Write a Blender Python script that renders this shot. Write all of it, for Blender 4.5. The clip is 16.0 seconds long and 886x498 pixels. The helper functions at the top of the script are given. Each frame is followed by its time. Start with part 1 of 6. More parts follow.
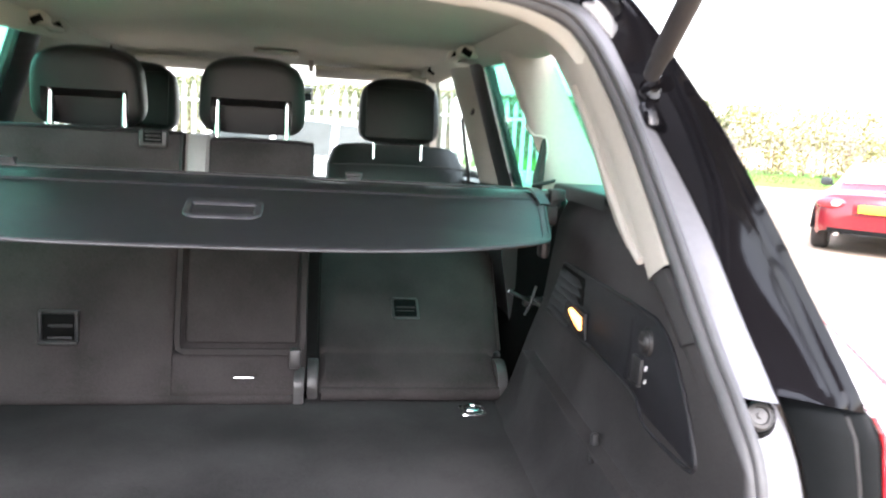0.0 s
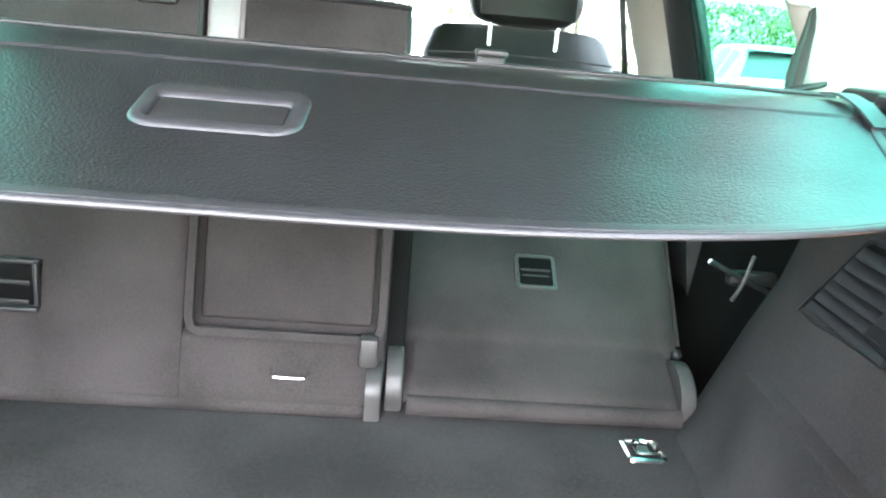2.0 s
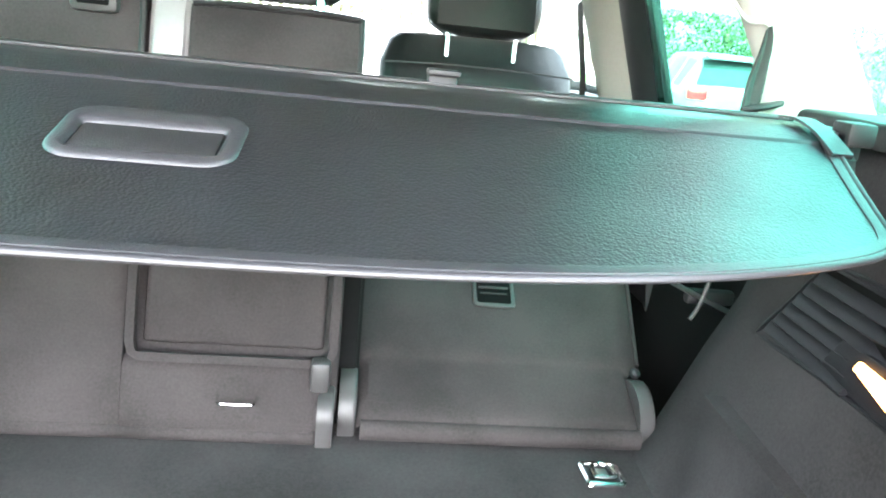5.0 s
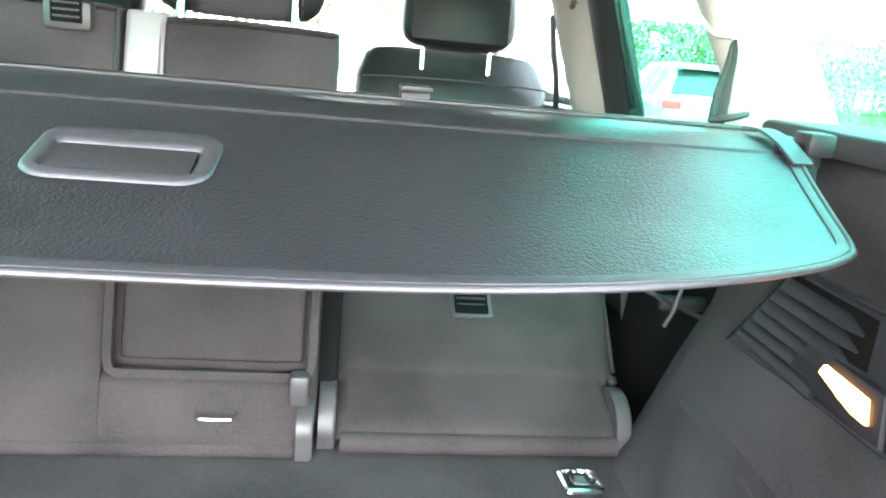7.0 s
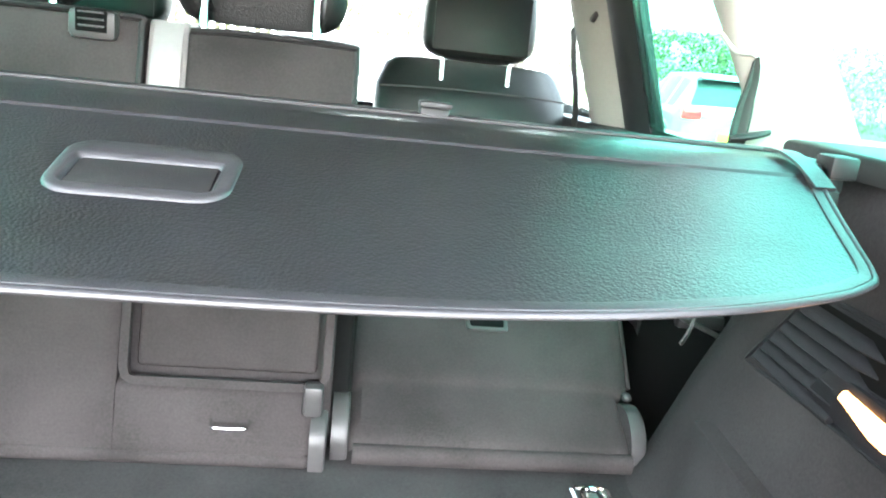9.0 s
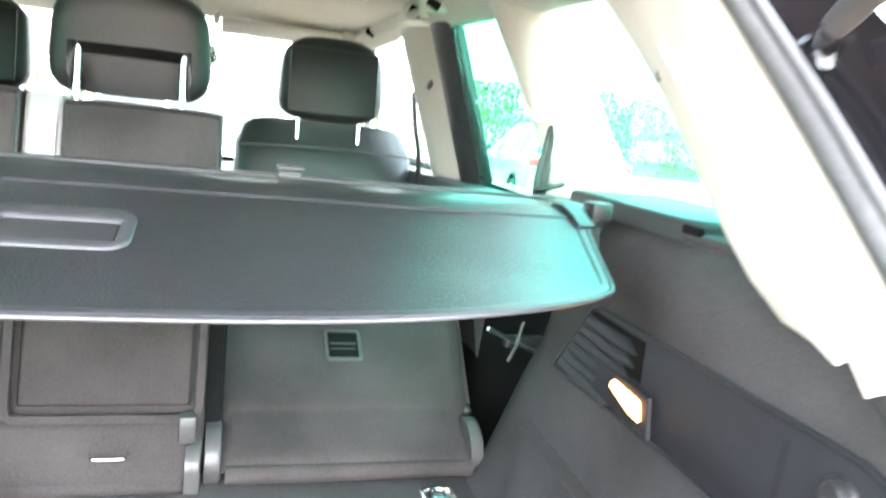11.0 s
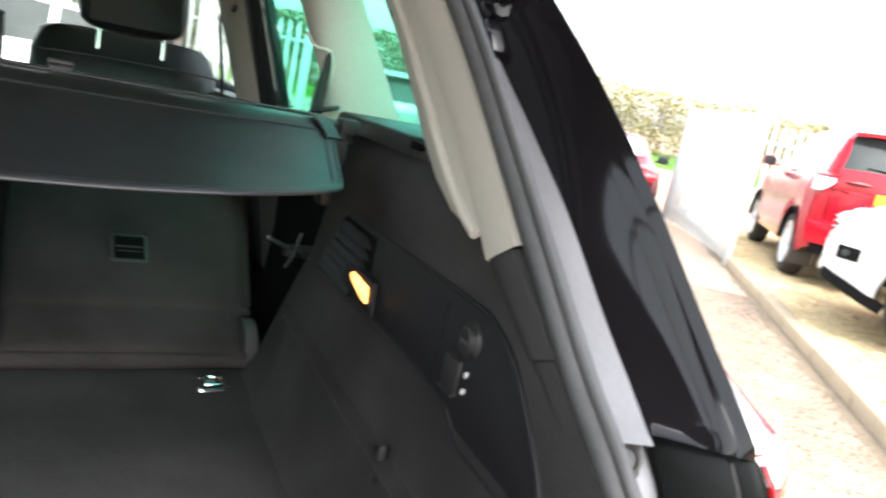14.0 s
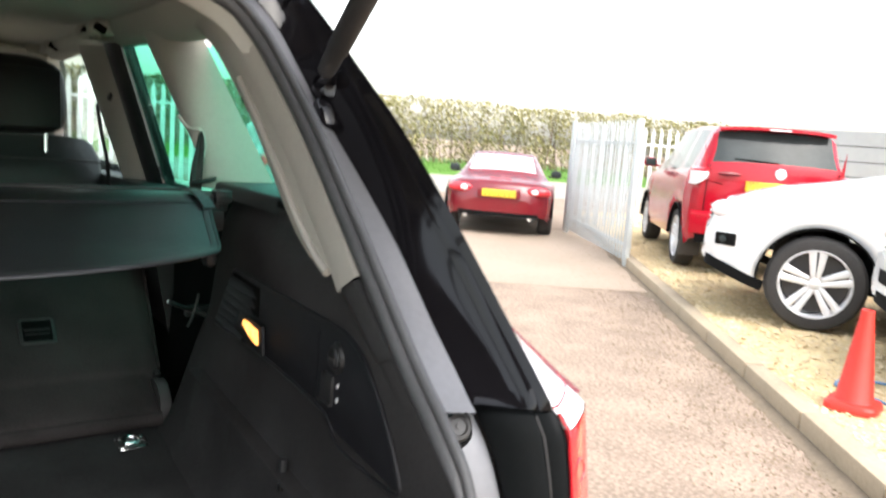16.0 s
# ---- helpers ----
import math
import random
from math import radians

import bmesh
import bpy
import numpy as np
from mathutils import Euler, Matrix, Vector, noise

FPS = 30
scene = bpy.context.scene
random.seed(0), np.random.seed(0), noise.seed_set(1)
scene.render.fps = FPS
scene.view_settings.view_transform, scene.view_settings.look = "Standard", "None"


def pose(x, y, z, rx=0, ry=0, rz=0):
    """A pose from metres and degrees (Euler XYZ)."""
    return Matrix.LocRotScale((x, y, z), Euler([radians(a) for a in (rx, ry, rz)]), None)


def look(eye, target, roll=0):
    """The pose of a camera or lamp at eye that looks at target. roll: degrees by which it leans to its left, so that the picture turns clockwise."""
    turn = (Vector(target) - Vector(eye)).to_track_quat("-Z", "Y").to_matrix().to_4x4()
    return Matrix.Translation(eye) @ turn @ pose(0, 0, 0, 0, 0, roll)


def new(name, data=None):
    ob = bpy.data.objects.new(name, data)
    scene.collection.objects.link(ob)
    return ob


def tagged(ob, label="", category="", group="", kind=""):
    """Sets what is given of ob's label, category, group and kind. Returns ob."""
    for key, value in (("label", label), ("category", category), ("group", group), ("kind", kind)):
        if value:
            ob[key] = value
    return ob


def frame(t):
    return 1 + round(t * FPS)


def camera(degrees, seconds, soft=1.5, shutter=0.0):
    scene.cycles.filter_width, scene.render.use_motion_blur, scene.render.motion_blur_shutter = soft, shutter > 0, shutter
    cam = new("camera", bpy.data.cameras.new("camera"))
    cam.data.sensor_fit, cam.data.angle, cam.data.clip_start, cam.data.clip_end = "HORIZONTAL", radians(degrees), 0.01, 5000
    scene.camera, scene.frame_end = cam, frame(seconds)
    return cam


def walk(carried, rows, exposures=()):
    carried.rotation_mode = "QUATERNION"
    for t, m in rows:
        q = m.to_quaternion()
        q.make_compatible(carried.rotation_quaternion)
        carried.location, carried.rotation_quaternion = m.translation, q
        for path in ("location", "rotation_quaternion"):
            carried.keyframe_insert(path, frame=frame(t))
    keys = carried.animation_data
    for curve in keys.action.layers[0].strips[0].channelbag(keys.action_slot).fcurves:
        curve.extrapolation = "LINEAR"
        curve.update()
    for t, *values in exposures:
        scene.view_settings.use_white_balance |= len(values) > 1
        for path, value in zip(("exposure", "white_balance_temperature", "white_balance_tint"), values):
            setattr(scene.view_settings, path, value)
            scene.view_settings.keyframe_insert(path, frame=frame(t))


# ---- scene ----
cam = camera(60.2, 16.0, 2.0, 0.6)
METRES, EYE, TILT, LEAN, TURN = 2.1, 1.45, -7.0, 0.0, -9.0
PATH = [
    (0, (0.136, -0.722, 1.41), (0.483, 1.223, 1.101), 3.4),
    (0.5, (0.161, -0.512, 1.385), (0.494, 1.425, 1.014), 4.6),
    (1, (0.105, -0.263, 1.377), (0.62, 1.632, 1.001), 5.6),
    (1.5, (0.124, -0.11, 1.348), (0.385, 1.82, 0.894), 4.8),
    (2, (0.124, -0.029, 1.336), (0.28, 1.885, 0.777), 5.4),
    (2.5, (0.116, -0.011, 1.349), (0.263, 1.893, 0.755), 6.0),
    (3, (0.118, -0.003, 1.351), (0.342, 1.91, 0.814), 6.9),
    (5.3, (0.136, 0.008, 1.35), (0.391, 1.916, 0.809), 6.1),
    (5.5, (0.131, 0.002, 1.351), (0.344, 1.913, 0.801), 6.1),
    (6, (0.146, -0.009, 1.358), (0.377, 1.903, 0.818), 6.3),
    (6.5, (0.16, -0.01, 1.358), (0.482, 1.894, 0.837), 5.7),
    (7, (0.139, -0.004, 1.355), (0.443, 1.906, 0.848), 5.6),
    (7.5, (0.138, 0.004, 1.349), (0.412, 1.919, 0.842), 6.3),
    (8, (0.132, 0.004, 1.352), (0.396, 1.919, 0.835), 6.5),
    (10.5, (0.149, -0.061, 1.381), (0.424, 1.874, 0.956), 5.7),
    (11, (0.121, -0.189, 1.394), (0.721, 1.689, 1.058), 6.3),
    (11.5, (0.167, -0.313, 1.43), (0.632, 1.624, 1.256), 5.1),
    (12, (0.257, -0.438, 1.427), (0.738, 1.496, 1.253), 6.7),
    (12.5, (0.265, -0.498, 1.428), (0.955, 1.362, 1.176), 7.0),
    (13, (0.165, -0.567, 1.407), (0.987, 1.228, 1.085), 7.4),
    (13.5, (0.141, -0.514, 1.372), (1.031, 1.238, 1.003), 9.7),
    (14, (0.175, -0.393, 1.383), (1.164, 1.298, 0.978), 11.8),
    (14.5, (0.048, -0.406, 1.393), (1.307, 1.114, 1.073), 11.6),
    (15, (0.025, -0.455, 1.395), (1.33, 1.023, 1.054), 10.3),
    (15.5, (0.072, -0.522, 1.411), (1.322, 0.993, 1.033), 7.1),
    (16, (0.137, -0.607, 1.427), (1.306, 0.99, 1.142), 4.5),
]
walk(cam, [(t, look(eye, target, roll)) for t, eye, target, roll in PATH],
     [(0, 3.38, 6300, 17), (0.5, 3.45, 6250, 17), (1.0, 3.62, 6200, 16), (1.5, 4.12, 6150, 14), (2.0, 4.62, 6150, 12), (3.0, 4.95, 6150, 10), (5.5, 4.78, 6150, 10), (8.0, 4.84, 6150, 10), (10.5, 4.93, 6150, 10), (11.0, 5.07, 6150, 10), (11.5, 5.30, 6150, 10), (12.0, 5.10, 6150, 10), (12.5, 4.05, 6150, 10), (13.0, 2.92, 6450, 10), (13.5, 2.55, 6450, 10), (14.0, 2.56, 6450, 10), (15.0, 2.56, 6450, 10), (15.5, 2.27, 6450, 10), (16.0, 1.93, 6450, 10)])

# ---- world, sun, exposure ----
world = bpy.data.worlds.new("overcast")
scene.world = world
world.use_nodes = True
wn = world.node_tree.nodes
sky = wn.new("ShaderNodeTexSky")
sky.sky_type, sky.sun_disc = "NISHITA", False
sky.sun_elevation, sky.sun_rotation = radians(52), radians(186)
sky.air_density, sky.dust_density, sky.ozone_density = 1.6, 3.0, 0.6
soft_sky = wn.new("ShaderNodeHueSaturation")
soft_sky.inputs["Saturation"].default_value = 0.4
world.node_tree.links.new(sky.outputs[0], soft_sky.inputs["Color"])
world.node_tree.links.new(soft_sky.outputs[0], wn["Background"].inputs[0])
wn["Background"].inputs[1].default_value = 0.15
sun = new("sun", bpy.data.lights.new("sun", "SUN"))
sun.data.energy, sun.data.angle, sun.data.color = 0.5, radians(50), (1.0, 0.98, 0.95)
sun.matrix_world = look((-0.85, -8.0, 10.3), (0, 0, 0))

# ---- materials ----
def M(name, col, rough=0.5, metal=0.0, var=0.12, scale=6.0, fine=120.0, bump=0.0, bscale=300.0, coat=0.0, kind="noise", dirt=None, spec=0.5, island=0.0, gain=0.4, wear=0.15, grain=1.0):
    """A surface with variation at two scales and fine relief."""
    m = bpy.data.materials.new(name)
    m.use_nodes = True
    n, l = m.node_tree.nodes, m.node_tree.links
    b = n["Principled BSDF"]
    b.inputs["Metallic"].default_value = metal
    b.inputs["Coat Weight"].default_value = coat
    b.inputs["Coat Roughness"].default_value = 0.04
    b.inputs["Specular IOR Level"].default_value = spec
    tc = n.new("ShaderNodeTexCoord")
    big, small = n.new("ShaderNodeTexNoise"), n.new("ShaderNodeTexNoise")
    big.inputs["Scale"].default_value, small.inputs["Scale"].default_value = scale, fine
    big.inputs["Detail"].default_value, small.inputs["Detail"].default_value = 5, 3
    for t in (big, small):
        l.new(tc.outputs["Object"], t.inputs["Vector"])
    add = n.new("ShaderNodeMath")
    add.operation, add.inputs[1].default_value = "MULTIPLY_ADD", grain
    l.new(small.outputs[0], add.inputs[0])
    l.new(big.outputs[0], add.inputs[2])
    src = add.outputs[0]
    if island:
        g, ma = n.new("ShaderNodeNewGeometry"), n.new("ShaderNodeMath")
        ma.operation, ma.inputs[1].default_value = "MULTIPLY_ADD", island
        l.new(g.outputs["Random Per Island"], ma.inputs[0])
        l.new(src, ma.inputs[2])
        src = ma.outputs[0]
    ramp = n.new("ShaderNodeMapRange")
    mid = 0.5 + 0.5 * grain
    ramp.inputs["From Min"].default_value, ramp.inputs["From Max"].default_value = mid - gain, mid + gain + island
    l.new(src, ramp.inputs["Value"])
    mix = n.new("ShaderNodeMix")
    mix.data_type = "RGBA"
    lo = dirt if dirt else tuple(c * (1 - var) for c in col)
    hi = tuple(min(1.0, c * (1 + var)) for c in col) if not dirt else col
    mix.inputs["A"].default_value, mix.inputs["B"].default_value = (*lo, 1), (*hi, 1)
    l.new(ramp.outputs[0], mix.inputs["Factor"])
    l.new(mix.outputs["Result"], b.inputs["Base Color"])
    rr = n.new("ShaderNodeMapRange")
    rr.inputs["To Min"].default_value, rr.inputs["To Max"].default_value = max(0.02, rough * (1 - wear)), min(1, rough * (1 + wear))
    l.new(big.outputs[0], rr.inputs["Value"])
    l.new(rr.outputs[0], b.inputs["Roughness"])
    if bump:
        bp = n.new("ShaderNodeBump")
        bp.inputs["Strength"].default_value = bump
        bp.inputs["Distance"].default_value = 0.002
        if kind == "leather":
            v = n.new("ShaderNodeTexVoronoi")
            v.feature, v.inputs["Scale"].default_value = "F1", bscale
            mr = n.new("ShaderNodeMapRange")
            mr.inputs["From Max"].default_value = 0.9
            mr.inputs["To Min"].default_value, mr.inputs["To Max"].default_value = 1.0, 0.0
            warp, wm = n.new("ShaderNodeTexNoise"), n.new("ShaderNodeVectorMath")
            warp.inputs["Scale"].default_value = bscale * 0.7
            wm.operation = "MULTIPLY_ADD"
            wm.inputs[1].default_value = (0.0022, 0.0022, 0.0022)
            l.new(tc.outputs["Object"], warp.inputs["Vector"])
            l.new(warp.outputs["Color"], wm.inputs[0])
            l.new(tc.outputs["Object"], wm.inputs[2])
            l.new(wm.outputs[0], v.inputs["Vector"])
            l.new(v.outputs["Distance"], mr.inputs["Value"])
            l.new(mr.outputs[0], bp.inputs["Height"])
        else:
            bn = n.new("ShaderNodeTexNoise")
            bn.inputs["Scale"].default_value, bn.inputs["Detail"].default_value = bscale, 4
            l.new(tc.outputs["Object"], bn.inputs["Vector"])
            l.new(bn.outputs[0], bp.inputs["Height"])
        l.new(bp.outputs[0], b.inputs["Normal"])
    return m


def glass_mat(name, tint, gloss=0.06):
    m = bpy.data.materials.new(name)
    m.use_nodes = True
    n, l = m.node_tree.nodes, m.node_tree.links
    n.remove(n["Principled BSDF"])
    tr, gl, mx = n.new("ShaderNodeBsdfTransparent"), n.new("ShaderNodeBsdfGlossy"), n.new("ShaderNodeMixShader")
    lw, pw, fr = n.new("ShaderNodeLayerWeight"), n.new("ShaderNodeMath"), n.new("ShaderNodeMath")
    pw.operation, pw.inputs[1].default_value = "POWER", 4.0
    fr.operation, fr.inputs[1].default_value, fr.inputs[2].default_value = "MULTIPLY_ADD", 0.5, 0.03
    tr.inputs[0].default_value = (*tint, 1)
    gl.inputs["Roughness"].default_value = 0.02
    gl.inputs["Color"].default_value = (0.9, 1, 0.97, 1)
    l.new(lw.outputs["Facing"], pw.inputs[0])
    l.new(pw.outputs[0], fr.inputs[0])
    l.new(fr.outputs[0], mx.inputs[0])
    l.new(tr.outputs[0], mx.inputs[1])
    l.new(gl.outputs[0], mx.inputs[2])
    l.new(mx.outputs[0], n["Material Output"].inputs[0])
    return m


def glow_mat(name, col, power):
    m = bpy.data.materials.new(name)
    m.use_nodes = True
    n, l = m.node_tree.nodes, m.node_tree.links
    b = n["Principled BSDF"]
    b.inputs["Base Color"].default_value = (*col, 1)
    tc, no, mr = n.new("ShaderNodeTexCoord"), n.new("ShaderNodeTexNoise"), n.new("ShaderNodeMapRange")
    no.inputs["Scale"].default_value = 60
    mr.inputs["From Min"].default_value, mr.inputs["From Max"].default_value = 0.3, 0.7
    mr.inputs["To Min"].default_value, mr.inputs["To Max"].default_value = power * 0.25, power
    l.new(tc.outputs["Object"], no.inputs["Vector"])
    l.new(no.outputs[0], mr.inputs["Value"])
    b.inputs["Emission Color"].default_value = (*col, 1)
    l.new(mr.outputs[0], b.inputs["Emission Strength"])
    return m


CARPET = M("charcoal_carpet", (0.0345, 0.0330, 0.0338), 0.95, var=0.42, scale=4.5, fine=260, gain=0.2, grain=0.45, bump=0.5, bscale=900, spec=0.15)
SEATBACK = M("seat_back_carpet", (0.036, 0.0315, 0.0315), 0.95, var=0.36, scale=5, fine=300, gain=0.17, grain=0.4, bump=0.4, bscale=900, spec=0.15)
VINYL = M("grained_vinyl", (0.0085, 0.0095, 0.0115), 0.36, var=0.4, scale=5, fine=60, gain=0.25, bump=0.22, bscale=400, kind="leather", spec=0.72, wear=0.4)
LEATHER = M("black_leather", (0.009, 0.0085, 0.009), 0.44, var=0.15, scale=8, fine=90, bump=0.3, bscale=420, kind="leather", spec=0.36)
LEATHER_FRONT = M("dark_seat_leather", (0.010, 0.0115, 0.0115), 0.4, var=0.15, scale=8, fine=90, bump=0.28, bscale=420, kind="leather", spec=0.4)
PLASTIC = M("black_plastic", (0.014, 0.014, 0.015), 0.5, var=0.15, bump=0.25, bscale=700)
GREYPLASTIC = M("grey_plastic", (0.044, 0.042, 0.042), 0.42, var=0.12, bump=0.2, bscale=700)
HANDLE = M("handle_plastic", (0.028, 0.028, 0.031), 0.38, var=0.1, bump=0.25, bscale=800)
PANEL = M("dark_side_panel", (0.010, 0.010, 0.0125), 0.55, var=0.15, bump=0.25, bscale=600, spec=0.3)
TRIM = M("cream_trim", (0.385, 0.362, 0.325), 0.6, var=0.05, scale=3, bump=0.15, bscale=800)
LINER = M("headliner_fabric", (0.445, 0.437, 0.395), 0.95, var=0.06, scale=5, fine=300, bump=0.3, bscale=700, spec=0.2)
PALE = M("pale_seat_strip", (0.22, 0.215, 0.215), 0.4, var=0.06)
PIPING = M("grey_piping", (0.024, 0.024, 0.027), 0.4, var=0.12, bump=0.2, bscale=500)
STRIPM = M("dull_black_plastic", (0.040, 0.039, 0.040), 0.62, var=0.15, bump=0.25, bscale=700, spec=0.22)
RUBBER = M("seal_rubber", (0.053, 0.053, 0.056), 0.5, var=0.2, bump=0.2, bscale=300, spec=0.5)
PAINT = M("black_paint", (0.006, 0.0055, 0.0065), 0.08, var=0.2, scale=3, fine=40, spec=0.3, wear=0.05)
JAMB = M("satin_jamb", (0.185, 0.183, 0.195), 0.38, metal=0.35, var=0.08)
QUARTER = M("dark_satin_plastic", (0.006, 0.007, 0.0075), 0.5, var=0.15, bump=0.15, bscale=600, spec=0.12)
CHROME = M("chrome", (0.75, 0.75, 0.75), 0.14, metal=1.0, var=0.06)
STEEL = M("zinc_steel", (0.5, 0.5, 0.5), 0.35, metal=1.0, var=0.15)
# near-black of real dark parts, also shade in seat gap and buffer hole
BLACKPART_SHADE = M("near_black_parts_and_shade", (0.005, 0.005, 0.005), 0.95, var=0.3, bump=0.2, spec=0.15)
BELT = M("seat_belt_web", (0.02, 0.019, 0.018), 0.8, var=0.25, bump=0.4, bscale=900)
LAMPGLOW = glow_mat("warm_lamp", (1.0, 0.40, 0.09), 1.3)
WHITE_MARK = M("white_marking", (0.75, 0.75, 0.75), 0.6, var=0.05)
TINT = glass_mat("green_tinted_glass", (0.455, 0.885, 0.765))
# near-black put on plates and linings for the shade in hollows and gaps
DEEPSHADE = M("deep_shade_black", (0.003, 0.003, 0.003), 0.8, var=0.1, spec=0.1)
CLEAR = glass_mat("clear_glass", (0.86, 0.92, 0.9))
REDLENS = M("red_lens", (0.55, 0.02, 0.03), 0.12, var=0.15, coat=0.5, bump=0.2, bscale=120)
CLEARLENS = M("pale_lens", (0.8, 0.74, 0.76), 0.1, var=0.1, coat=0.5)
APRON = M("smooth_concrete_apron", (0.40, 0.315, 0.245), 0.95, var=0.2, scale=0.9, fine=20, bump=0.4, bscale=60, dirt=(0.29, 0.23, 0.175), spec=0.2)
# pale base colour stands in for sky reflected in the roadster's rear screen
SKYSCREEN = M("sky_reflection_screen", (0.55, 0.56, 0.56), 0.3, var=0.12, scale=2)
TARMAC = M("pale_concrete_drive", (0.385, 0.290, 0.220), 0.95, var=0.25, grain=1.8, scale=2.6, fine=42, bump=1.0, bscale=80, gain=0.30, dirt=(0.20, 0.152, 0.115), spec=0.2)
ROADM = M("road_asphalt", (0.33, 0.30, 0.26), 0.95, var=0.2, scale=0.5, fine=10, bump=0.4, bscale=40, spec=0.2)
KERBM = M("kerb_concrete", (0.47, 0.38, 0.27), 0.95, var=0.25, scale=3, fine=40, bump=0.6, bscale=90, dirt=(0.31, 0.25, 0.175), spec=0.2, island=0.4)
GRAVELBED = M("gravel_bed", (0.74, 0.58, 0.33), 0.95, scale=2.2, fine=26, bump=1.0, bscale=45, gain=0.25, dirt=(0.50, 0.375, 0.20), spec=0.2)
STONE = M("gravel_stone", (0.80, 0.66, 0.43), 0.85, scale=2, fine=30, dirt=(0.46, 0.345, 0.20), spec=0.3, island=0.9)
LITTER = M("leaf_litter", (0.33, 0.25, 0.16), 0.95, scale=2, fine=30, dirt=(0.12, 0.10, 0.07), spec=0.2, island=0.9)
GRIT = M("yard_grit", (0.46, 0.37, 0.29), 0.9, scale=2, fine=30, dirt=(0.24, 0.185, 0.14), spec=0.2, island=1.2)
SILT = M("kerb_silt", (0.25, 0.195, 0.14), 0.95, var=0.3, scale=6, fine=60, bump=0.8, bscale=90, dirt=(0.15, 0.12, 0.085), spec=0.2)
GRASS = M("grass", (0.12, 0.24, 0.04), 0.9, scale=1.2, fine=18, bump=0.8, bscale=30, dirt=(0.07, 0.15, 0.03), spec=0.2)
BLADE = M("grass_blade", (0.15, 0.30, 0.05), 0.8, scale=1.2, fine=18, dirt=(0.07, 0.17, 0.03), island=0.9)
HEDGE = M("hedge_leaf", (0.33, 0.31, 0.12), 0.8, scale=0.6, fine=4, dirt=(0.19, 0.155, 0.075), island=1.0)
DARKHEDGE = M("dark_hedge_leaf", (0.15, 0.18, 0.07), 0.8, scale=0.6, fine=4, dirt=(0.07, 0.07, 0.033), island=1.0)
BLOSSOM = M("hedge_blossom", (0.52, 0.48, 0.38), 0.8, var=0.2, island=0.5)
TWIG = M("hedge_twig", (0.16, 0.115, 0.075), 0.9, var=0.3, scale=3, fine=30)
GALV = M("galvanised_steel", (0.54, 0.575, 0.575), 0.55, metal=0.2, var=0.14, scale=5, fine=60)
WHITECAR = M("white_car_paint", (0.78, 0.78, 0.78), 0.2, var=0.04, coat=0.5, scale=2)
REDCAR = M("red_suv_paint", (0.36, 0.005, 0.016), 0.16, var=0.12, coat=0.1, scale=2, spec=0.35)
MAROON = M("maroon_roadster_paint", (0.16, 0.006, 0.012), 0.22, var=0.12, coat=0.35, scale=2, spec=0.5)
SILVERCAR = M("silver_car_paint", (0.30, 0.32, 0.325), 0.25, metal=0.3, var=0.08, coat=0.3, scale=2)
TYRE = M("tyre_rubber", (0.03, 0.028, 0.027), 0.85, var=0.3, scale=8, fine=60, bump=0.4, bscale=120)
ALLOY = M("alloy_rim", (0.72, 0.72, 0.73), 0.3, metal=0.25, var=0.07)
CARGLASS = M("dark_car_glass", (0.035, 0.042, 0.042), 0.1, var=0.35, scale=3, spec=0.2)
YELLOWPLATE = M("yellow_plate", (0.75, 0.5, 0.03), 0.45, var=0.06)
CONEM = M("orange_cone_plastic", (0.66, 0.034, 0.022), 0.5, var=0.16, scale=5, fine=30, bump=0.2)
BACKWALL = M("added_wall_grey", (0.36, 0.34, 0.32), 0.9, var=0.15, scale=0.7, fine=12, bump=0.3, bscale=40)
CABLE = M("blue_cable", (0.1, 0.22, 0.4), 0.6, var=0.2)
PLATEINK = M("faded_plate_ink", (0.55, 0.36, 0.03), 0.5, var=0.1)
CLADDING = M("grey_cladding", (0.34, 0.365, 0.375), 0.6, var=0.06, scale=1, fine=8)


# ---- building helpers ----
def thing(name, at=(0, 0, 0), label="", category="", group="", kind=""):
    ob = new(name)
    ob.location = at
    ob.empty_display_size = 0.05
    return tagged(ob, label, category, group, kind)


def mesh_of(name, bm, material, sharp=38):
    bmesh.ops.remove_doubles(bm, verts=bm.verts, dist=1e-5)
    bmesh.ops.recalc_face_normals(bm, faces=bm.faces)
    me = bpy.data.meshes.new(name)
    bm.to_mesh(me)
    bm.free()
    me.shade_smooth()
    me.set_sharp_from_angle(angle=radians(sharp))
    me.materials.append(material)
    return me


def part(name, bm, material, parent=None, label="", sharp=38):
    """One mesh under a thing or under a part. Geometry is given in world metres."""
    ob = new(name, mesh_of(name, bm, material, sharp))
    if parent is not None:
        ob.parent = parent
        if parent.parent is None:
            ob.matrix_parent_inverse = parent.matrix_basis.inverted()
    return tagged(ob, label)


def solid(name, bm, material, label, category, kind="", group="", sharp=38):
    """A thing that is one mesh."""
    return tagged(part(name, bm, material, None, "", sharp), label, category, group, kind)


def box(bm, c, s, bev=0.0, seg=2, rot=None):
    """A box with rounded edges, added to bm."""
    t = bmesh.new()
    bmesh.ops.create_cube(t, size=1.0, matrix=Matrix.Diagonal((*s, 1)))
    if bev:
        bmesh.ops.bevel(t, geom=t.edges[:], offset=min(bev, min(s) * 0.49), segments=seg, profile=0.5, affect="EDGES")
    m = Matrix.Translation(c) @ (rot if rot is not None else Matrix.Identity(4))
    bmesh.ops.transform(t, matrix=m, verts=t.verts)
    merge(bm, t)
    return bm


def merge(bm, t):
    idx = {}
    for v in t.verts:
        idx[v] = bm.verts.new(v.co)
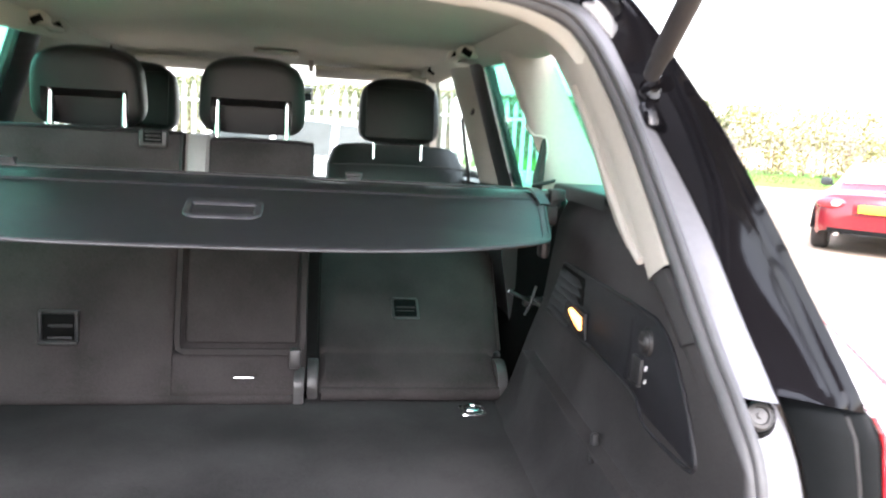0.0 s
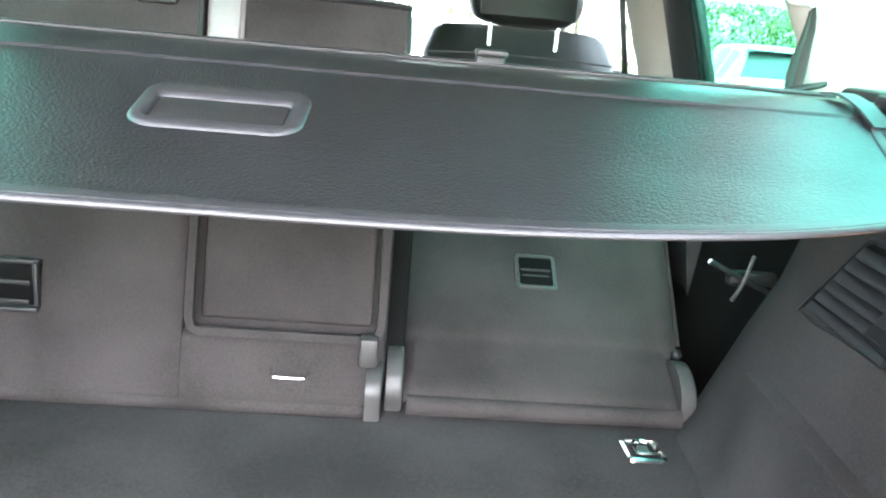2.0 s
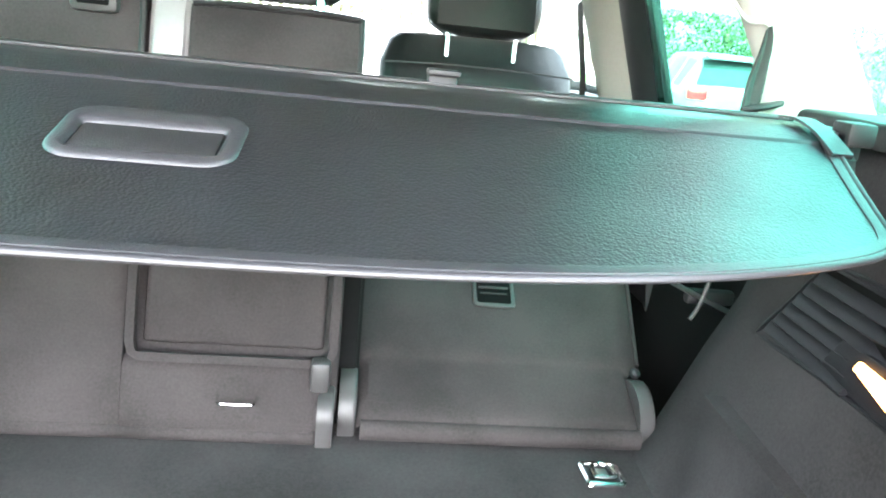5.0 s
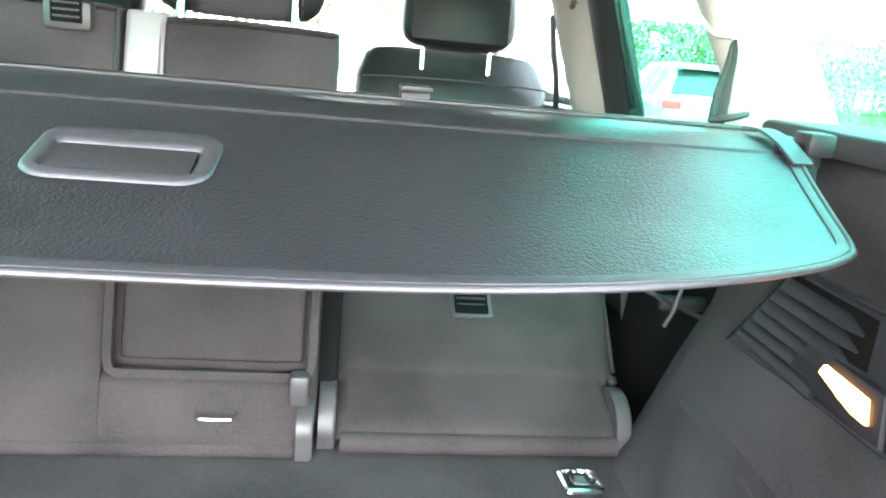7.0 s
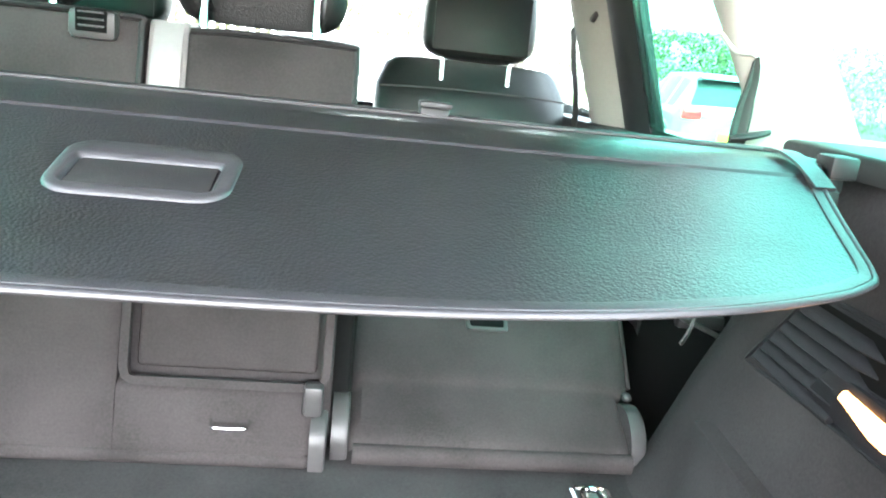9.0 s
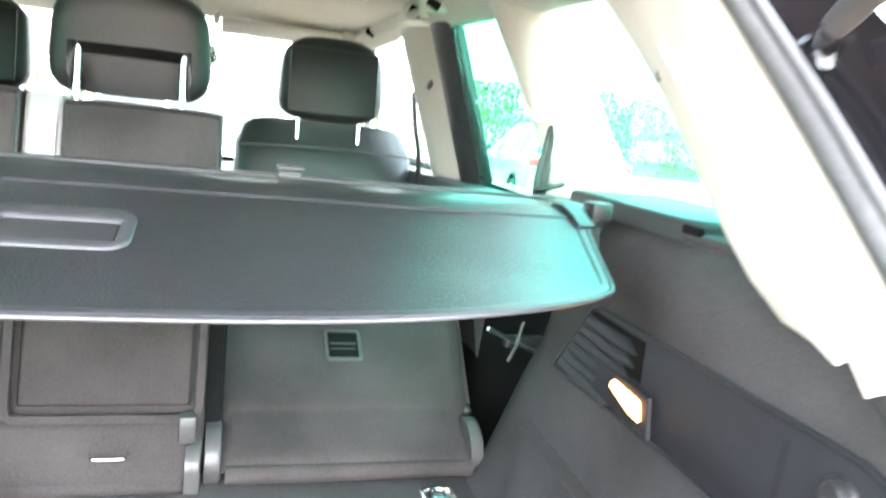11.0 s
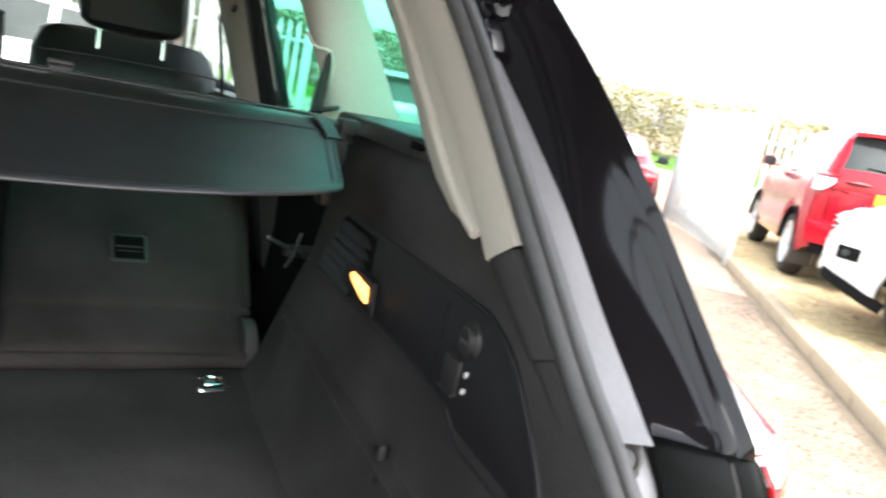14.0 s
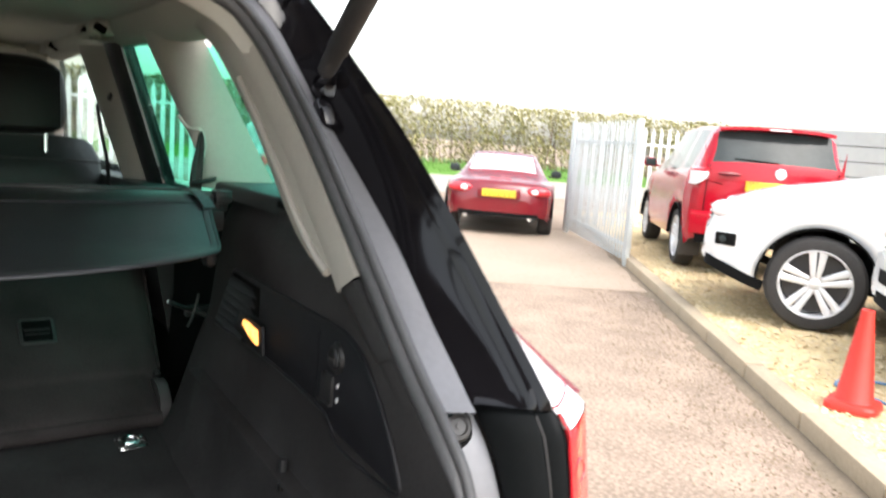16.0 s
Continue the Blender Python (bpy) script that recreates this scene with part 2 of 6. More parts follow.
    for f in t.faces:
        try:
            bm.faces.new([idx[v] for v in f.verts])
        except ValueError:
            pass
    t.free()


def spline(pts, n=8):
    """Points along a smooth line through pts."""
    p = [Vector(q) for q in pts]
    out = []
    for i in range(len(p) - 1):
        a, b, c, d = p[max(i - 1, 0)], p[i], p[i + 1], p[min(i + 2, len(p) - 1)]
        for k in range(n):
            t = k / n
            out.append(0.5 * ((2 * b) + (c - a) * t + (2 * a - 5 * b + 4 * c - d) * t * t + (3 * b - a - 3 * c + d) * t ** 3))
    return out + [p[-1]]


def loft(bm, rings, closed=False, caps=False):
    """Skin over rings of equal length."""
    vs = [[bm.verts.new(q) for q in r] for r in rings]
    m = len(rings[0])
    for a, b in zip(vs, vs[1:]):
        for j in range(m if closed else m - 1):
            k = (j + 1) % m
            bm.faces.new((a[j], a[k], b[k], b[j]))
    if caps:
        bm.faces.new(vs[0])
        bm.faces.new(list(reversed(vs[-1])))
    return bm


def sweep(bm, path, prof, up=(0, 0, 1), closed=True, caps=True):
    """A profile (side, up) carried along a path."""
    path = [Vector(q) for q in path]
    rings = []
    for i, q in enumerate(path):
        t = (path[min(i + 1, len(path) - 1)] - path[max(i - 1, 0)]).normalized()
        s = t.cross(Vector(up)).normalized()
        u = s.cross(t).normalized()
        rings.append([q + s * a + u * b for a, b in prof])
    return loft(bm, rings, closed, caps and closed)


def tube(bm, path, r, seg=10, up=(0, 0, 1)):
    prof = [(r * math.cos(2 * math.pi * i / seg), r * math.sin(2 * math.pi * i / seg)) for i in range(seg)]
    return sweep(bm, path, prof, up)


def lathe(bm, centre, axis, prof, seg=24, caps=True):
    """A turned body: prof holds (distance along the axis, radius)."""
    a = Vector(axis).normalized()
    s = a.orthogonal().normalized()
    u = a.cross(s)
    c = Vector(centre)
    rings = [[c + a * d + (s * math.cos(2 * math.pi * i / seg) + u * math.sin(2 * math.pi * i / seg)) * max(r, 1e-4) for i in range(seg)] for d, r in prof]
    return loft(bm, rings, True, caps)


def plate(bm, outline, thick, bev=0.0, seg=2):
    """A flat or bent plate: outline of 3D points, thickened along thick (a vector)."""
    t = bmesh.new()
    th = Vector(thick)
    a = [t.verts.new(Vector(q)) for q in outline]
    b = [t.verts.new(Vector(q) + th) for q in outline]
    n = len(a)
    t.faces.new(a)
    t.faces.new(list(reversed(b)))
    for i in range(n):
        j = (i + 1) % n
        t.faces.new((a[i], b[i], b[j], a[j]))
    bmesh.ops.recalc_face_normals(t, faces=t.faces)
    if bev:
        sel = set(b)
        bmesh.ops.bevel(t, geom=[e for e in t.edges if e.verts[0] in sel and e.verts[1] in sel], offset=bev, segments=seg, profile=0.5, affect="EDGES")
    merge(bm, t)
    return bm


def ramp(x, a, b):
    t = max(0.0, min(1.0, (x - a) / (b - a)))
    return t * t * (3 - 2 * t)


def lerp_table(tab, x):
    """Linear look-up in rows of (x, y)."""
    if x <= tab[0][0]:
        return tab[0][1]
    for (a, ya), (b, yb) in zip(tab, tab[1:]):
        if x <= b:
            return ya + (yb - ya) * (x - a) / (b - a)
    return tab[-1][1]


def flip(pts):
    return [Vector((-q[0], q[1], q[2])) for q in pts]


FLOOR_Z = 0.76

# ================= THE CAR =================
# ---- load floor ----
bm = bmesh.new()
rings = []
for i in range(40):
    y = -0.11 + 1.18 * i / 39
    rings.append([Vector((x, y, FLOOR_Z + 0.0016 * noise.noise((x * 5, y * 5, 2)) - (0.012 if abs(x) > 0.62 else 0))) for x in [-0.64, -0.6] + [-0.57 + 1.14 * k / 30 for k in range(31)] + [0.6, 0.64]])
loft(bm, rings)
bmesh.ops.solidify(bm, geom=bm.faces[:], thickness=0.02)
solid("load_floor", bm, CARPET, "charcoal needle-felt carpet over the boot floor", "carpet", "structure")


# ---- carpeted side walls of the boot ----
def wall_x(y, z):
    return 0.586 + 0.09 * y - max(0.0, 1.05 - z) * (0.10 + 0.12 * y)


REAR = [(0.74, -0.09), (1.0, -0.075), (1.083, -0.05), (1.16, 0.075), (1.30, 0.23), (1.42, 0.35)]
FRONT = [(0.74, 1.06), (0.80, 1.05), (0.95, 1.005), (1.1, 0.945), (1.2, 0.885), (1.28, 0.86), (1.42, 0.86)]


def side_wall(sign):
    bm = bmesh.new()
    zs = [0.745, 0.77, 0.80, 0.84, 0.88, 0.905, 0.915, 0.925, 0.932, 0.945, 0.97, 1.0, 1.04, 1.08, 1.12, 1.16, 1.19, 1.215, 1.235, 1.252, 1.266, 1.277, 1.285, 1.290, 1.293, 1.294, 1.295]
    rings = []
    n = 44
    for i in range(n + 1):
        u = i / n
        ring = []
        for z in zs:
            zz = min(z, 1.26)
            y = lerp_table(REAR, zz) * (1 - u) + lerp_table(FRONT, zz) * u
            x = wall_x(y, z)
            ledge = 0.008 * ramp(y, 0.90, 0.84)
            x -= ledge * (1 - ramp(z, 0.915, 0.94))
            x -= 0.03 * (1 - ramp(z, 0.745, 0.80)) ** 2
            if z > 1.215:
                k = min(1.0, (z - 1.215) / 0.078)
                x += 0.055 * (1 - math.sqrt(max(0.0, 1 - k * k)))
            if z > 1.2935:
                x += 0.05 if z > 1.2945 else 0.025
            # rounded end next to the seat
            x += 0.016 * ramp(u, 0.94, 1.0) ** 2
            x = min(x, 0.606 + 0.22 * max(0.0, y - 0.2))
            ring.append(Vector((sign * x, y, z)))
        rings.append(ring)
    rings.append([q + Vector((sign * 0.05, 0.004, 0)) for q in rings[-1]])
    loft(bm, rings)
    return bm


wall = thing("boot_side_wall", (0.62, 0.45, FLOOR_Z), "charcoal carpeted boot side wall with black insert panel", "side trim", kind="structure")
part("carpet_skin", side_wall(1), CARPET, wall)
wall_l = thing("boot_side_wall", (-0.62, 0.45, FLOOR_Z), "charcoal carpeted boot side wall", "side trim", kind="structure")
part("carpet_skin", side_wall(-1), CARPET, wall_l)


def on_wall(y, z, off=0.0):
    """A point on the insert's plane, off metres proud of the wall."""
    return Vector((0.592 + 0.09 * y - off, y, z))


# insert panel
PANEL_OUT = [(0.858, 1.034), (0.80, 1.094), (0.752, 1.146), (0.735, 1.157), (0.70, 1.160), (0.436, 1.168), (0.26, 1.172), (0.215, 1.170), (0.165, 1.153), (0.12, 1.117), (0.085, 1.082), (0.06, 1.048), (0.058, 1.034), (0.075, 1.026), (0.15, 1.021), (0.225, 1.020), (0.252, 1.032), (0.29, 1.048), (0.465, 1.049), (0.70, 1.040), (0.84, 1.028)]
bm = bmesh.new()
plate(bm, [on_wall(y, z, -0.004) for y, z in PANEL_OUT], (-0.012, 0, 0), 0.003)
insert = part("insert_panel", bm, PANEL, wall, "matt black plastic insert panel with a rolled rim")
bm = bmesh.new()
rim = [on_wall(y, z, 0.008) for y, z in PANEL_OUT]
tube(bm, spline(rim + rim[:2], 4), 0.0032, 8, (1, 0, 0.01))
part("rim", bm, PANEL, insert)
# louvre slats over a near-black plate, coloured as the shade between them
bm = bmesh.new()
plate(bm, [on_wall(y, z, 0.0078) for y, z in ((0.845, 1.037), (0.752, 1.143), (0.735, 1.153), (0.585, 1.155), (0.585, 1.104), (0.665, 1.098), (0.665, 1.037))], (-0.001, 0, 0))
part("slat_shade", bm, DEEPSHADE, insert)
for k in range(6):
    z = 1.048 + 0.0178 * k
    y_front = 0.845 - (z - 1.034) * 0.93
    y_rear, sink = (0.655, 0.007) if k < 3 else (0.56, -0.012)
    bm = bmesh.new()
    a, b = on_wall(y_front, z - 0.006, 0.008), on_wall(y_rear, z - 0.004, sink)
    mid = on_wall(y_front + (y_rear - y_front) * 0.65, z - 0.005, 0.007)
    sweep(bm, [a, (a + mid) / 2, mid, b], [(-0.006, 0.0), (0.0085, 0.0), (0.0095, 0.0012), (0.0090, 0.0032), (0.0022, 0.0140), (0.0006, 0.0146), (-0.006, 0.0146)], (0, 0, 1))
    part("slat", bm, PANEL, insert)
# boot lamp in its shallow bezel
lamp = thing("boot_lamp", on_wall(0.61, 1.06, 0.01), "lit amber rectangular boot lamp in a black bezel", "lamp")
bm = bmesh.new()
plate(bm, [on_wall(y, z, 0.010) for y, z in [(0.705, 1.058), (0.672, 1.100), (0.545, 1.100), (0.536, 1.052), (0.60, 1.048)]], (-0.006, 0, 0), 0.003)
part("bezel", bm, PANEL, lamp)
bm = bmesh.new()
plate(bm, [on_wall(y, z, 0.0145) for y, z in [(0.640, 1.080), (0.634, 1.090), (0.562, 1.088), (0.556, 1.066), (0.578, 1.066)]], (-0.007, 0, 0), 0.0025)
part("lens", bm, LAMPGLOW, lamp, "glowing amber lens")
# divider, socket and hook with its two marks
bm = bmesh.new()
sweep(bm, [on_wall(0.315, 1.155, 0.006), on_wall(0.318, 1.10, 0.006), on_wall(0.322, 1.055, 0.006)], [(-0.004, -0.003), (0.004, -0.003), (0.003, 0.004), (-0.003, 0.004)], (1, 0, 0))
part("divider", bm, PANEL, insert)
bm = bmesh.new()
lathe(bm, on_wall(0.245, 1.134, 0.004), (-1, 0.09, 0), [(0, 0.021), (0.006, 0.021), (0.009, 0.019), (0.009, 0.016), (0.012, 0.0155), (0.014, 0.013), (0.014, 0.001)], 28)
socket = part("power_socket", bm, PLASTIC, wall, "round black power socket with a flap")
bm = bmesh.new()
for k in range(3):
    box(bm, on_wall(0.252 - 0.007 * k, 1.133, 0.0185), (0.0012, 0.0042, 0.004))
part("marking", bm, GREYPLASTIC, socket)
bm = bmesh.new()
box(bm, on_wall(0.272, 1.085, 0.007), (0.013, 0.034, 0.042), 0.004)
hook = part("switch", bm, PLASTIC, wall, "grey rocker switch")
bm = bmesh.new()
box(bm, on_wall(0.272, 1.066, 0.011), (0.012, 0.034, 0.004), 0.0015)
part("lip", bm, PLASTIC, hook)
for zz in (1.097, 1.078):
    bm = bmesh.new()
    box(bm, on_wall(0.241, zz, 0.0085), (0.0015, 0.007, 0.0016))
    box(bm, on_wall(0.239, zz + 0.0028, 0.0085), (0.0015, 0.0035, 0.0018))
    box(bm, on_wall(0.2425, zz - 0.0028, 0.0085), (0.0015, 0.004, 0.0016))
    part("marking", bm, WHITE_MARK, insert, "small white pictogram")
# slot with a pull tab in the lower wall
bm = bmesh.new()
x0 = wall_x(0.36, 0.93)
box(bm, (x0 - 0.012, 0.36, 0.928), (0.012, 0.012, 0.05), 0.004)
part("pull_tab", bm, PLASTIC, wall)
# felt strip along the ledge
bm = bmesh.new()
sweep(bm, [Vector((wall_x(y, 0.926) - 0.013, y, 0.9325)) for y in (0.87, 0.80, 0.7, 0.6, 0.5, 0.4, 0.3, 0.2, 0.1, 0.0)], [(-0.014, -0.002), (0.014, -0.002), (0.013, 0.0015), (-0.013, 0.0015)])
part("ledge_strip", bm, CARPET, wall)

# black slotted tray under the quarter window, for the cover's end
for sg, parent in ((1, wall), (-1, wall_l)):
    bm = bmesh.new()
    plate(bm, [Vector((sg * x, y, 1.282)) for x, y in ((0.656, 0.875), (0.656, 0.585), (0.662, 0.570), (0.675, 0.562), (0.78, 0.555), (0.825, 0.57), (0.825, 0.875))], (0, 0, 0.028), 0.009, 3)
    tray = part("slot_tray", bm, PLASTIC, parent)
    bm = bmesh.new()
    box(bm, (sg * 0.745, 0.485, 1.288), (0.172, 0.20, 0.014), 0.005)
    part("ledge_end", bm, CARPET, parent)
    # near-black bar on the tray's face, coloured as the shade inside its slot
    bm = bmesh.new()
    box(bm, (sg * 0.661, 0.655, 1.2975), (0.006, 0.22, 0.011), 0.001)
    part("slot", bm, DEEPSHADE, tray)
    bm = bmesh.new()
    box(bm, (sg * 0.60, 0.735, 1.205), (0.02, 0.035, 0.075), 0.008)
    part("upright_lug", bm, HANDLE, parent)

# ---- load cover ----
cover = thing("load_cover", (0, 0.66, 1.29), "black grained vinyl roller load cover with grey piped edge", "load cover")


def cover_z(y):
    return 1.292 - (0.665 - y) * 0.245


def cover_drop(x, y):
    """The corners of the blind hang lower than its middle."""
    return 0.020 * (abs(x) / 0.54) ** 2.5 * max(0.0, min(1.0, (0.68 - y) / 0.16))


def cover_edge(x):
    return 0.392 + 0.119 * (abs(x) / 0.55) ** 2.9


HALF = 0.545
out = []
for i in range(49):
    x = -0.50 + 1.0 * i / 48
    out.append(Vector((x, cover_edge(x), 0)))
corner = spline([out[-1], (0.522, 0.497, 0), (0.536, 0.509, 0), (0.544, 0.527, 0), (0.5485, 0.55, 0), (0.560, 0.61, 0), (0.573, 0.668, 0)], 4)
edge_line = flip(reversed(corner[1:])) + out + corner[1:]
bm = bmesh.new()
rings = []
for k in range(21):
    u = k / 20
    ring = []
    for q in edge_line:
        y = q.y + (0.756 - q.y) * u
        x = q.x * (1 + (0.562 / HALF - 1) * u * 0.9) if abs(q.x) > 0.5 else q.x * (1 + 0.03 * u)
        x = max(-0.574, min(0.574, x))
        z = min(cover_z(y), 1.3005 + 0.01 * (y - 0.70)) + 0.0005 * noise.noise((x * 6, y * 9, 4)) - 0.0006 * math.sin(math.pi * u) - cover_drop(x, y)
        ring.append(Vector((x, y, z)))
    rings.append(ring)
loft(bm, rings)
bmesh.ops.solidify(bm, geom=bm.faces[:], thickness=0.004)
blind = part("blind", bm, VINYL, cover, sharp=50)
bm = bmesh.new()
pipe = [Vector((q.x, q.y, cover_z(q.y) - cover_drop(q.x, q.y))) for q in edge_line]
rings = []
for i, q in enumerate(pipe):
    t = pipe[min(i + 1, len(pipe) - 1)] - pipe[max(i - 1, 0)]
    side = Vector((t.y, -t.x, 0)).normalized()
    ring = []
    for d, h in ((-0.0135, -0.0006), (-0.0130, 0.0008), (-0.0118, 0.0012), (-0.0040, 0.0012), (-0.0033, 0.0004), (-0.0026, 0.0012), (-0.0010, 0.0021), (0.0008, 0.0020), (0.0020, 0.0008), (0.0022, -0.0008), (0.0012, -0.0024), (-0.0015, -0.0030), (-0.0130, -0.0034)):
        p = q + side * d
        ring.append(Vector((p.x, p.y, cover_z(p.y) - cover_drop(p.x, p.y) + h)))
    rings.append(ring)
loft(bm, rings, True, True)
part("piping", bm, PIPING, cover, "pale grey piped edge")
bm = bmesh.new()
fold_y = lambda x: 0.655 + 0.010 * (abs(x) / 0.55) ** 3
loft(bm, [[Vector((x, fold_y(x) + dy, cover_z(fold_y(x) + dy) - cover_drop(x, fold_y(x) + dy) + h)) for dy, h in ((-0.0040, -0.0008), (-0.0020, 0.0005), (-0.0008, 0.0013), (0.0008, 0.0013), (0.0020, 0.0004), (0.0040, -0.0008))] for x in [-0.555 + 0.0111 * i for i in range(101)]])
part("stitched_fold", bm, PIPING, cover, "thin stitched crease", sharp=70)
# pull handle: raised rim round a dished tray
bm = bmesh.new()


def rrect(w, h, r, n=5):
    pts = []
    for cx, cy, a0 in ((w / 2 - r, h / 2 - r, 0), (-w / 2 + r, h / 2 - r, 90), (-w / 2 + r, -h / 2 + r, 180), (w / 2 - r, -h / 2 + r, 270)):
        for i in range(n + 1):
            a = radians(a0 + 90 * i / n)
            pts.append((cx + r * math.cos(a), cy + r * math.sin(a)))
    return pts


HY = 0.537
rings = []
for w, h, r, z, cy in ((0.123, 0.085, 0.022, 0.0003, 0.5450), (0.1225, 0.0845, 0.022, 0.0016, 0.5450), (0.120, 0.082, 0.020, 0.0030, 0.5450), (0.115, 0.076, 0.016, 0.0038, 0.5440), (0.108, 0.064, 0.012, 0.0042, 0.5410), (0.103, 0.053, 0.008, 0.0044, 0.5375), (0.100, 0.049, 0.006, 0.0036, 0.5370), (0.097, 0.046, 0.005, 0.0010, 0.5370), (0.095, 0.044, 0.004, -0.0040, 0.5370)):
    rings.append([Vector((x * (1 + 0.03 * y / h), cy + y, cover_z(cy + y) + z)) for x, y in rrect(w, h, r)])
loft(bm, rings, True, False)
bm.faces.new(bm.verts[-len(rings[0]):])
handle = part("pull_handle", bm, HANDLE, cover, "grey moulded pull handle", sharp=62)
bm = bmesh.new()
box(bm, (0, HY, cover_z(HY) + 0.0002), (0.094, 0.043, 0.003), 0.0012, rot=Matrix.Rotation(math.atan(0.245), 4, "X"))
part("tray_floor", bm, PLASTIC, handle)
# cassette
bm = bmesh.new()
prof = [(-0.050, -0.012), (-0.046, 0.006), (-0.036, 0.012), (0.030, 0.012), (0.046, 0.004), (0.050, -0.01), (0.044, -0.026), (0.02, -0.034), (-0.02, -0.034), (-0.044, -0.028)]
sweep(bm, [(-0.60, 0.715, 1.270), (-0.3, 0.715, 1.272), (0, 0.715, 1.273), (0.3, 0.715, 1.272), (0.60, 0.715, 1.270)], [(-a, b) for a, b in prof])
cassette = part("cassette", bm, PLASTIC, cover, "black roller cassette housing")
bm = bmesh.new()
box(bm, (0, 0.766, 1.294), (1.17, 0.018, 0.022), 0.004)
part("edge_strip", bm, PLASTIC, cassette)
# lip in a lighter grey, which paints the highlight on the slot's edge
bm = bmesh.new()
tube(bm, [(x, 0.7575, 1.3025) for x in (-0.58, 0, 0.58)], 0.0016, 8)
part("lip", bm, GREYPLASTIC, cassette, "thin paler lip of the cassette slot, grey for its caught light")
for x in (-0.40, 0.218):
    bm = bmesh.new()
    box(bm, (x, 0.763, 1.302), (0.030, 0.012, 0.026), 0.004)
    box(bm, (x, 0.758, 1.314), (0.032, 0.022, 0.006), 0.002)
    part("hook_tab", bm, PLASTIC, cassette)
for sg in (1, -1):
    bm = bmesh.new()
    path = spline([(sg * 0.557, 0.725, 1.306), (sg * 0.559, 0.70, 1.307), (sg * 0.563, 0.67, 1.2985), (sg * 0.566, 0.640, 1.283)], 4)
    sweep(bm, path, [(-0.011, -0.0012), (0.011, -0.0012), (0.0105, 0.0012), (-0.0105, 0.0012)])
    part("end_flap", bm, HANDLE, cover)
    bm = bmesh.new()
    box(bm, (sg * 0.600, 0.682, 1.299), (0.028, 0.030, 0.022), 0.003)
    box(bm, (sg * 0.592, 0.70, 1.288), (0.012, 0.06, 0.026), 0.003)
    part("end_bracket", bm, PLASTIC, cover)
    bm = bmesh.new()
    box(bm, (sg * 0.588, 0.725, 1.2865), (0.05, 0.085, 0.028), 0.004)
    part("end_cap", bm, PLASTIC, cassette)

# ---- rear bench: larger section, standing ----
LEAN_Y = 0.25


def back_y(z):
    return 1.0 + LEAN_Y * (z - 0.77)


def back_block(bm, x0, x1, z0, z1, thick=0.11, proud=0.0, bev=0.014, crown=0.0):
    """A padded slab of the leaning seat back between two heights."""
    t = bmesh.new()
    bmesh.ops.create_cube(t, size=1.0)
    bmesh.ops.subdivide_edges(t, edges=t.edges[:], cuts=6, use_grid_fill=True)
    for v in t.verts:
        u, w, h = v.co.x + 0.5, v.co.y + 0.5, v.co.z + 0.5
        z = z0 + (z1 - z0) * h
        puff = 0.010 * (1 - (2 * u - 1) ** 4) * (1 - (2 * h - 1) ** 4)
        v.co = (x0 + (x1 - x0) * u, back_y(z) - proud + thick * w - (puff if w < 0.5 else -puff * 2), z - crown * (2 * u - 1) ** 2 * h)
    es = [e for e in t.edges if len(e.link_faces) == 2 and e.calc_face_angle(0) > 1.0]
    bmesh.ops.bevel(t, geom=es, offset=bev, segments=3, profile=0.5, affect="EDGES")
    merge(bm, t)


bench = thing("rear_bench_section", (-0.24, 1.05, FLOOR_Z), "upright two-seat rear bench back in charcoal carpet", "seat")
bm = bmesh.new()
rings = []
for x in [-0.61, -0.602, -0.585] + [-0.55 + 0.055 * k for k in range(7)] + [-0.185, -0.168, -0.160, -0.1585, -0.15] + [-0.12 + 0.06 * k for k in range(4)] + [0.10, 0.114, 0.120]:
    tall = x < -0.159
    z1 = 1.366 if tall else 0.876
    e = max(0.0, (abs(x + 0.245) - 0.345) / 0.02)
    edge = 0.010 * min(1.0, max(0.0, (-0.59 - x) / 0.02, (x - 0.10) / 0.02)) + (0.008 * max(0.0, (x + 0.172) / 0.012) if tall else 0.0)
    zs = [0.775 + (z1 - 0.010 - 0.775) * k / 14 for k in range(15)] + [z1 - 0.004, z1]
    ring = []
    for k, z in enumerate(zs):
        v = (z - 0.775) / (z1 - 0.775)
        puff = 0.006 * (1 - (2 * v - 1) ** 4) if tall else 0.006 * min(1.0, 6 * v)
        ring.append(Vector((x, back_y(z) - puff + (edge if z > 0.872 or x < -0.5 or x > 0 else 0.0) + (0.004 if k == 15 else 0.012 if k == 16 else 0), z + 0.0008 * noise.noise((x * 9, z * 9, 3)))))
    ring += [Vector((x, back_y(z1) + 0.10, z1)), Vector((x, back_y(0.775) + 0.10, 0.775))]
    rings.append(ring)
loft(bm, rings, True, True)
part("outer_backrest", bm, SEATBACK, bench)
bm = bmesh.new()
back_block(bm, -0.134, 0.116, 0.896, 1.235, thick=0.03, proud=0.001, bev=0.007)
part("hatch_panel", bm, SEATBACK, bench, "flat carpeted load-through hatch")
bm = bmesh.new()
tube(bm, spline([(-0.60, back_y(1.36) + 0.006, 1.362), (-0.40, back_y(1.365) + 0.003, 1.367), (-0.18, back_y(1.362) + 0.004, 1.366), (-0.163, back_y(1.35) + 0.006, 1.352), (-0.161, back_y(1.26) + 0.004, 1.26)], 4), 0.005, 8, (0, 1, 0))
part("top_piping", bm, LEATHER, bench)
bm = bmesh.new()
back_block(bm, -0.098, 0.140, 1.225, 1.358, proud=0.004, bev=0.008)
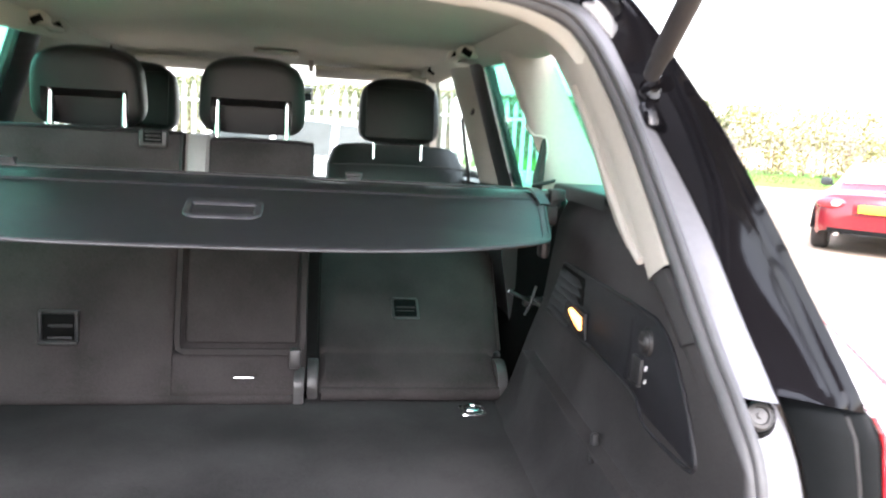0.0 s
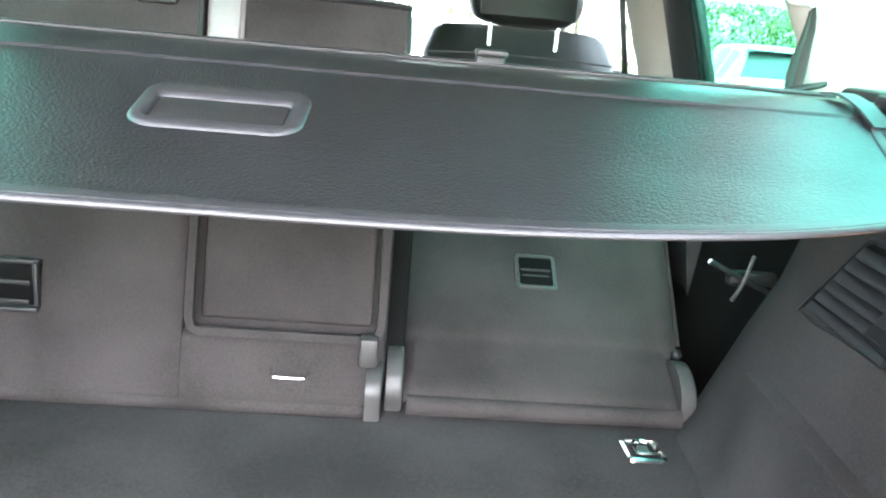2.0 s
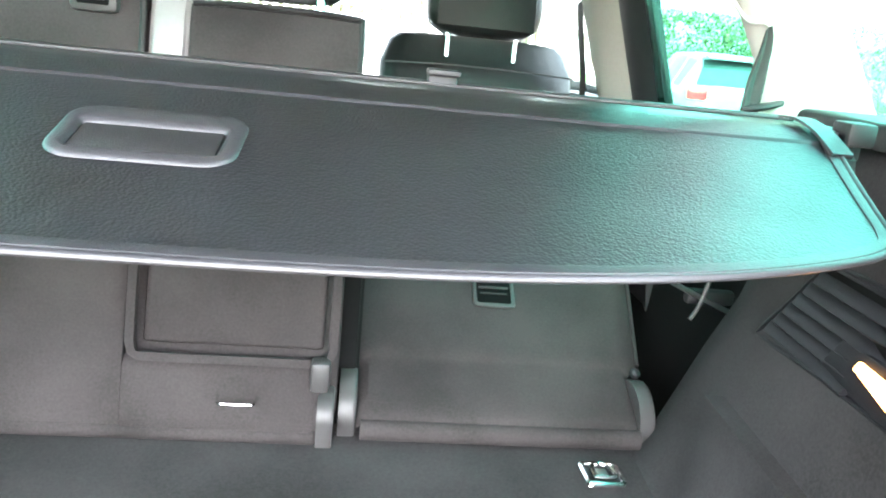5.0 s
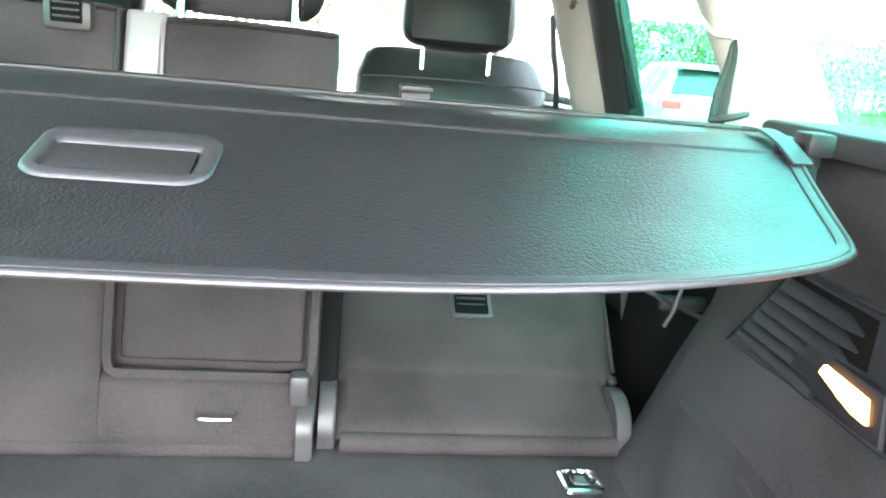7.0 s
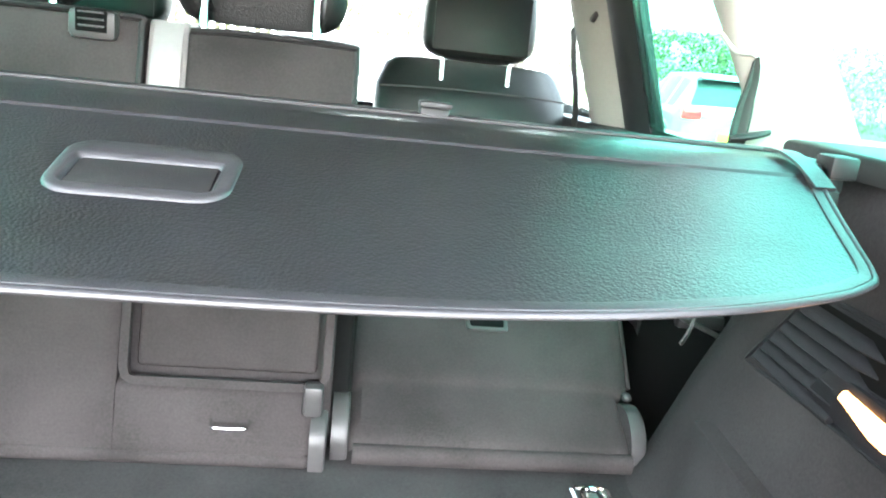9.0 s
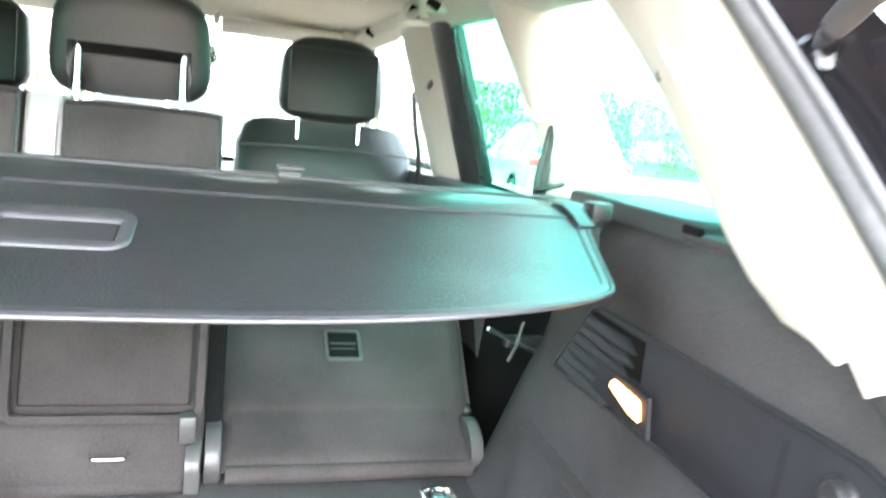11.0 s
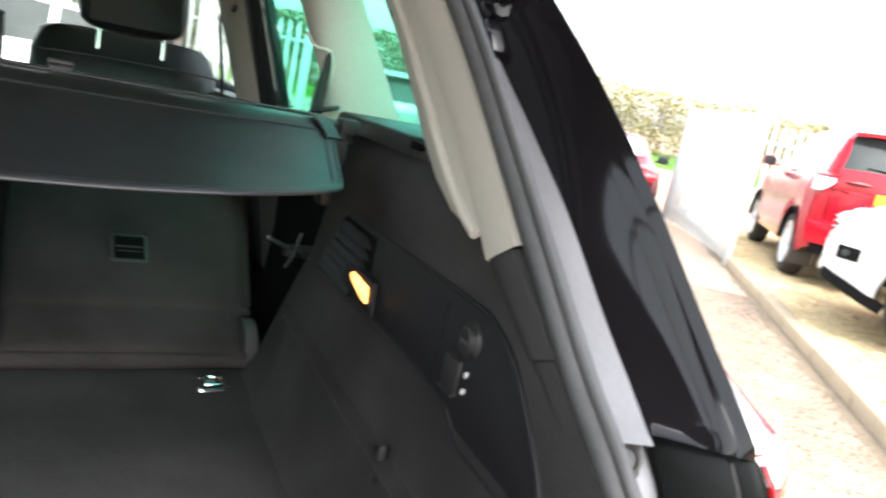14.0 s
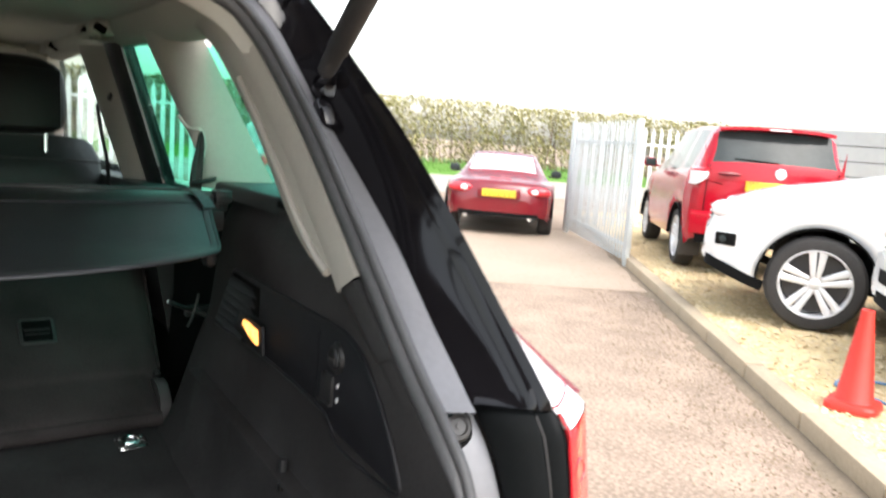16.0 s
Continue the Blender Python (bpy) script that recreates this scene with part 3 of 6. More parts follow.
part("centre_backrest", bm, SEATBACK, bench)
bm = bmesh.new()
tube(bm, spline([(-0.094, back_y(1.355) - 0.001, 1.355), (-0.04, back_y(1.36) - 0.003, 1.359), (0.05, back_y(1.36) - 0.003, 1.359), (0.128, back_y(1.355) - 0.003, 1.356), (0.1375, back_y(1.345), 1.345), (0.139, back_y(1.26), 1.26)], 4), 0.005, 8, (0, 1, 0))
part("top_piping", bm, LEATHER, bench, "dark piped edge of the centre back")
bm = bmesh.new()
back_block(bm, -0.159, 0.139, 0.80, 1.340, thick=0.07, proud=-0.020, bev=0.004)
part("back_shell", bm, SEATBACK, bench)
# added strip that keeps the seat gap dark, as shade would
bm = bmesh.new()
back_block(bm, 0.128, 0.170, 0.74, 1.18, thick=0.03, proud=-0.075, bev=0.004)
part("gap_shade", bm, BLACKPART_SHADE, bench, "added dark strip that stands for shade in the gap between the seats")
# hatch frame: bead round the centre section
bm = bmesh.new()
fr = [(-0.150, 1.24), (-0.150, 0.90), (-0.146, 0.885), (-0.138, 0.880), (0.118, 0.880), (0.126, 0.886), (0.130, 0.90), (0.130, 1.24)]
sweep(bm, [Vector((x, back_y(z) - 0.006, z)) for x, z in fr], [(-0.006, -0.006), (0.006, -0.006), (0.007, 0.003), (0, 0.007), (-0.007, 0.003)], (0, 1, -0.25))
part("hatch_bead", bm, SEATBACK, bench, "raised carpeted bead of the load-through hatch")
bm = bmesh.new()
back_block(bm, -0.1545, -0.0985, 1.18, 1.366, thick=0.08, proud=-0.012, bev=0.006)
part("side_strip", bm, PALE, bench, "pale silver-grey plastic strip")
bm = bmesh.new()
box(bm, (-0.222, back_y(1.352) - 0.004, 1.350), (0.064, 0.03, 0.040), 0.008)
lat = part("release_latch", bm, GREYPLASTIC, bench, "grey release latch")
# near-black plate stands for the shade in the latch's hollow
bm = bmesh.new()
box(bm, (-0.222, back_y(1.352) - 0.0185, 1.355), (0.042, 0.004, 0.030), 0.002)
well = part("latch_shade", bm, DEEPSHADE, lat)
for k in range(3):
    bm = bmesh.new()
    box(bm, (-0.222, back_y(1.35) - 0.021, 1.348 + 0.009 * k), (0.034, 0.004, 0.0025), 0.001)
    part("grip_bar", bm, GREYPLASTIC, lat)
# pull on the outer back, its hollow's shade a near-black plate, and staple
bm = bmesh.new()
for dx, dz, w, h in ((-0.038, 0, 0.008, 0.07), (0.038, 0, 0.008, 0.07), (0, 0.033, 0.084, 0.008), (0, -0.033, 0.084, 0.008)):
    box(bm, (-0.40 + dx, back_y(0.93 + dz) - 0.012, 0.93 + dz), (w, 0.012, h), 0.003)
part("pull_frame", bm, PLASTIC, bench)
bm = bmesh.new()
box(bm, (-0.40, back_y(0.93) - 0.010, 0.93), (0.07, 0.006, 0.06), 0.002)
plate_b = part("pull_shade", bm, DEEPSHADE, bench)
for dz in (0.004, -0.022):
    bm = bmesh.new()
    box(bm, (-0.396, back_y(0.93 + dz) - 0.0145, 0.93 + dz), (0.05, 0.004, 0.006), 0.0015)
    part("pull_lever", bm, PLASTIC, plate_b)
bm = bmesh.new()
tube(bm, spline([(-0.027, 1.015, 0.830), (-0.025, 0.990, 0.830), (-0.016, 0.985, 0.830), (0.017, 0.985, 0.830), (0.026, 0.990, 0.830), (0.028, 1.015, 0.830)], 3), 0.0022, 8)
part("anchor_staple", bm, CHROME, bench, "small bright steel anchor staple")


def hinge_cap(bm, x, w, tall):
    """A quarter-round hinge cover standing on the floor."""
    pts = []
    for i in range(11):
        a = radians(180 - 105 * i / 10)
        pts.append((1.042 + 0.052 * math.cos(a), 0.80 + tall * math.sin(a) * 0.55 + (tall - 0.055) * 0.4 * math.sin(a)))
    outl = [(0.990, 0.764)] + pts + [(1.07, 0.764)]
    plate(bm, [Vector((x - w / 2, y, z)) for y, z in outl], (w, 0, 0), 0.004, 2)


bm = bmesh.new()
hinge_cap(bm, 0.1245, 0.024, 0.065)
part("hinge_cover", bm, GREYPLASTIC, bench, "grey plastic hinge cover")
bm = bmesh.new()
box(bm, (0.114, 1.012, 0.868), (0.028, 0.03, 0.046), 0.006)
part("hinge_cover", bm, GREYPLASTIC, bench)
bm = bmesh.new()
box(bm, (-0.24, 1.012, 0.772), (0.71, 0.03, 0.024), 0.01, 3)
part("base_roll", bm, SEATBACK, bench)
bm = bmesh.new()
box(bm, (-0.24, 1.36, 0.76), (0.74, 0.50, 0.16), 0.05, 4)
part("seat_cushion", bm, LEATHER, bench)


def soft_pad(bm, c, size, tilt=0.0, flat=2.6, bulge=0.0, n=20, m=28):
    """A rounded cushion: a superellipsoid, leaning by tilt degrees."""
    rings = []
    for i in range(n + 1):
        v = -math.pi / 2 + math.pi * i / n
        ring = []
        for j in range(m):
            u = 2 * math.pi * j / m
            def pw(q, e):
                return math.copysign(abs(q) ** e, q)
            e = 2 / flat
            x = pw(math.cos(v), e) * pw(math.cos(u), e)
            y = pw(math.cos(v), e) * pw(math.sin(u), e)
            z = pw(math.sin(v), e)
            ring.append((x * size[0] / 2 * (1 - 0.05 * z), y * size[1] / 2 + bulge * (1 - x * x), z * size[2] / 2 - 0.012 * x * x * max(z, 0)))
        rings.append(ring)
    r = Matrix.Translation(c) @ Matrix.Rotation(radians(tilt), 4, "X")
    loft(bm, [[r @ Vector(q) for q in ring] for ring in rings], True, True)


def headrest_rear(name_parent, x, y, z, w=0.25):
    """A shingle-shaped head restraint that hangs over its two posts."""
    hr = part("headrest", pad_shell(x, y, z, w), LEATHER, name_parent, "black leather head restraint")
    for dx in (-0.083, 0.083):
        bm = bmesh.new()
        tube(bm, [(x + dx, y - 0.012, z - 0.05), (x + dx, y - 0.004, z + 0.085)], 0.0075, 12, (0, 1, 0))
        part("post", bm, CHROME, hr, "chrome post")
    bm = bmesh.new()
    box(bm, (x, y - 0.018, z + 0.088), (0.165, 0.006, 0.006), 0.002)
    part("seam_welt", bm, GREYPLASTIC, hr)
    return hr


def pad_shell(x, y, z, w):
    bm = bmesh.new()
    soft_pad(bm, (0, 0, 0), (w, 0.105, 0.19), 0, 4.0, n=40, m=72)
    for v in bm.verts:
        if v.co.y < 0.02:
            hollow = (1 - ramp(v.co.z, -0.02, 0.0)) * (1 - ramp(abs(v.co.x), w / 2 - 0.045, w / 2 - 0.03))
            v.co.y += hollow * (0.02 - v.co.y) * 0.95
        v.co.y += 0.012
    m = Matrix.Translation((x, y, z + 0.087)) @ Matrix.Rotation(radians(8), 4, "X")
    bmesh.ops.transform(bm, matrix=m, verts=bm.verts)
    return bm


headrest_rear(bench, -0.008, 1.225, 1.372)
headrest_rear(bench, -0.385, 1.225, 1.372)

# ---- rear bench: smaller section, folded forward ----
fold = thing("folded_rear_seat", (0.37, 1.1, FLOOR_Z), "rear seat back tipped forward, its charcoal carpeted back facing the boot", "seat")
SLOPE = 0.64


def fold_z(y):
    """Height of the tipped back's flat middle."""
    return 0.79 + SLOPE * (y - 1.02)


PROFILE = spline([(1.022, 0.792), (1.030, 0.803), (1.050, 0.815), (1.085, 0.832), (1.118, 0.849), (1.128, 0.858), (1.16, fold_z(1.16)), (1.24, fold_z(1.24)), (1.33, fold_z(1.33) - 0.001), (1.42, fold_z(1.42) - 0.004), (1.50, 1.083), (1.54, 1.088), (1.565, 1.07), (1.57, 1.03)], 4)
bm = bmesh.new()
rings = []
for i in range(29):
    u = i / 28
    e = max(0.0, abs(2 * u - 1) - 0.90) / 0.10
    ring = []
    for q in PROFILE:
        up = ramp(q.x, 1.115, 1.135)
        # narrower at the hinge, wider towards the head end, with notches over the hinge covers
        xl = 0.170 + (0.150 - 0.170) * up - 0.020 * max(0.0, q.x - 1.13)
        xr = 0.612 + (0.628 - 0.612) * up + 0.125 * max(0.0, q.x - 1.13)
        x = xl + (xr - xl) * u
        ring.append(Vector((x, q.x + 0.004 * e * e, q.y - 0.013 * e ** 3 + 0.0014 * noise.noise((x * 7, q.x * 7, 1)) + 0.004 * up * (1 - (2 * u - 1) ** 4))))
    ring += [Vector((ring[-1].x, 1.50, 0.93)), Vector((ring[0].x, 1.12, 0.785))]
    rings.append(ring)
loft(bm, rings, True, True)
part("backrest", bm, SEATBACK, fold)
bm = bmesh.new()
prof = [(0.014 * math.cos(2 * math.pi * i / 14), 0.016 * math.sin(2 * math.pi * i / 14)) for i in range(14)]
sweep(bm, [(0.176, 1.021, 0.779), (0.37, 1.020, 0.779), (0.606, 1.021, 0.779)], prof)
part("base_roll", bm, SEATBACK, fold, "rounded carpet roll at the hinge")
# seam cord along both long edges
for x0, x1 in ((0.1515, 0.1435), (0.630, 0.668)):
    bm = bmesh.new()
    tube(bm, [Vector((x0 + (x1 - x0) * k / 8, 1.135 + 0.32 * k / 8, fold_z(1.135 + 0.32 * k / 8) - 0.010)) for k in range(9)], 0.0035, 8)
    part("edge_cord", bm, SEATBACK, fold)


def hinge_drum(bm, x, w):
    """A rounded hinge cover whose crown leans forward over the pivot."""
    pts = []
    for i in range(15):
        t = radians(205 - 150 * i / 14)
        pts.append((1.082 + 0.062 * math.cos(t), 0.790 + 0.050 * math.sin(t) + 0.006 * math.sin(t) ** 2))
    plate(bm, [Vector((x - w / 2, y, z)) for y, z in [(1.026, 0.764)] + pts + [(1.13, 0.764)]], (w, 0, 0), 0.005, 3)


for x in (0.1560, 0.6175):
    bm = bmesh.new()
    hinge_drum(bm, x, 0.026)
    cap = part("hinge_cover", bm, GREYPLASTIC, fold, "grey plastic hinge cover")
    bm = bmesh.new()
    lathe(bm, (x, 1.112, 0.848), (0.4, -0.5, 0.8), [(0, 0.009), (0.006, 0.009), (0.009, 0.006), (0.0095, 0.001)], 14)
    part("stop_peg", bm, PLASTIC, cap)
# release pull sunk into the back, its shade a near-black plate
SA = math.atan(SLOPE)
slope = Matrix.Rotation(SA, 4, "X")


def on_back(x, along, proud):
    """A point on the tipped back, along its slope from the pull's middle."""
    return Vector((x, 1.240 + along * math.cos(SA) - proud * math.sin(SA), fold_z(1.240) + 0.004 + along * math.sin(SA) + proud * math.cos(SA)))


bm = bmesh.new()
rings = []
for w, h, r, z in ((0.074, 0.078, 0.009, -0.002), (0.072, 0.076, 0.009, 0.003), (0.068, 0.072, 0.008, 0.0042), (0.060, 0.063, 0.005, 0.0036), (0.056, 0.059, 0.004, -0.002), (0.055, 0.058, 0.004, -0.008)):
    rings.append([on_back(0.394 + x, y, z) for x, y in rrect(w, h, r)])
loft(bm, rings, True, False)
pf = part("pull_frame", bm, GREYPLASTIC, fold, "grey rim of the release pull")
bm = bmesh.new()
box(bm, on_back(0.394, 0.0, 0.0016), (0.060, 0.062, 0.002), 0.0005, rot=slope)
part("pull_shade", bm, DEEPSHADE, pf)
bm = bmesh.new()
box(bm, on_back(0.394, 0.002, 0.0034), (0.052, 0.004, 0.004), 0.0015, rot=slope)
box(bm, on_back(0.394, -0.010, 0.0026), (0.048, 0.003, 0.002), 0.0008, rot=slope)
part("pull_lever", bm, STRIPM, pf)
bm = bmesh.new()
soft_pad(bm, (0.395, 1.60, 0.985), (0.25, 0.10, 0.15), -60, 3.2)
part("headrest", bm, LEATHER, fold)
bm = bmesh.new()
box(bm, (0.395, 1.40, 0.74), (0.44, 0.48, 0.16), 0.05, 4)
part("seat_cushion", bm, LEATHER, fold)

# ---- tie-down eye in the floor ----
eye = thing("tie_down_eye", (0.525, 0.945, FLOOR_Z), "chrome folding tie-down eye set in the boot carpet", "tie-down")
bm = bmesh.new()
rings = []
for w, z in ((0.062, 0.001), (0.060, 0.005), (0.050, 0.006), (0.046, 0.003), (0.046, 0.0012)):
    rings.append([Vector((0.525 + x, 0.946 + y, FLOOR_Z + 0.002 + z)) for x, y in rrect(w, w, 0.010 if w > 0.05 else 0.006)])
loft(bm, rings, True, False)
part("frame", bm, CHROME, eye)
bm = bmesh.new()
box(bm, (0.525, 0.946, FLOOR_Z + 0.003), (0.046, 0.046, 0.002))
part("well", bm, PLASTIC, eye)
bm = bmesh.new()
tube(bm, spline([(0.510, 0.932, FLOOR_Z + 0.009), (0.510, 0.955, FLOOR_Z + 0.010), (0.525, 0.965, FLOOR_Z + 0.010), (0.540, 0.955, FLOOR_Z + 0.010), (0.540, 0.932, FLOOR_Z + 0.009), (0.510, 0.932, FLOOR_Z + 0.009)], 4), 0.0032, 8)
part("ring", bm, CHROME, eye)
bm = bmesh.new()
box(bm, (0.525, 0.945, FLOOR_Z + 0.006), (0.016, 0.02, 0.006), 0.002)
part("pivot", bm, STEEL, eye)

# ---- body side behind the folded seat, coloured near-black as shade, with its latch striker ----
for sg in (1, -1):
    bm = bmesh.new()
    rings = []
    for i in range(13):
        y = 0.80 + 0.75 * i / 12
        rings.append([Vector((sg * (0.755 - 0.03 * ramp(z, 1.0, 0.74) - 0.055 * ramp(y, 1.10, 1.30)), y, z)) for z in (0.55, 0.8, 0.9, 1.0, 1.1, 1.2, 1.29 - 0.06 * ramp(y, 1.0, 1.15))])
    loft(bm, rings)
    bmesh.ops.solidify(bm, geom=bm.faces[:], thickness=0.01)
    solid("inner_wheel_arch", bm, DEEPSHADE, "inner wheel arch beside the seat, coloured near-black for its shade", "wheel arch lining", "structure")
striker = thing("seat_latch_striker", (0.68, 1.08, 0.97), "bent steel seat latch striker on the side lining", "striker")
bm = bmesh.new()
tube(bm, spline([(0.628, 1.075, 1.025), (0.66, 1.08, 1.010), (0.70, 1.09, 0.992), (0.758, 1.09, 0.968)], 3), 0.004, 8)
part("rod", bm, STEEL, striker)
bm = bmesh.new()
tube(bm, spline([(0.668, 1.06, 0.968), (0.682, 1.065, 0.992), (0.697, 1.075, 1.038)], 3), 0.0032, 8)
part("loop", bm, GREYPLASTIC, striker)
bm = bmesh.new()
box(bm, (0.715, 1.105, 0.992), (0.08, 0.02, 0.024), 0.006)
part("base", bm, PLASTIC, striker)

# ---- pillars, headliner, glass ----
def glass_x(z):
    return 0.712 - 0.33 * (z - 1.28)


def quarter_x(z):
    return 0.805 - 0.50 * (z - 1.285)


def pillar_loft(bm, front, rear, x_front, x_rear, bow, sign=1, n=10, flange=0.0):
    """A curved pillar trim between two edges, bowed into the cabin."""
    rings = []
    for a, b, xa, xb in zip(front, rear, x_front, x_rear):
        ring = []
        for i in range(n + 1):
            u = i / n
            s = math.sin(math.pi * u) ** 0.7
            ring.append(Vector((sign * (xa + (xb - xa) * u - bow * s), a[0] + (b[0] - a[0]) * u, a[1] + (b[1] - a[1]) * u)))
        if flange:
            ring.insert(0, ring[0] + Vector((sign * 0.012, 0.006, 0.002)))
            ring.insert(0, ring[0] + Vector((sign * flange, 0.012, 0.0)))
        rings.append(ring)
    loft(bm, rings)
    return bm


cabin = {}
for sg, tag in ((1, "right"), (-1, "left")):
    # rear pillar trim: cream, with a raised rib
    d = thing("rear_pillar_trim", (sg * 0.6, 0.4, 1.24), "cream plastic trim of the rear roof pillar", "pillar trim", kind="structure")
    front = [(0.290, 1.246), (0.337, 1.253), (0.387, 1.279), (0.427, 1.310), (0.463, 1.343), (0.510, 1.388), (0.560, 1.436), (0.62, 1.488), (0.69, 1.545), (0.745, 1.585)]
    rear = [(0.215, 1.247), (0.232, 1.268), (0.262, 1.297), (0.295, 1.328), (0.335, 1.37), (0.375, 1.405), (0.418, 1.452), (0.455, 1.498), (0.485, 1.548), (0.50, 1.590)]
    xr = [0.598, 0.598, 0.596, 0.594, 0.591, 0.588, 0.582, 0.572, 0.558, 0.535]
    xf = [0.600, 0.602, 0.603, 0.603, 0.602, 0.601, 0.598, 0.592, 0.583, 0.565]
    bm = bmesh.new()
    pillar_loft(bm, front, rear, xf, xr, 0.010, sg, 12, 0.06)
    part("panel", bm, TRIM, d)
    bm = bmesh.new()
    tube(bm, spline([(sg * (x - 0.012), a[0] * 0.52 + b[0] * 0.48, a[1] * 0.52 + b[1] * 0.48) for a, b, x in list(zip(front, rear, [0.5 * (p + q) for p, q in zip(xf, xr)]))[0:8]], 4), 0.006, 10, (1, 0, 0))
    part("rib", bm, TRIM, d)
    bm = bmesh.new()
    strip = [(0.195, 1.244), (0.232, 1.283), (0.292, 1.340), (0.352, 1.402), (0.412, 1.464), (0.448, 1.515), (0.462, 1.545)]
    rings = []
    for (y, z), x in zip(strip, (0.592, 0.592, 0.590, 0.586, 0.576, 0.562, 0.552)):
        rings.append([Vector((sg * (x + 0.012), y - 0.02, z + 0.016)), Vector((sg * (x - 0.004), y - 0.012, z + 0.010)), Vector((sg * (x - 0.008), y + 0.01, z - 0.006)), Vector((sg * (x - 0.003), y + 0.032, z - 0.018)), Vector((sg * (x + 0.02), y + 0.036, z - 0.02))])
    loft(bm, rings)
    part("edge_strip", bm, TRIM, d, "pale cream edge strip by the door seal")
    # near-black disc on the trim, coloured as the shade in a screw hole
    bm = bmesh.new()
    lathe(bm, (sg * 0.594, 0.562, 1.468), (-sg, -0.4, 0.1), [(-0.01, 0.011), (0.005, 0.011), (0.007, 0.008), (0.004, 0.007), (0.004, 0.001)], 16)
    part("screw_hole_shade", bm, DEEPSHADE, d, "near-black disc for the shade in a screw hole")
    # plastic strip next to the seal, then the carpet's turned edge below its seam
    def edge_rings(rows, lift=0.0):
        return [[Vector((sg * (x + 0.012), y - 0.022, z + 0.012)), Vector((sg * (x - 0.006 - lift), y - 0.012, z + 0.006)), Vector((sg * (x - 0.009 - lift), y + 0.012, z - 0.004)), Vector((sg * (x - 0.002 - lift), y + 0.030, z - 0.012)), Vector((sg * (x + 0.012), y + 0.042, z - 0.016))] for y, z, x in rows]
    bm = bmesh.new()
    loft(bm, edge_rings(((0.104, 1.172, 0.600), (0.154, 1.206, 0.600), (0.204, 1.242, 0.599)), 0.002))
    part("lower_strip", bm, STRIPM, d, "grey-black plastic strip below the cream end")
    bm = bmesh.new()
    loft(bm, edge_rings(((-0.054, 0.76, 0.596), (-0.042, 0.95, 0.596), (-0.014, 1.050, 0.597), (0.036, 1.121, 0.599), (0.101, 1.170, 0.600))))
    part("turned_edge", bm, CARPET, d, "carpet wrapped round the edge by the seal")
    # centre pillar behind the rear door
    c = thing("centre_pillar_trim", (sg * 0.66, 0.95, 1.29), "cream plastic trim of the pillar behind the rear door", "pillar trim", kind="structure")
    zz = [1.285, 1.32, 1.36, 1.41, 1.46, 1.51, 1.55, 1.60]
    bm = bmesh.new()
    pillar_loft(bm, [(max(1.030, 0.985 + 0.55 * (z - 1.285)), z) for z in zz], [(0.935 + 0.18 * (z - 1.285), z) for z in zz],
                [min(glass_x(z) - 0.012, 0.678) for z in zz], [quarter_x(z) + 0.008 for z in zz], 0.045, sg, 14)
    part("panel", bm, TRIM, c)
    # raised lip round the slot that the belt comes out of
    bm = bmesh.new()
    lip = [(0.634, 1.050, 1.431), (0.637, 1.044, 1.426), (0.643, 1.030, 1.413), (0.648, 1.018, 1.4065), (0.655, 1.010, 1.406), (0.662, 1.003, 1.406), (0.668, 0.997, 1.398), (0.671, 0.995, 1.386), (0.6725, 0.994, 1.374), (0.671, 0.993, 1.358), (0.668, 0.993, 1.346)]
    tube(bm, spline([(sg * (x - 0.001), y - 0.001, z) for x, y, z in lip], 3), 0.0038, 10)
    part("belt_lip", bm, TRIM, c, "raised cream lip round the belt slot")
    bm = bmesh.new()
    web = [(0.657, 0.9920, 0.664, 0.9900, 1.398), (0.655, 0.9910, 0.6685, 0.9890, 1.384), (0.652, 0.9900, 0.670, 0.9880, 1.366), (0.645, 0.9880, 0.668, 0.9860, 1.338), (0.641, 0.9860, 0.667, 0.9840, 1.316), (0.640, 0.9840, 0.665, 0.9820, 1.292), (0.638, 0.9840, 0.663, 0.9820, 1.25)]
    loft(bm, [[Vector((sg * (x0 + (x1 - x0) * u), y0 + (y1 - y0) * u - 0.003 * math.sin(3 * math.pi * u), z + 0.007 * u)) for u in (0, 0.12, 0.3, 0.5, 0.7, 0.88, 1.0)] for x0, y0, x1, y1, z in web])
    bmesh.ops.solidify(bm, geom=bm.faces[:], thickness=0.0014)
    part("seat_belt", bm, BELT, c, "black seat belt webbing")
    bm = bmesh.new()
    rings = []
    for x, w, z in ((0.636, 0.004, 1.2945), (0.646, 0.012, 1.297), (0.660, 0.016, 1.3005), (0.674, 0.013, 1.304), (0.690, 0.005, 1.3085)):
        rings.append([Vector((sg * x, 0.972 + dy * w, z + dz)) for dy, dz in ((-1, 0.0), (-0.7, 0.003), (0.7, 0.003), (1, 0.0), (0.7, -0.004), (-0.7, -0.004))])
    loft(bm, rings, True, True)
    part("belt_tongue", bm, PLASTIC, c, "flat black buckle tongue")
    # black door frame band and cream pillar between the doors
    b = thing("door_pillar_trim", (sg * 0.66, 1.6, 1.29), "cream pillar between the doors with a black door frame band", "pillar trim", kind="structure")
    bm = bmesh.new()
    zb = [1.05, 1.20, 1.28, 1.35, 1.42, 1.49, 1.56, 1.60]
    pillar_loft(bm, [(1.585, z) for z in zb], [(1.455, z) for z in zb], [glass_x(z) - 0.004 for z in zb], [glass_x(z) - 0.002 for z in zb], 0.02, sg, 8)
    part("door_frame_band", bm, PLASTIC, b, "black door frame band")
    bm = bmesh.new()
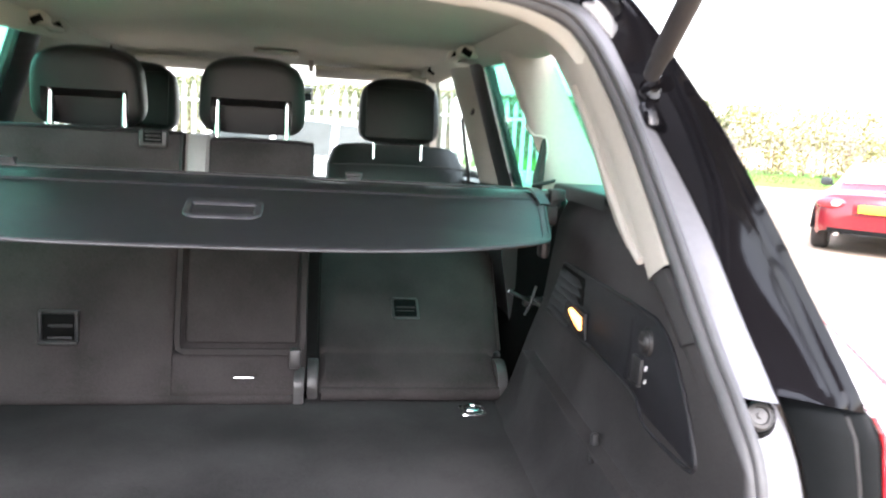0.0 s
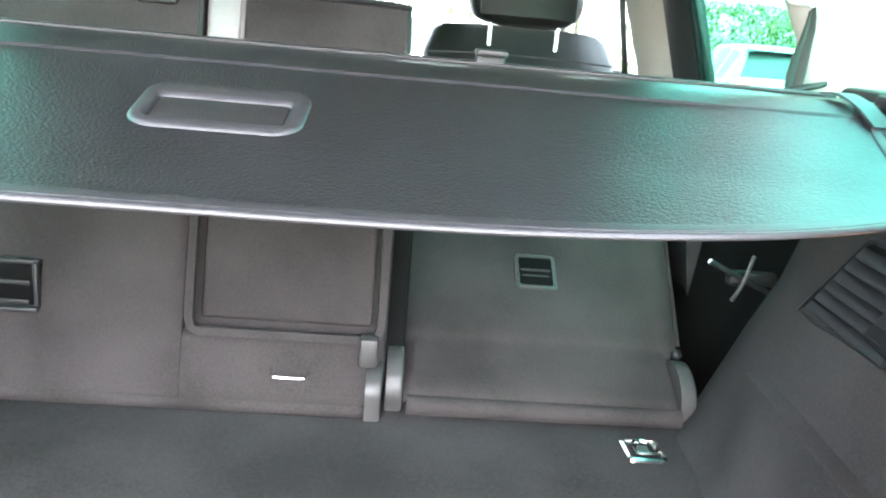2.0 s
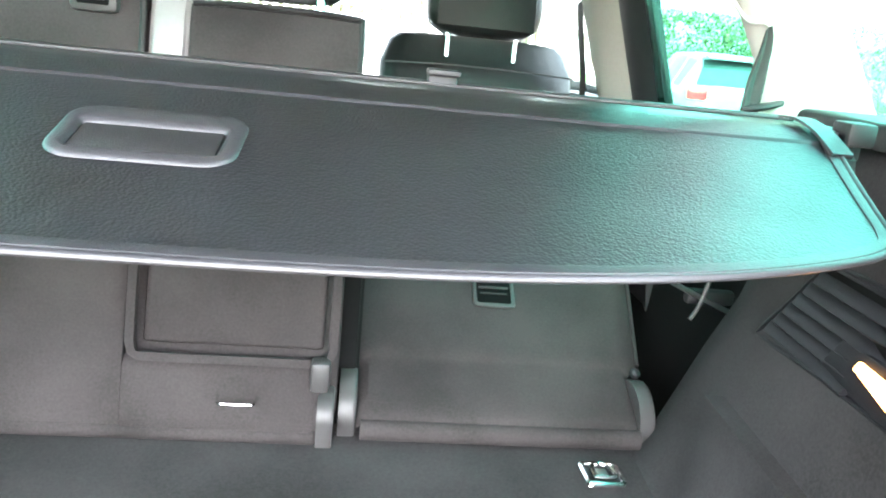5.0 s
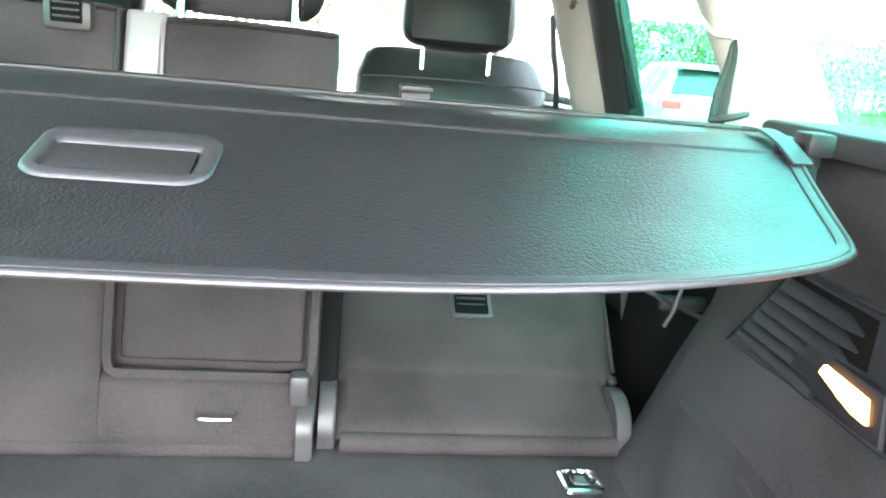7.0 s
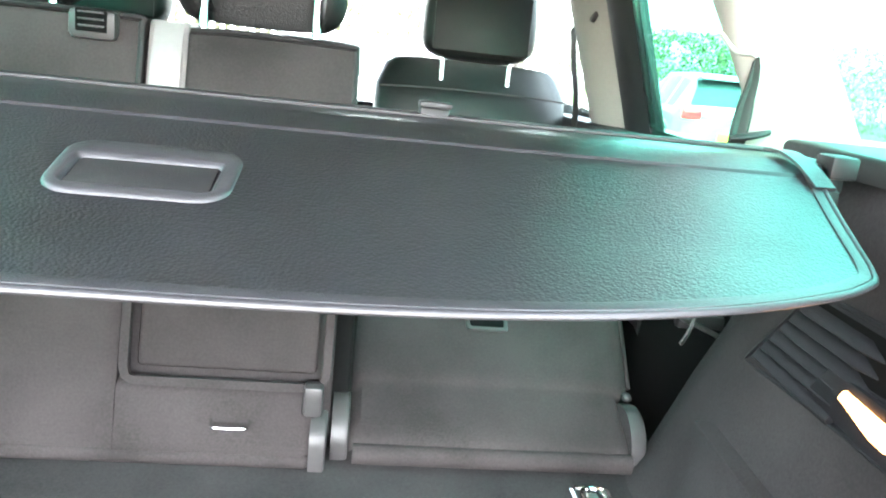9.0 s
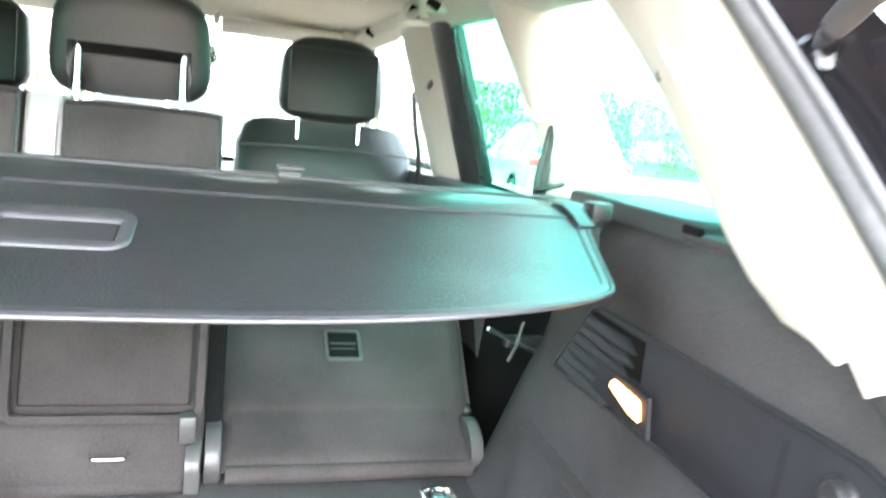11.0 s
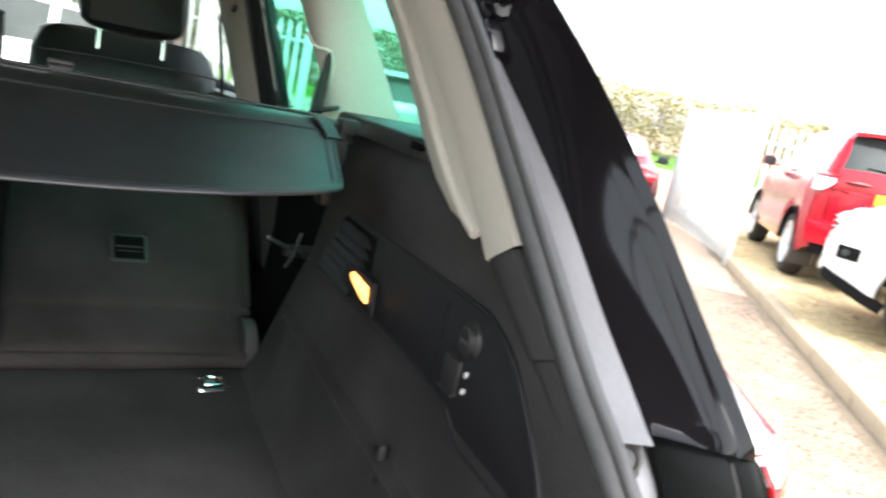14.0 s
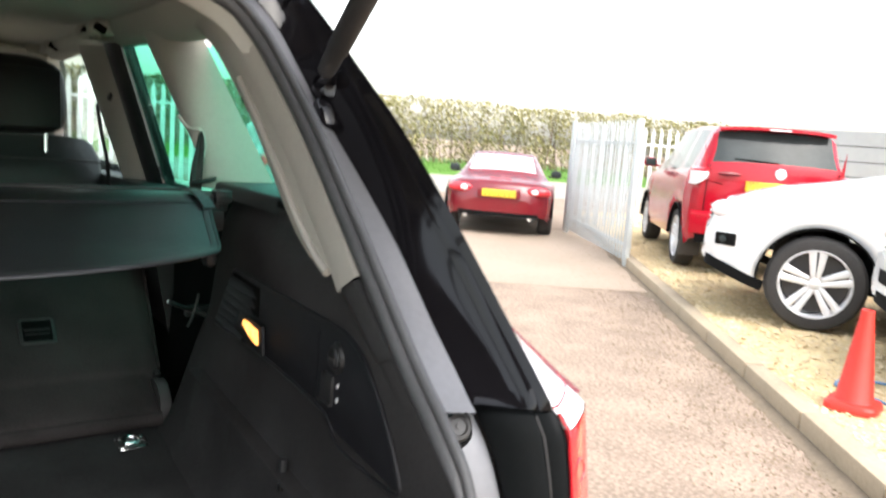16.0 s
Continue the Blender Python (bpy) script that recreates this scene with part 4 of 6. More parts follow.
    pillar_loft(bm, [(1.76 + 0.1 * (z - 1.28), z) for z in zb], [(1.582, z) for z in zb], [glass_x(z) - 0.025 for z in zb], [glass_x(z) - 0.006 for z in zb], 0.03, sg, 10)
    part("panel", bm, TRIM, b)
    bm = bmesh.new()
    lathe(bm, (sg * 0.625, 1.62, 1.47), (-sg, 0, 0.3), [(0, 0.014), (0.008, 0.013), (0.009, 0.001)], 14)
    part("belt_anchor_cap", bm, GREYPLASTIC, b)
    bm = bmesh.new()
    sweep(bm, spline([(sg * 0.615, 1.75, 1.45), (sg * 0.625, 1.73, 1.36), (sg * 0.64, 1.72, 1.27), (sg * 0.645, 1.72, 1.10)], 3), [(-0.001, -0.022), (0.001, -0.022), (0.001, 0.022), (-0.001, 0.022)], (0, 1, 0.1))
    part("seat_belt", bm, BELT, b, "black seat belt webbing")
    # windscreen pillar
    bm = bmesh.new()
    sweep(bm, spline([(sg * 0.545, 2.28, 1.62), (sg * 0.60, 2.52, 1.53), (sg * 0.66, 2.85, 1.34), (sg * 0.70, 3.15, 1.13)], 6), [(-0.04, -0.02), (0.02, -0.03), (0.05, 0.0), (0.02, 0.03), (-0.04, 0.025)])
    solid("windscreen_pillar", bm, TRIM, "cream windscreen pillar trim", "pillar trim", "structure")
    # door and quarter glass
    for nm, yz, mat, lab in (("quarter_window", [(0.36, 1.29), (0.975, 1.29), (1.02, 1.575), (0.60, 1.575)], TINT, "fixed green-tinted rear quarter window"),
                             ("rear_door_window", [(0.985, 1.245), (1.47, 1.245), (1.47, 1.60), (1.10, 1.60)], TINT, "green-tinted rear door window, closed"),
                             ("front_door_window", [(1.58, 1.245), (2.95, 1.19), (2.78, 1.34), (2.40, 1.60), (1.58, 1.60)], CLEAR, "front door window, closed")):
        bm = bmesh.new()
        gx = quarter_x if nm == "quarter_window" else glass_x
        plate(bm, [Vector((sg * (gx(z) + 0.008), y, z)) for y, z in yz], (sg * 0.004, 0, 0))
        part("pane", bm, mat, thing("window_1", (sg * 0.7, yz[0][0], 1.29), lab, "window", kind="structure"))
    # waist rail and door tops inside
    bm = bmesh.new()
    prof = [(-0.05, 0.0), (-0.03, 0.028), (0.04, 0.028), (0.05, 0.0), (0.03, -0.16), (-0.02, -0.42), (-0.04, -0.42)]
    sweep(bm, [(sg * 0.69, 1.29, 1.228), (sg * 0.69, 1.46, 1.224), (sg * 0.695, 2.0, 1.215), (sg * 0.70, 3.0, 1.16)], [(-sg * a, h) for a, h in prof])
    solid("door_inner_panel", bm, PLASTIC, "black inner door panel below the windows", "door panel", "structure")
    # roof side rail inside
    bm = bmesh.new()
    rail = [(0.572, 0.55, 1.592), (0.592, 0.75, 1.602), (0.602, 1.05, 1.612), (0.605, 1.5, 1.624), (0.602, 2.0, 1.628), (0.582, 2.3, 1.615)]
    sweep(bm, spline([(sg * x, y, z) for x, y, z in rail], 4), [(-0.05, 0.035), (-0.035, -0.005), (0.0, -0.028), (0.03, -0.03), (0.045, 0.0), (0.04, 0.035)])
    solid("roof_side_rail", bm, LINER, "fabric-covered cream roof rail above the doors", "roof trim", "structure")
    for gy, gx, gz in ((1.475, 0.548, 1.620), (2.22, 0.565, 1.618)):
        g = thing("grab_handle", (sg * gx, gy, gz + 0.03), "folded cream grab handle on the roof rail", "grab handle", group="grab handles")
        bm = bmesh.new()
        tube(bm, spline([(sg * (gx + 0.004), gy - 0.085, gz + 0.012), (sg * (gx - 0.012), gy - 0.075, gz - 0.006), (sg * (gx - 0.014), gy, gz - 0.010), (sg * (gx - 0.012), gy + 0.075, gz - 0.006), (sg * (gx + 0.004), gy + 0.085, gz + 0.012)], 5), 0.0085, 10)
        part("bar", bm, TRIM, g)
        for dy in (-0.075, 0.075):
            bm = bmesh.new()
            soft_pad(bm, (sg * (gx + 0.004), gy + dy, gz + 0.006), (0.066, 0.046, 0.040), 0, 3.2, 0, 12, 16)
            mt = part("mount", bm, TRIM, g)
            # near-black block on the mount, coloured as the shade in its slot
            bm = bmesh.new()
            box(bm, (sg * (gx - 0.003), gy + dy - 0.017, gz + 0.001), (0.030, 0.014, 0.020), 0.004, 2, Matrix.Rotation(radians(sg * 25), 4, "Y"))
            part("slot", bm, DEEPSHADE, mt)

# headliner and its pale rear header
bm = bmesh.new()
rings = []
for i in range(25):
    y = 0.60 + 1.83 * i / 24
    h = 1.632 + 0.035 * math.sin(math.pi * min(1, max(0, (y - 0.35) / 2.3))) ** 0.6 - 0.022 * ramp(y, 2.25, 2.43)
    rings.append([Vector((x, y, h - 0.028 * (abs(x) / 0.57) ** 3)) for x in [-0.57 + 1.14 * k / 24 for k in range(25)]])
loft(bm, rings)
solid("ceiling", bm, LINER, "grey-cream fabric headliner", "headliner", "structure")
bm = bmesh.new()
HEADER = [(0.0, 0.498, 1.612), (0.15, 0.497, 1.611), (0.30, 0.494, 1.607), (0.40, 0.49, 1.600), (0.46, 0.484, 1.590), (0.505, 0.476, 1.573), (0.535, 0.466, 1.552), (0.555, 0.452, 1.525)]
head_line = flip(reversed(HEADER[1:])) + [Vector(q) for q in HEADER]
rings = []
for q in spline(head_line, 3):
    meet = 1.636 - 0.028 * (abs(q.x) * 0.78 / 0.57) ** 3
    inw = Vector((-q.x * 0.22, 0.15, meet - q.z))
    rings.append([q + Vector((0, -0.012, 0.012)), q, q + Vector((-q.x * 0.02, 0.012, -0.001))] + [q + inw * u + Vector((0, 0, 0.25 * inw.z * math.sin(math.pi * u))) for u in (0.25, 0.5, 0.75, 1.0)] + [q + inw * 1.05 + Vector((0, 0, 0.02))])
loft(bm, rings)
solid("rear_header", bm, LINER, "pale cream trim along the rear edge of the roof", "roof trim", "structure")
# visors, their clips, mirror
for sg in (1, -1):
    v = thing("sun_visor", (sg * 0.33, 2.36, 1.612), "folded cream sun visor", "sun visor", group="sun visors")
    bm = bmesh.new()
    box(bm, (sg * 0.335, 2.37, 1.603), (0.39, 0.15, 0.018), 0.008, 3, Matrix.Rotation(radians(-9), 4, "X"))
    part("flap", bm, TRIM, v)
    bm = bmesh.new()
    tube(bm, [(sg * 0.125, 2.33, 1.64), (sg * 0.125, 2.33, 1.60)], 0.009, 10, (0, 1, 0))
    part("clip", bm, TRIM, v)
mirror = thing("rear_view_mirror", (0.02, 2.62, 1.56), "black-framed rear-view mirror under the windscreen", "mirror")
bm = bmesh.new()
box(bm, (0.02, 2.62, 1.525), (0.23, 0.035, 0.062), 0.014, 3)
part("housing", bm, PLASTIC, mirror)
bm = bmesh.new()
box(bm, (0.02, 2.600, 1.525), (0.215, 0.004, 0.050), 0.002)
part("glass", bm, M("mirror_glass", (0.6, 0.68, 0.66), 0.03, metal=1.0, var=0.02), mirror)
bm = bmesh.new()
box(bm, (0.02, 2.66, 1.575), (0.05, 0.07, 0.06), 0.012)
part("stalk", bm, PLASTIC, mirror)
bm = bmesh.new()
box(bm, (0.0, 2.20, 1.645), (0.16, 0.12, 0.02), 0.01)
solid("roof_console", bm, TRIM, "cream reading light console on the headliner", "console")
# windscreen
bm = bmesh.new()
rings = []
for i in range(9):
    u = i / 8
    y, z = 2.40 + 0.84 * u, 1.64 - 0.54 * u + 0.05 * math.sin(math.pi * u)
    w = 0.58 + 0.13 * u
    rings.append([Vector((w * k / 6, y + 0.10 * (1 - (k / 6) ** 2), z)) for k in range(-6, 7)])
loft(bm, rings)
part("pane", bm, CLEAR, thing("window_2", (0, 2.8, 1.2), "raked clear windscreen", "windscreen", kind="structure"))

# ---- front seats ----
for sx in (0.42, -0.42):
    s = thing("front_seat", (sx, 1.75, 0.5), "black leather front seat seen from behind", "seat", group="front seats")
    bm = bmesh.new()
    rings = []
    for i in range(17):
        u = i / 16
        z = 0.55 + 0.785 * u
        w = 0.256 - 0.022 * ramp(u, 0.2, 0.9) - 0.02 * ramp(u, 0.95, 1.0) ** 2
        yb = 1.70 + 0.14 * u + 0.03 * ramp(u, 0.9, 1.0)
        th = 0.13 - 0.04 * u
        ring = []
        for k in range(24):
            a = 2 * math.pi * k / 24
            ring.append(Vector((sx + math.copysign(abs(math.cos(a)) ** 0.45, math.cos(a)) * w, yb + th / 2 + math.copysign(abs(math.sin(a)) ** 0.6, math.sin(a)) * th / 2, z - 0.008 * math.cos(a) ** 2 * u)))
        rings.append(ring)
    top = [q + Vector(((sx - q.x) * 0.10, 0.0, 0.014)) for q in rings[-1]]
    loft(bm, rings + [top], True, True)
    part("backrest", bm, LEATHER_FRONT, s)
    bm = bmesh.new()
    sweep(bm, [(sx + 0.225 * k / 8, 1.823 - 0.004 * (k / 8) ** 2, 1.283 - 0.006 * (k / 8) ** 2) for k in range(-8, 9)], [(-0.002, -0.002), (0.002, -0.002), (0.002, 0.002), (-0.002, 0.002)])
    part("seam", bm, PLASTIC, s)
    bm = bmesh.new()
    soft_pad(bm, (sx, 1.87, 1.457), (0.268, 0.115, 0.215), -6, 4.2)
    hr = part("headrest", bm, LEATHER_FRONT, s)
    bm = bmesh.new()
    box(bm, (sx, 1.812, 1.452), (0.225, 0.006, 0.165), 0.003, 2, Matrix.Rotation(radians(-6), 4, "X"))
    part("back_panel", bm, LEATHER_FRONT, hr)
    for dx in (-0.08, 0.08):
        bm = bmesh.new()
        tube(bm, [(sx + dx, 1.85, 1.30), (sx + dx, 1.86, 1.40)], 0.006, 10, (0, 1, 0))
        part("post", bm, CHROME, hr, "chrome post")
    bm = bmesh.new()
    box(bm, (sx, 2.05, 0.60), (0.48, 0.52, 0.16), 0.05, 4)
    part("seat_cushion", bm, LEATHER_FRONT, s)

# ---- dashboard and steering wheel ----
dash = thing("dashboard", (0, 2.9, 0.8), "black dashboard with silver-rimmed centre vents", "dashboard")
bm = bmesh.new()
sweep(bm, [(-0.70, 2.86, 1.0), (0, 2.80, 1.0), (0.70, 2.86, 1.0)], [(0.20, -0.35), (0.16, 0.02), (0.06, 0.11), (-0.35, 0.12), (-0.42, 0.0), (-0.42, -0.35)])
part("top_pad", bm, PLASTIC, dash)
for x in (-0.075, 0.075):
    bm = bmesh.new()
    for k in range(5):
        box(bm, (x, 2.625, 1.01 + 0.016 * k), (0.10, 0.012, 0.004), 0.001)
    vent = part("vent", bm, GREYPLASTIC, dash)
    for dx in (-0.055, 0.055):
        bm = bmesh.new()
        box(bm, (x + dx, 2.625, 1.042), (0.006, 0.016, 0.09), 0.002)
        part("vent_rim", bm, CHROME, vent)
wheel = thing("steering_wheel", (0.42, 2.38, 1.12), "black leather steering wheel", "steering wheel")
bm = bmesh.new()
wc, wr = Vector((0.42, 2.38, 1.16)), Matrix.Rotation(radians(-24), 3, "X")
ringp = [wc + wr @ Vector((0.185 * math.cos(2 * math.pi * i / 40), 0, 0.185 * math.sin(2 * math.pi * i / 40))) for i in range(41)]
tube(bm, ringp, 0.015, 10, (0, 1, 0))
part("rim", bm, LEATHER, wheel)
bm = bmesh.new()
lathe(bm, wc, wr @ Vector((0, 1, 0)), [(-0.02, 0.01), (-0.02, 0.07), (0.02, 0.08), (0.16, 0.04)], 20)
box(bm, wc, (0.34, 0.02, 0.035), 0.006)
part("hub", bm, PLASTIC, wheel)
bm = bmesh.new()
box(bm, (0, 2.0, 0.33), (1.38, 3.2, 0.06), 0.01)
solid("cabin_floor", bm, CARPET, "dark carpeted cabin floor", "floor", "structure")
bm = bmesh.new()
box(bm, (0, 2.0, 0.62), (0.22, 1.1, 0.36), 0.03)
solid("centre_console", bm, PLASTIC, "black console between the front seats", "console")

# ---- outer body ----
car = thing("car_body", (0, 1.9, 0.0), "black large estate SUV body with its tailgate open", "car")
S_LINE = [(0.597, -0.085, 0.74), (0.597, -0.071, 0.95), (0.597, -0.044, 1.065), (0.597, 0.003, 1.119), (0.600, 0.075, 1.173), (0.597, 0.205, 1.298), (0.588, 0.325, 1.42), (0.572, 0.405, 1.505), (0.553, 0.445, 1.555), (0.52, 0.466, 1.592), (0.47, 0.478, 1.610), (0.40, 0.486, 1.620), (0.25, 0.492, 1.627), (0.0, 0.495, 1.630)]
seal_half = spline(S_LINE, 5)
seal_path = seal_half + flip(reversed(seal_half[:-1]))
bm = bmesh.new()
prof = [(0.0115 * math.cos(a), 0.0115 * math.sin(a)) for a in [2 * math.pi * i / 12 for i in range(12)]]
sweep(bm, seal_path, prof, (0, -0.7, 0.7))
bead = [q + Vector((0.003 if q.x > 0 else -0.003, -0.010, 0.009)) if abs(q.x) > 0.3 else q + Vector((0, -0.012, 0.02)) for q in seal_path]
tube(bm, bead, 0.0065, 10, (0, -0.7, 0.7))
part("tailgate_seal", bm, RUBBER, car, "grey-black rubber seal round the tailgate opening")

I_LINE = [(0.668, -0.055, 0.80), (0.670, -0.035, 1.055), (0.668, 0.045, 1.135), (0.666, 0.125, 1.205), (0.663, 0.21, 1.285), (0.657, 0.30, 1.36), (0.645, 0.385, 1.435), (0.625, 0.455, 1.515), (0.603, 0.495, 1.575), (0.56, 0.525, 1.625), (0.48, 0.54, 1.655), (0.3, 0.55, 1.672), (0.0, 0.553, 1.678)]
O_LINE = [(0.752, -0.085, 0.80), (0.750, -0.066, 1.055), (0.740, -0.010, 1.134), (0.727, 0.058, 1.212), (0.704, 0.150, 1.322), (0.688, 0.255, 1.425), (0.672, 0.36, 1.512), (0.655, 0.455, 1.59), (0.632, 0.52, 1.645), (0.58, 0.55, 1.685), (0.49, 0.565, 1.705), (0.3, 0.575, 1.715), (0.0, 0.58, 1.72)]
for sg in (1, -1):
    ins, outs = spline(I_LINE, 6), spline(O_LINE, 6)
    sl = spline(S_LINE, 6)
    n = len(ins)
    sl = [sl[round(i * (len(sl) - 1) / (n - 1))] for i in range(n)]
    # painted jamb between seal and pillar
    bm = bmesh.new()
    rings = []
    for i in range(n):
        a, b = min(sl, key=lambda q: (q - ins[i]).length), ins[i]
        a = a + Vector((0.009, 0.004, 0.002))
        rings.append([Vector((sg * q.x, q.y, q.z)) for q in (a + Vector((0.0, 0.012, -0.01)), a, a * 0.55 + b * 0.45 + Vector((0, 0.003, -0.002)), b, b + Vector((0.004, 0.012, -0.008)))])
    loft(bm, rings[11:])
    part("jamb", bm, JAMB, car, "pale satin painted door jamb")
    # gloss black pillar with grooves running along it
    bm = bmesh.new()
    rings = []
    for i in range(n):
        b, c = ins[i], outs[i]
        d = (c - b)
        nrm = Vector((0.35, -0.62, 0.70))
        ring = []
        for u, h in ((0.0, -0.020), (0.0, -0.002), (0.03, 0.0), (0.06, 0.0), (0.08, -0.004), (0.14, -0.004), (0.40, -0.004), (0.60, -0.003), (0.63, 0.002), (0.655, 0.004), (0.67, -0.003), (0.70, -0.003), (0.715, 0.004), (0.75, 0.009), (0.79, 0.009), (0.805, 0.001), (0.84, 0.001), (0.86, 0.010), (0.91, 0.013), (0.97, 0.008), (1.0, 0.002), (1.03, -0.012)):
            q = b + d * u + nrm * h * min(1.0, d.length / 0.05)
            ring.append(Vector((sg * q.x, q.y, q.z)))
        rings.append(ring)
    # the grooves run out flat at the foot
    b, c = ins[11].lerp(ins[12], 0.6), outs[11].lerp(outs[12], 0.6)
    us = (0.0, 0.0, 0.03, 0.06, 0.08, 0.14, 0.40, 0.60, 0.63, 0.655, 0.67, 0.70, 0.715, 0.75, 0.79, 0.805, 0.84, 0.86, 0.91, 0.97, 1.0, 1.03)
    foot = [Vector((sg * q.x, q.y, q.z)) for q in [b.lerp(c, min(u, 1.0)) + Vector((0, -0.001, 0.001)) for u in us]]
    foot[0] += Vector((sg * 0.01, 0.02, 0))
    loft(bm, [foot] + rings[12:])
    part("rear_pillar", bm, PAINT, car, "gloss black rear roof pillar", sharp=50)
    # corner below the pillar: pale flange by the seal, slanted dark panel, lamp
    levels = (0.74, 0.82, 0.90, 0.96, 1.0, 1.03, 1.05, 1.065, 1.08, 1.095, 1.108)
    fl_x = [(0.74, 0.716), (0.90, 0.712), (1.0, 0.708), (1.05, 0.704), (1.08, 0.699), (1.108, 0.692)]
    fl_y = [(0.74, -0.040), (0.90, -0.015), (1.0, 0.010), (1.05, 0.030), (1.08, 0.045), (1.108, 0.063)]
    lx = [(0.74, 0.752), (1.04, 0.753), (1.108, 0.754), (1.127, 0.749)]
    ly = [(0.74, -0.082), (0.90, -0.066), (1.04, -0.044), (1.108, -0.028), (1.127, -0.014)]
    bm = bmesh.new()
    rings = []
    for z in levels:
        a = Vector((lerp_table(fl_x, z), lerp_table(fl_y, z), z))
        zt = z + (0.016 if z > 1.10 else 0.004 if z > 1.09 else 0.0)
        b = Vector((lerp_table(lx, zt), lerp_table(ly, zt), zt))
        ring = []
        for u, h in ((-0.06, -0.020), (0.0, -0.003), (0.05, 0.003), (0.14, 0.005), (0.45, 0.005), (0.70, 0.0045), (0.735, 0.0035), (0.745, 0.001), (0.765, 0.001), (0.775, 0.003), (0.90, 0.004), (0.975, 0.002), (1.0, -0.002), (1.02, -0.020)):
            q = a.lerp(b, u) + Vector((-0.80, -0.60, 0.10)) * h
            ring.append(Vector((sg * q.x, q.y, q.z)))
        rings.append(ring)
    rings.append([q + Vector((0, 0.005, 0.004)) for q in rings[-1]])
    rings.append([q + Vector((0, 0.010, 0.012 * max(0, 1 - j / 9))) for j, q in enumerate(rings[-1])])
    loft(bm, rings)
    cornr = part("lower_corner", bm, QUARTER, car, "satin dark grey corner panel below the pillar")
    # paler grey bead laid in the groove as the seam's highlight
    bm = bmesh.new()
    tube(bm, [(r[7] + r[8]) / 2 + Vector((-sg * 0.0005, -0.0005, 0)) for r in rings[:-2]], 0.0017, 8)
    part("seam_highlight", bm, GREYPLASTIC, cornr)
    bm = bmesh.new()
    rings = []
    for z in levels + (1.122,):
        xf, yf = lerp_table(fl_x, min(z, 1.108)), lerp_table(fl_y, min(z, 1.108)) + 0.5 * max(0, z - 1.108)
        rings.append([Vector((sg * x, y, z)) for x, y in ((0.606, yf - 0.020), (0.618, yf - 0.002), (0.632, yf + 0.006), (0.655, yf + 0.006), (xf - 0.022, yf + 0.002), (xf - 0.010, yf - 0.003), (xf - 0.003, yf - 0.001), (xf + 0.002, yf + 0.010))])
    loft(bm, rings)
    part("corner_flange", bm, JAMB, cornr, "pale satin painted flange beside the seal")
    # dark disc on the flange stands for the shade in the buffer's hole
    bm = bmesh.new()
    lathe(bm, (sg * 0.659, 0.062, 1.098), (-0.15 * sg, -0.8, 0.45), [(-0.004, 0.028), (0.002, 0.027), (0.004, 0.023), (0.003, 0.020), (0.003, 0.001)], 24)
    part("buffer_hole_shade", bm, BLACKPART_SHADE, cornr)
    bm = bmesh.new()
    lathe(bm, (sg * 0.659, 0.056, 1.099), (-0.15 * sg, -0.8, 0.45), [(0, 0.0175), (0.008, 0.0175), (0.012, 0.0150), (0.013, 0.011), (0.010, 0.0095), (0.010, 0.004), (0.012, 0.0035), (0.012, 0.001)], 24)
    part("rubber_buffer", bm, GREYPLASTIC, cornr)
    # tail lamp wrapping the corner: red body, pale lenses above with a thin red rim
    around = ((0.0, 0.020), (0.001, 0.0), (0.008, -0.001), (0.018, 0.004), (0.036, 0.015), (0.056, 0.029), (0.076, 0.047), (0.093, 0.076), (0.106, 0.13), (0.112, 0.24))
    bm = bmesh.new()
    rings = []
    for z in (0.78, 0.84, 0.90, 0.96, 1.02, 1.06, 1.085, 1.102, 1.109):
        rings.append([Vector((sg * (lerp_table(lx, z) + 0.003 + dx), lerp_table(ly, z) + dy, z + 0.08 * dx * ramp(z, 1.03, 1.10))) for dx, dy in around])
    loft(bm, rings)
    tl = part("tail_lamp", bm, REDLENS, car, "red wrap-round tail lamp with a pale upper lens")
    for z in (0.965, 1.060):
        bm = bmesh.new()
        lathe(bm, (sg * (lerp_table(lx, z) + 0.024), lerp_table(ly, z) + 0.006, z), (sg * 0.40, -0.90, 0.12), [(-0.003, 0.016), (0.001, 0.0155), (0.0018, 0.013), (0.0005, 0.012), (0.0, 0.001)], 24)
        part("lamp_ring", bm, REDLENS, tl)
    bm = bmesh.new()
    edge = [Vector((sg * (lerp_table(lx, z) + 0.004), lerp_table(ly, z) - 0.0015, z)) for z in (0.78, 0.90, 1.0, 1.05, 1.09, 1.108, 1.118, 1.127)]
    tube(bm, spline(edge, 3), 0.0026, 8)
    part("lamp_edge", bm, REDLENS, tl)
    lens_rings = []
    for k in range(13):
        u = k / 12
        z = 1.110 + 0.130 * u
        xi = lerp_table([(1.0, 0.757), (1.108, 0.757), (1.134, 0.747), (1.212, 0.731), (1.322, 0.706)], z)
        y0 = lerp_table([(1.0, -0.05), (1.108, -0.028), (1.134, -0.006), (1.212, 0.062), (1.322, 0.152)], z)
        g = (1 - u) ** 0.9
        lens_rings.append([Vector((sg * (xi + dx * (0.10 + 0.90 * g)), y0 + dy, z + 0.08 * dx * (1 - u))) for dx, dy in around])
    seam = 2
    for name, rr, lbl in (("lower_lens", lens_rings[:seam + 1], "pale pink lens facet"), ("upper_lens", lens_rings[seam:], "pale clear upper lens")):
        bm = bmesh.new()
        loft(bm, rr)
        up = part(name, bm, CLEARLENS, tl, lbl)
    bm = bmesh.new()
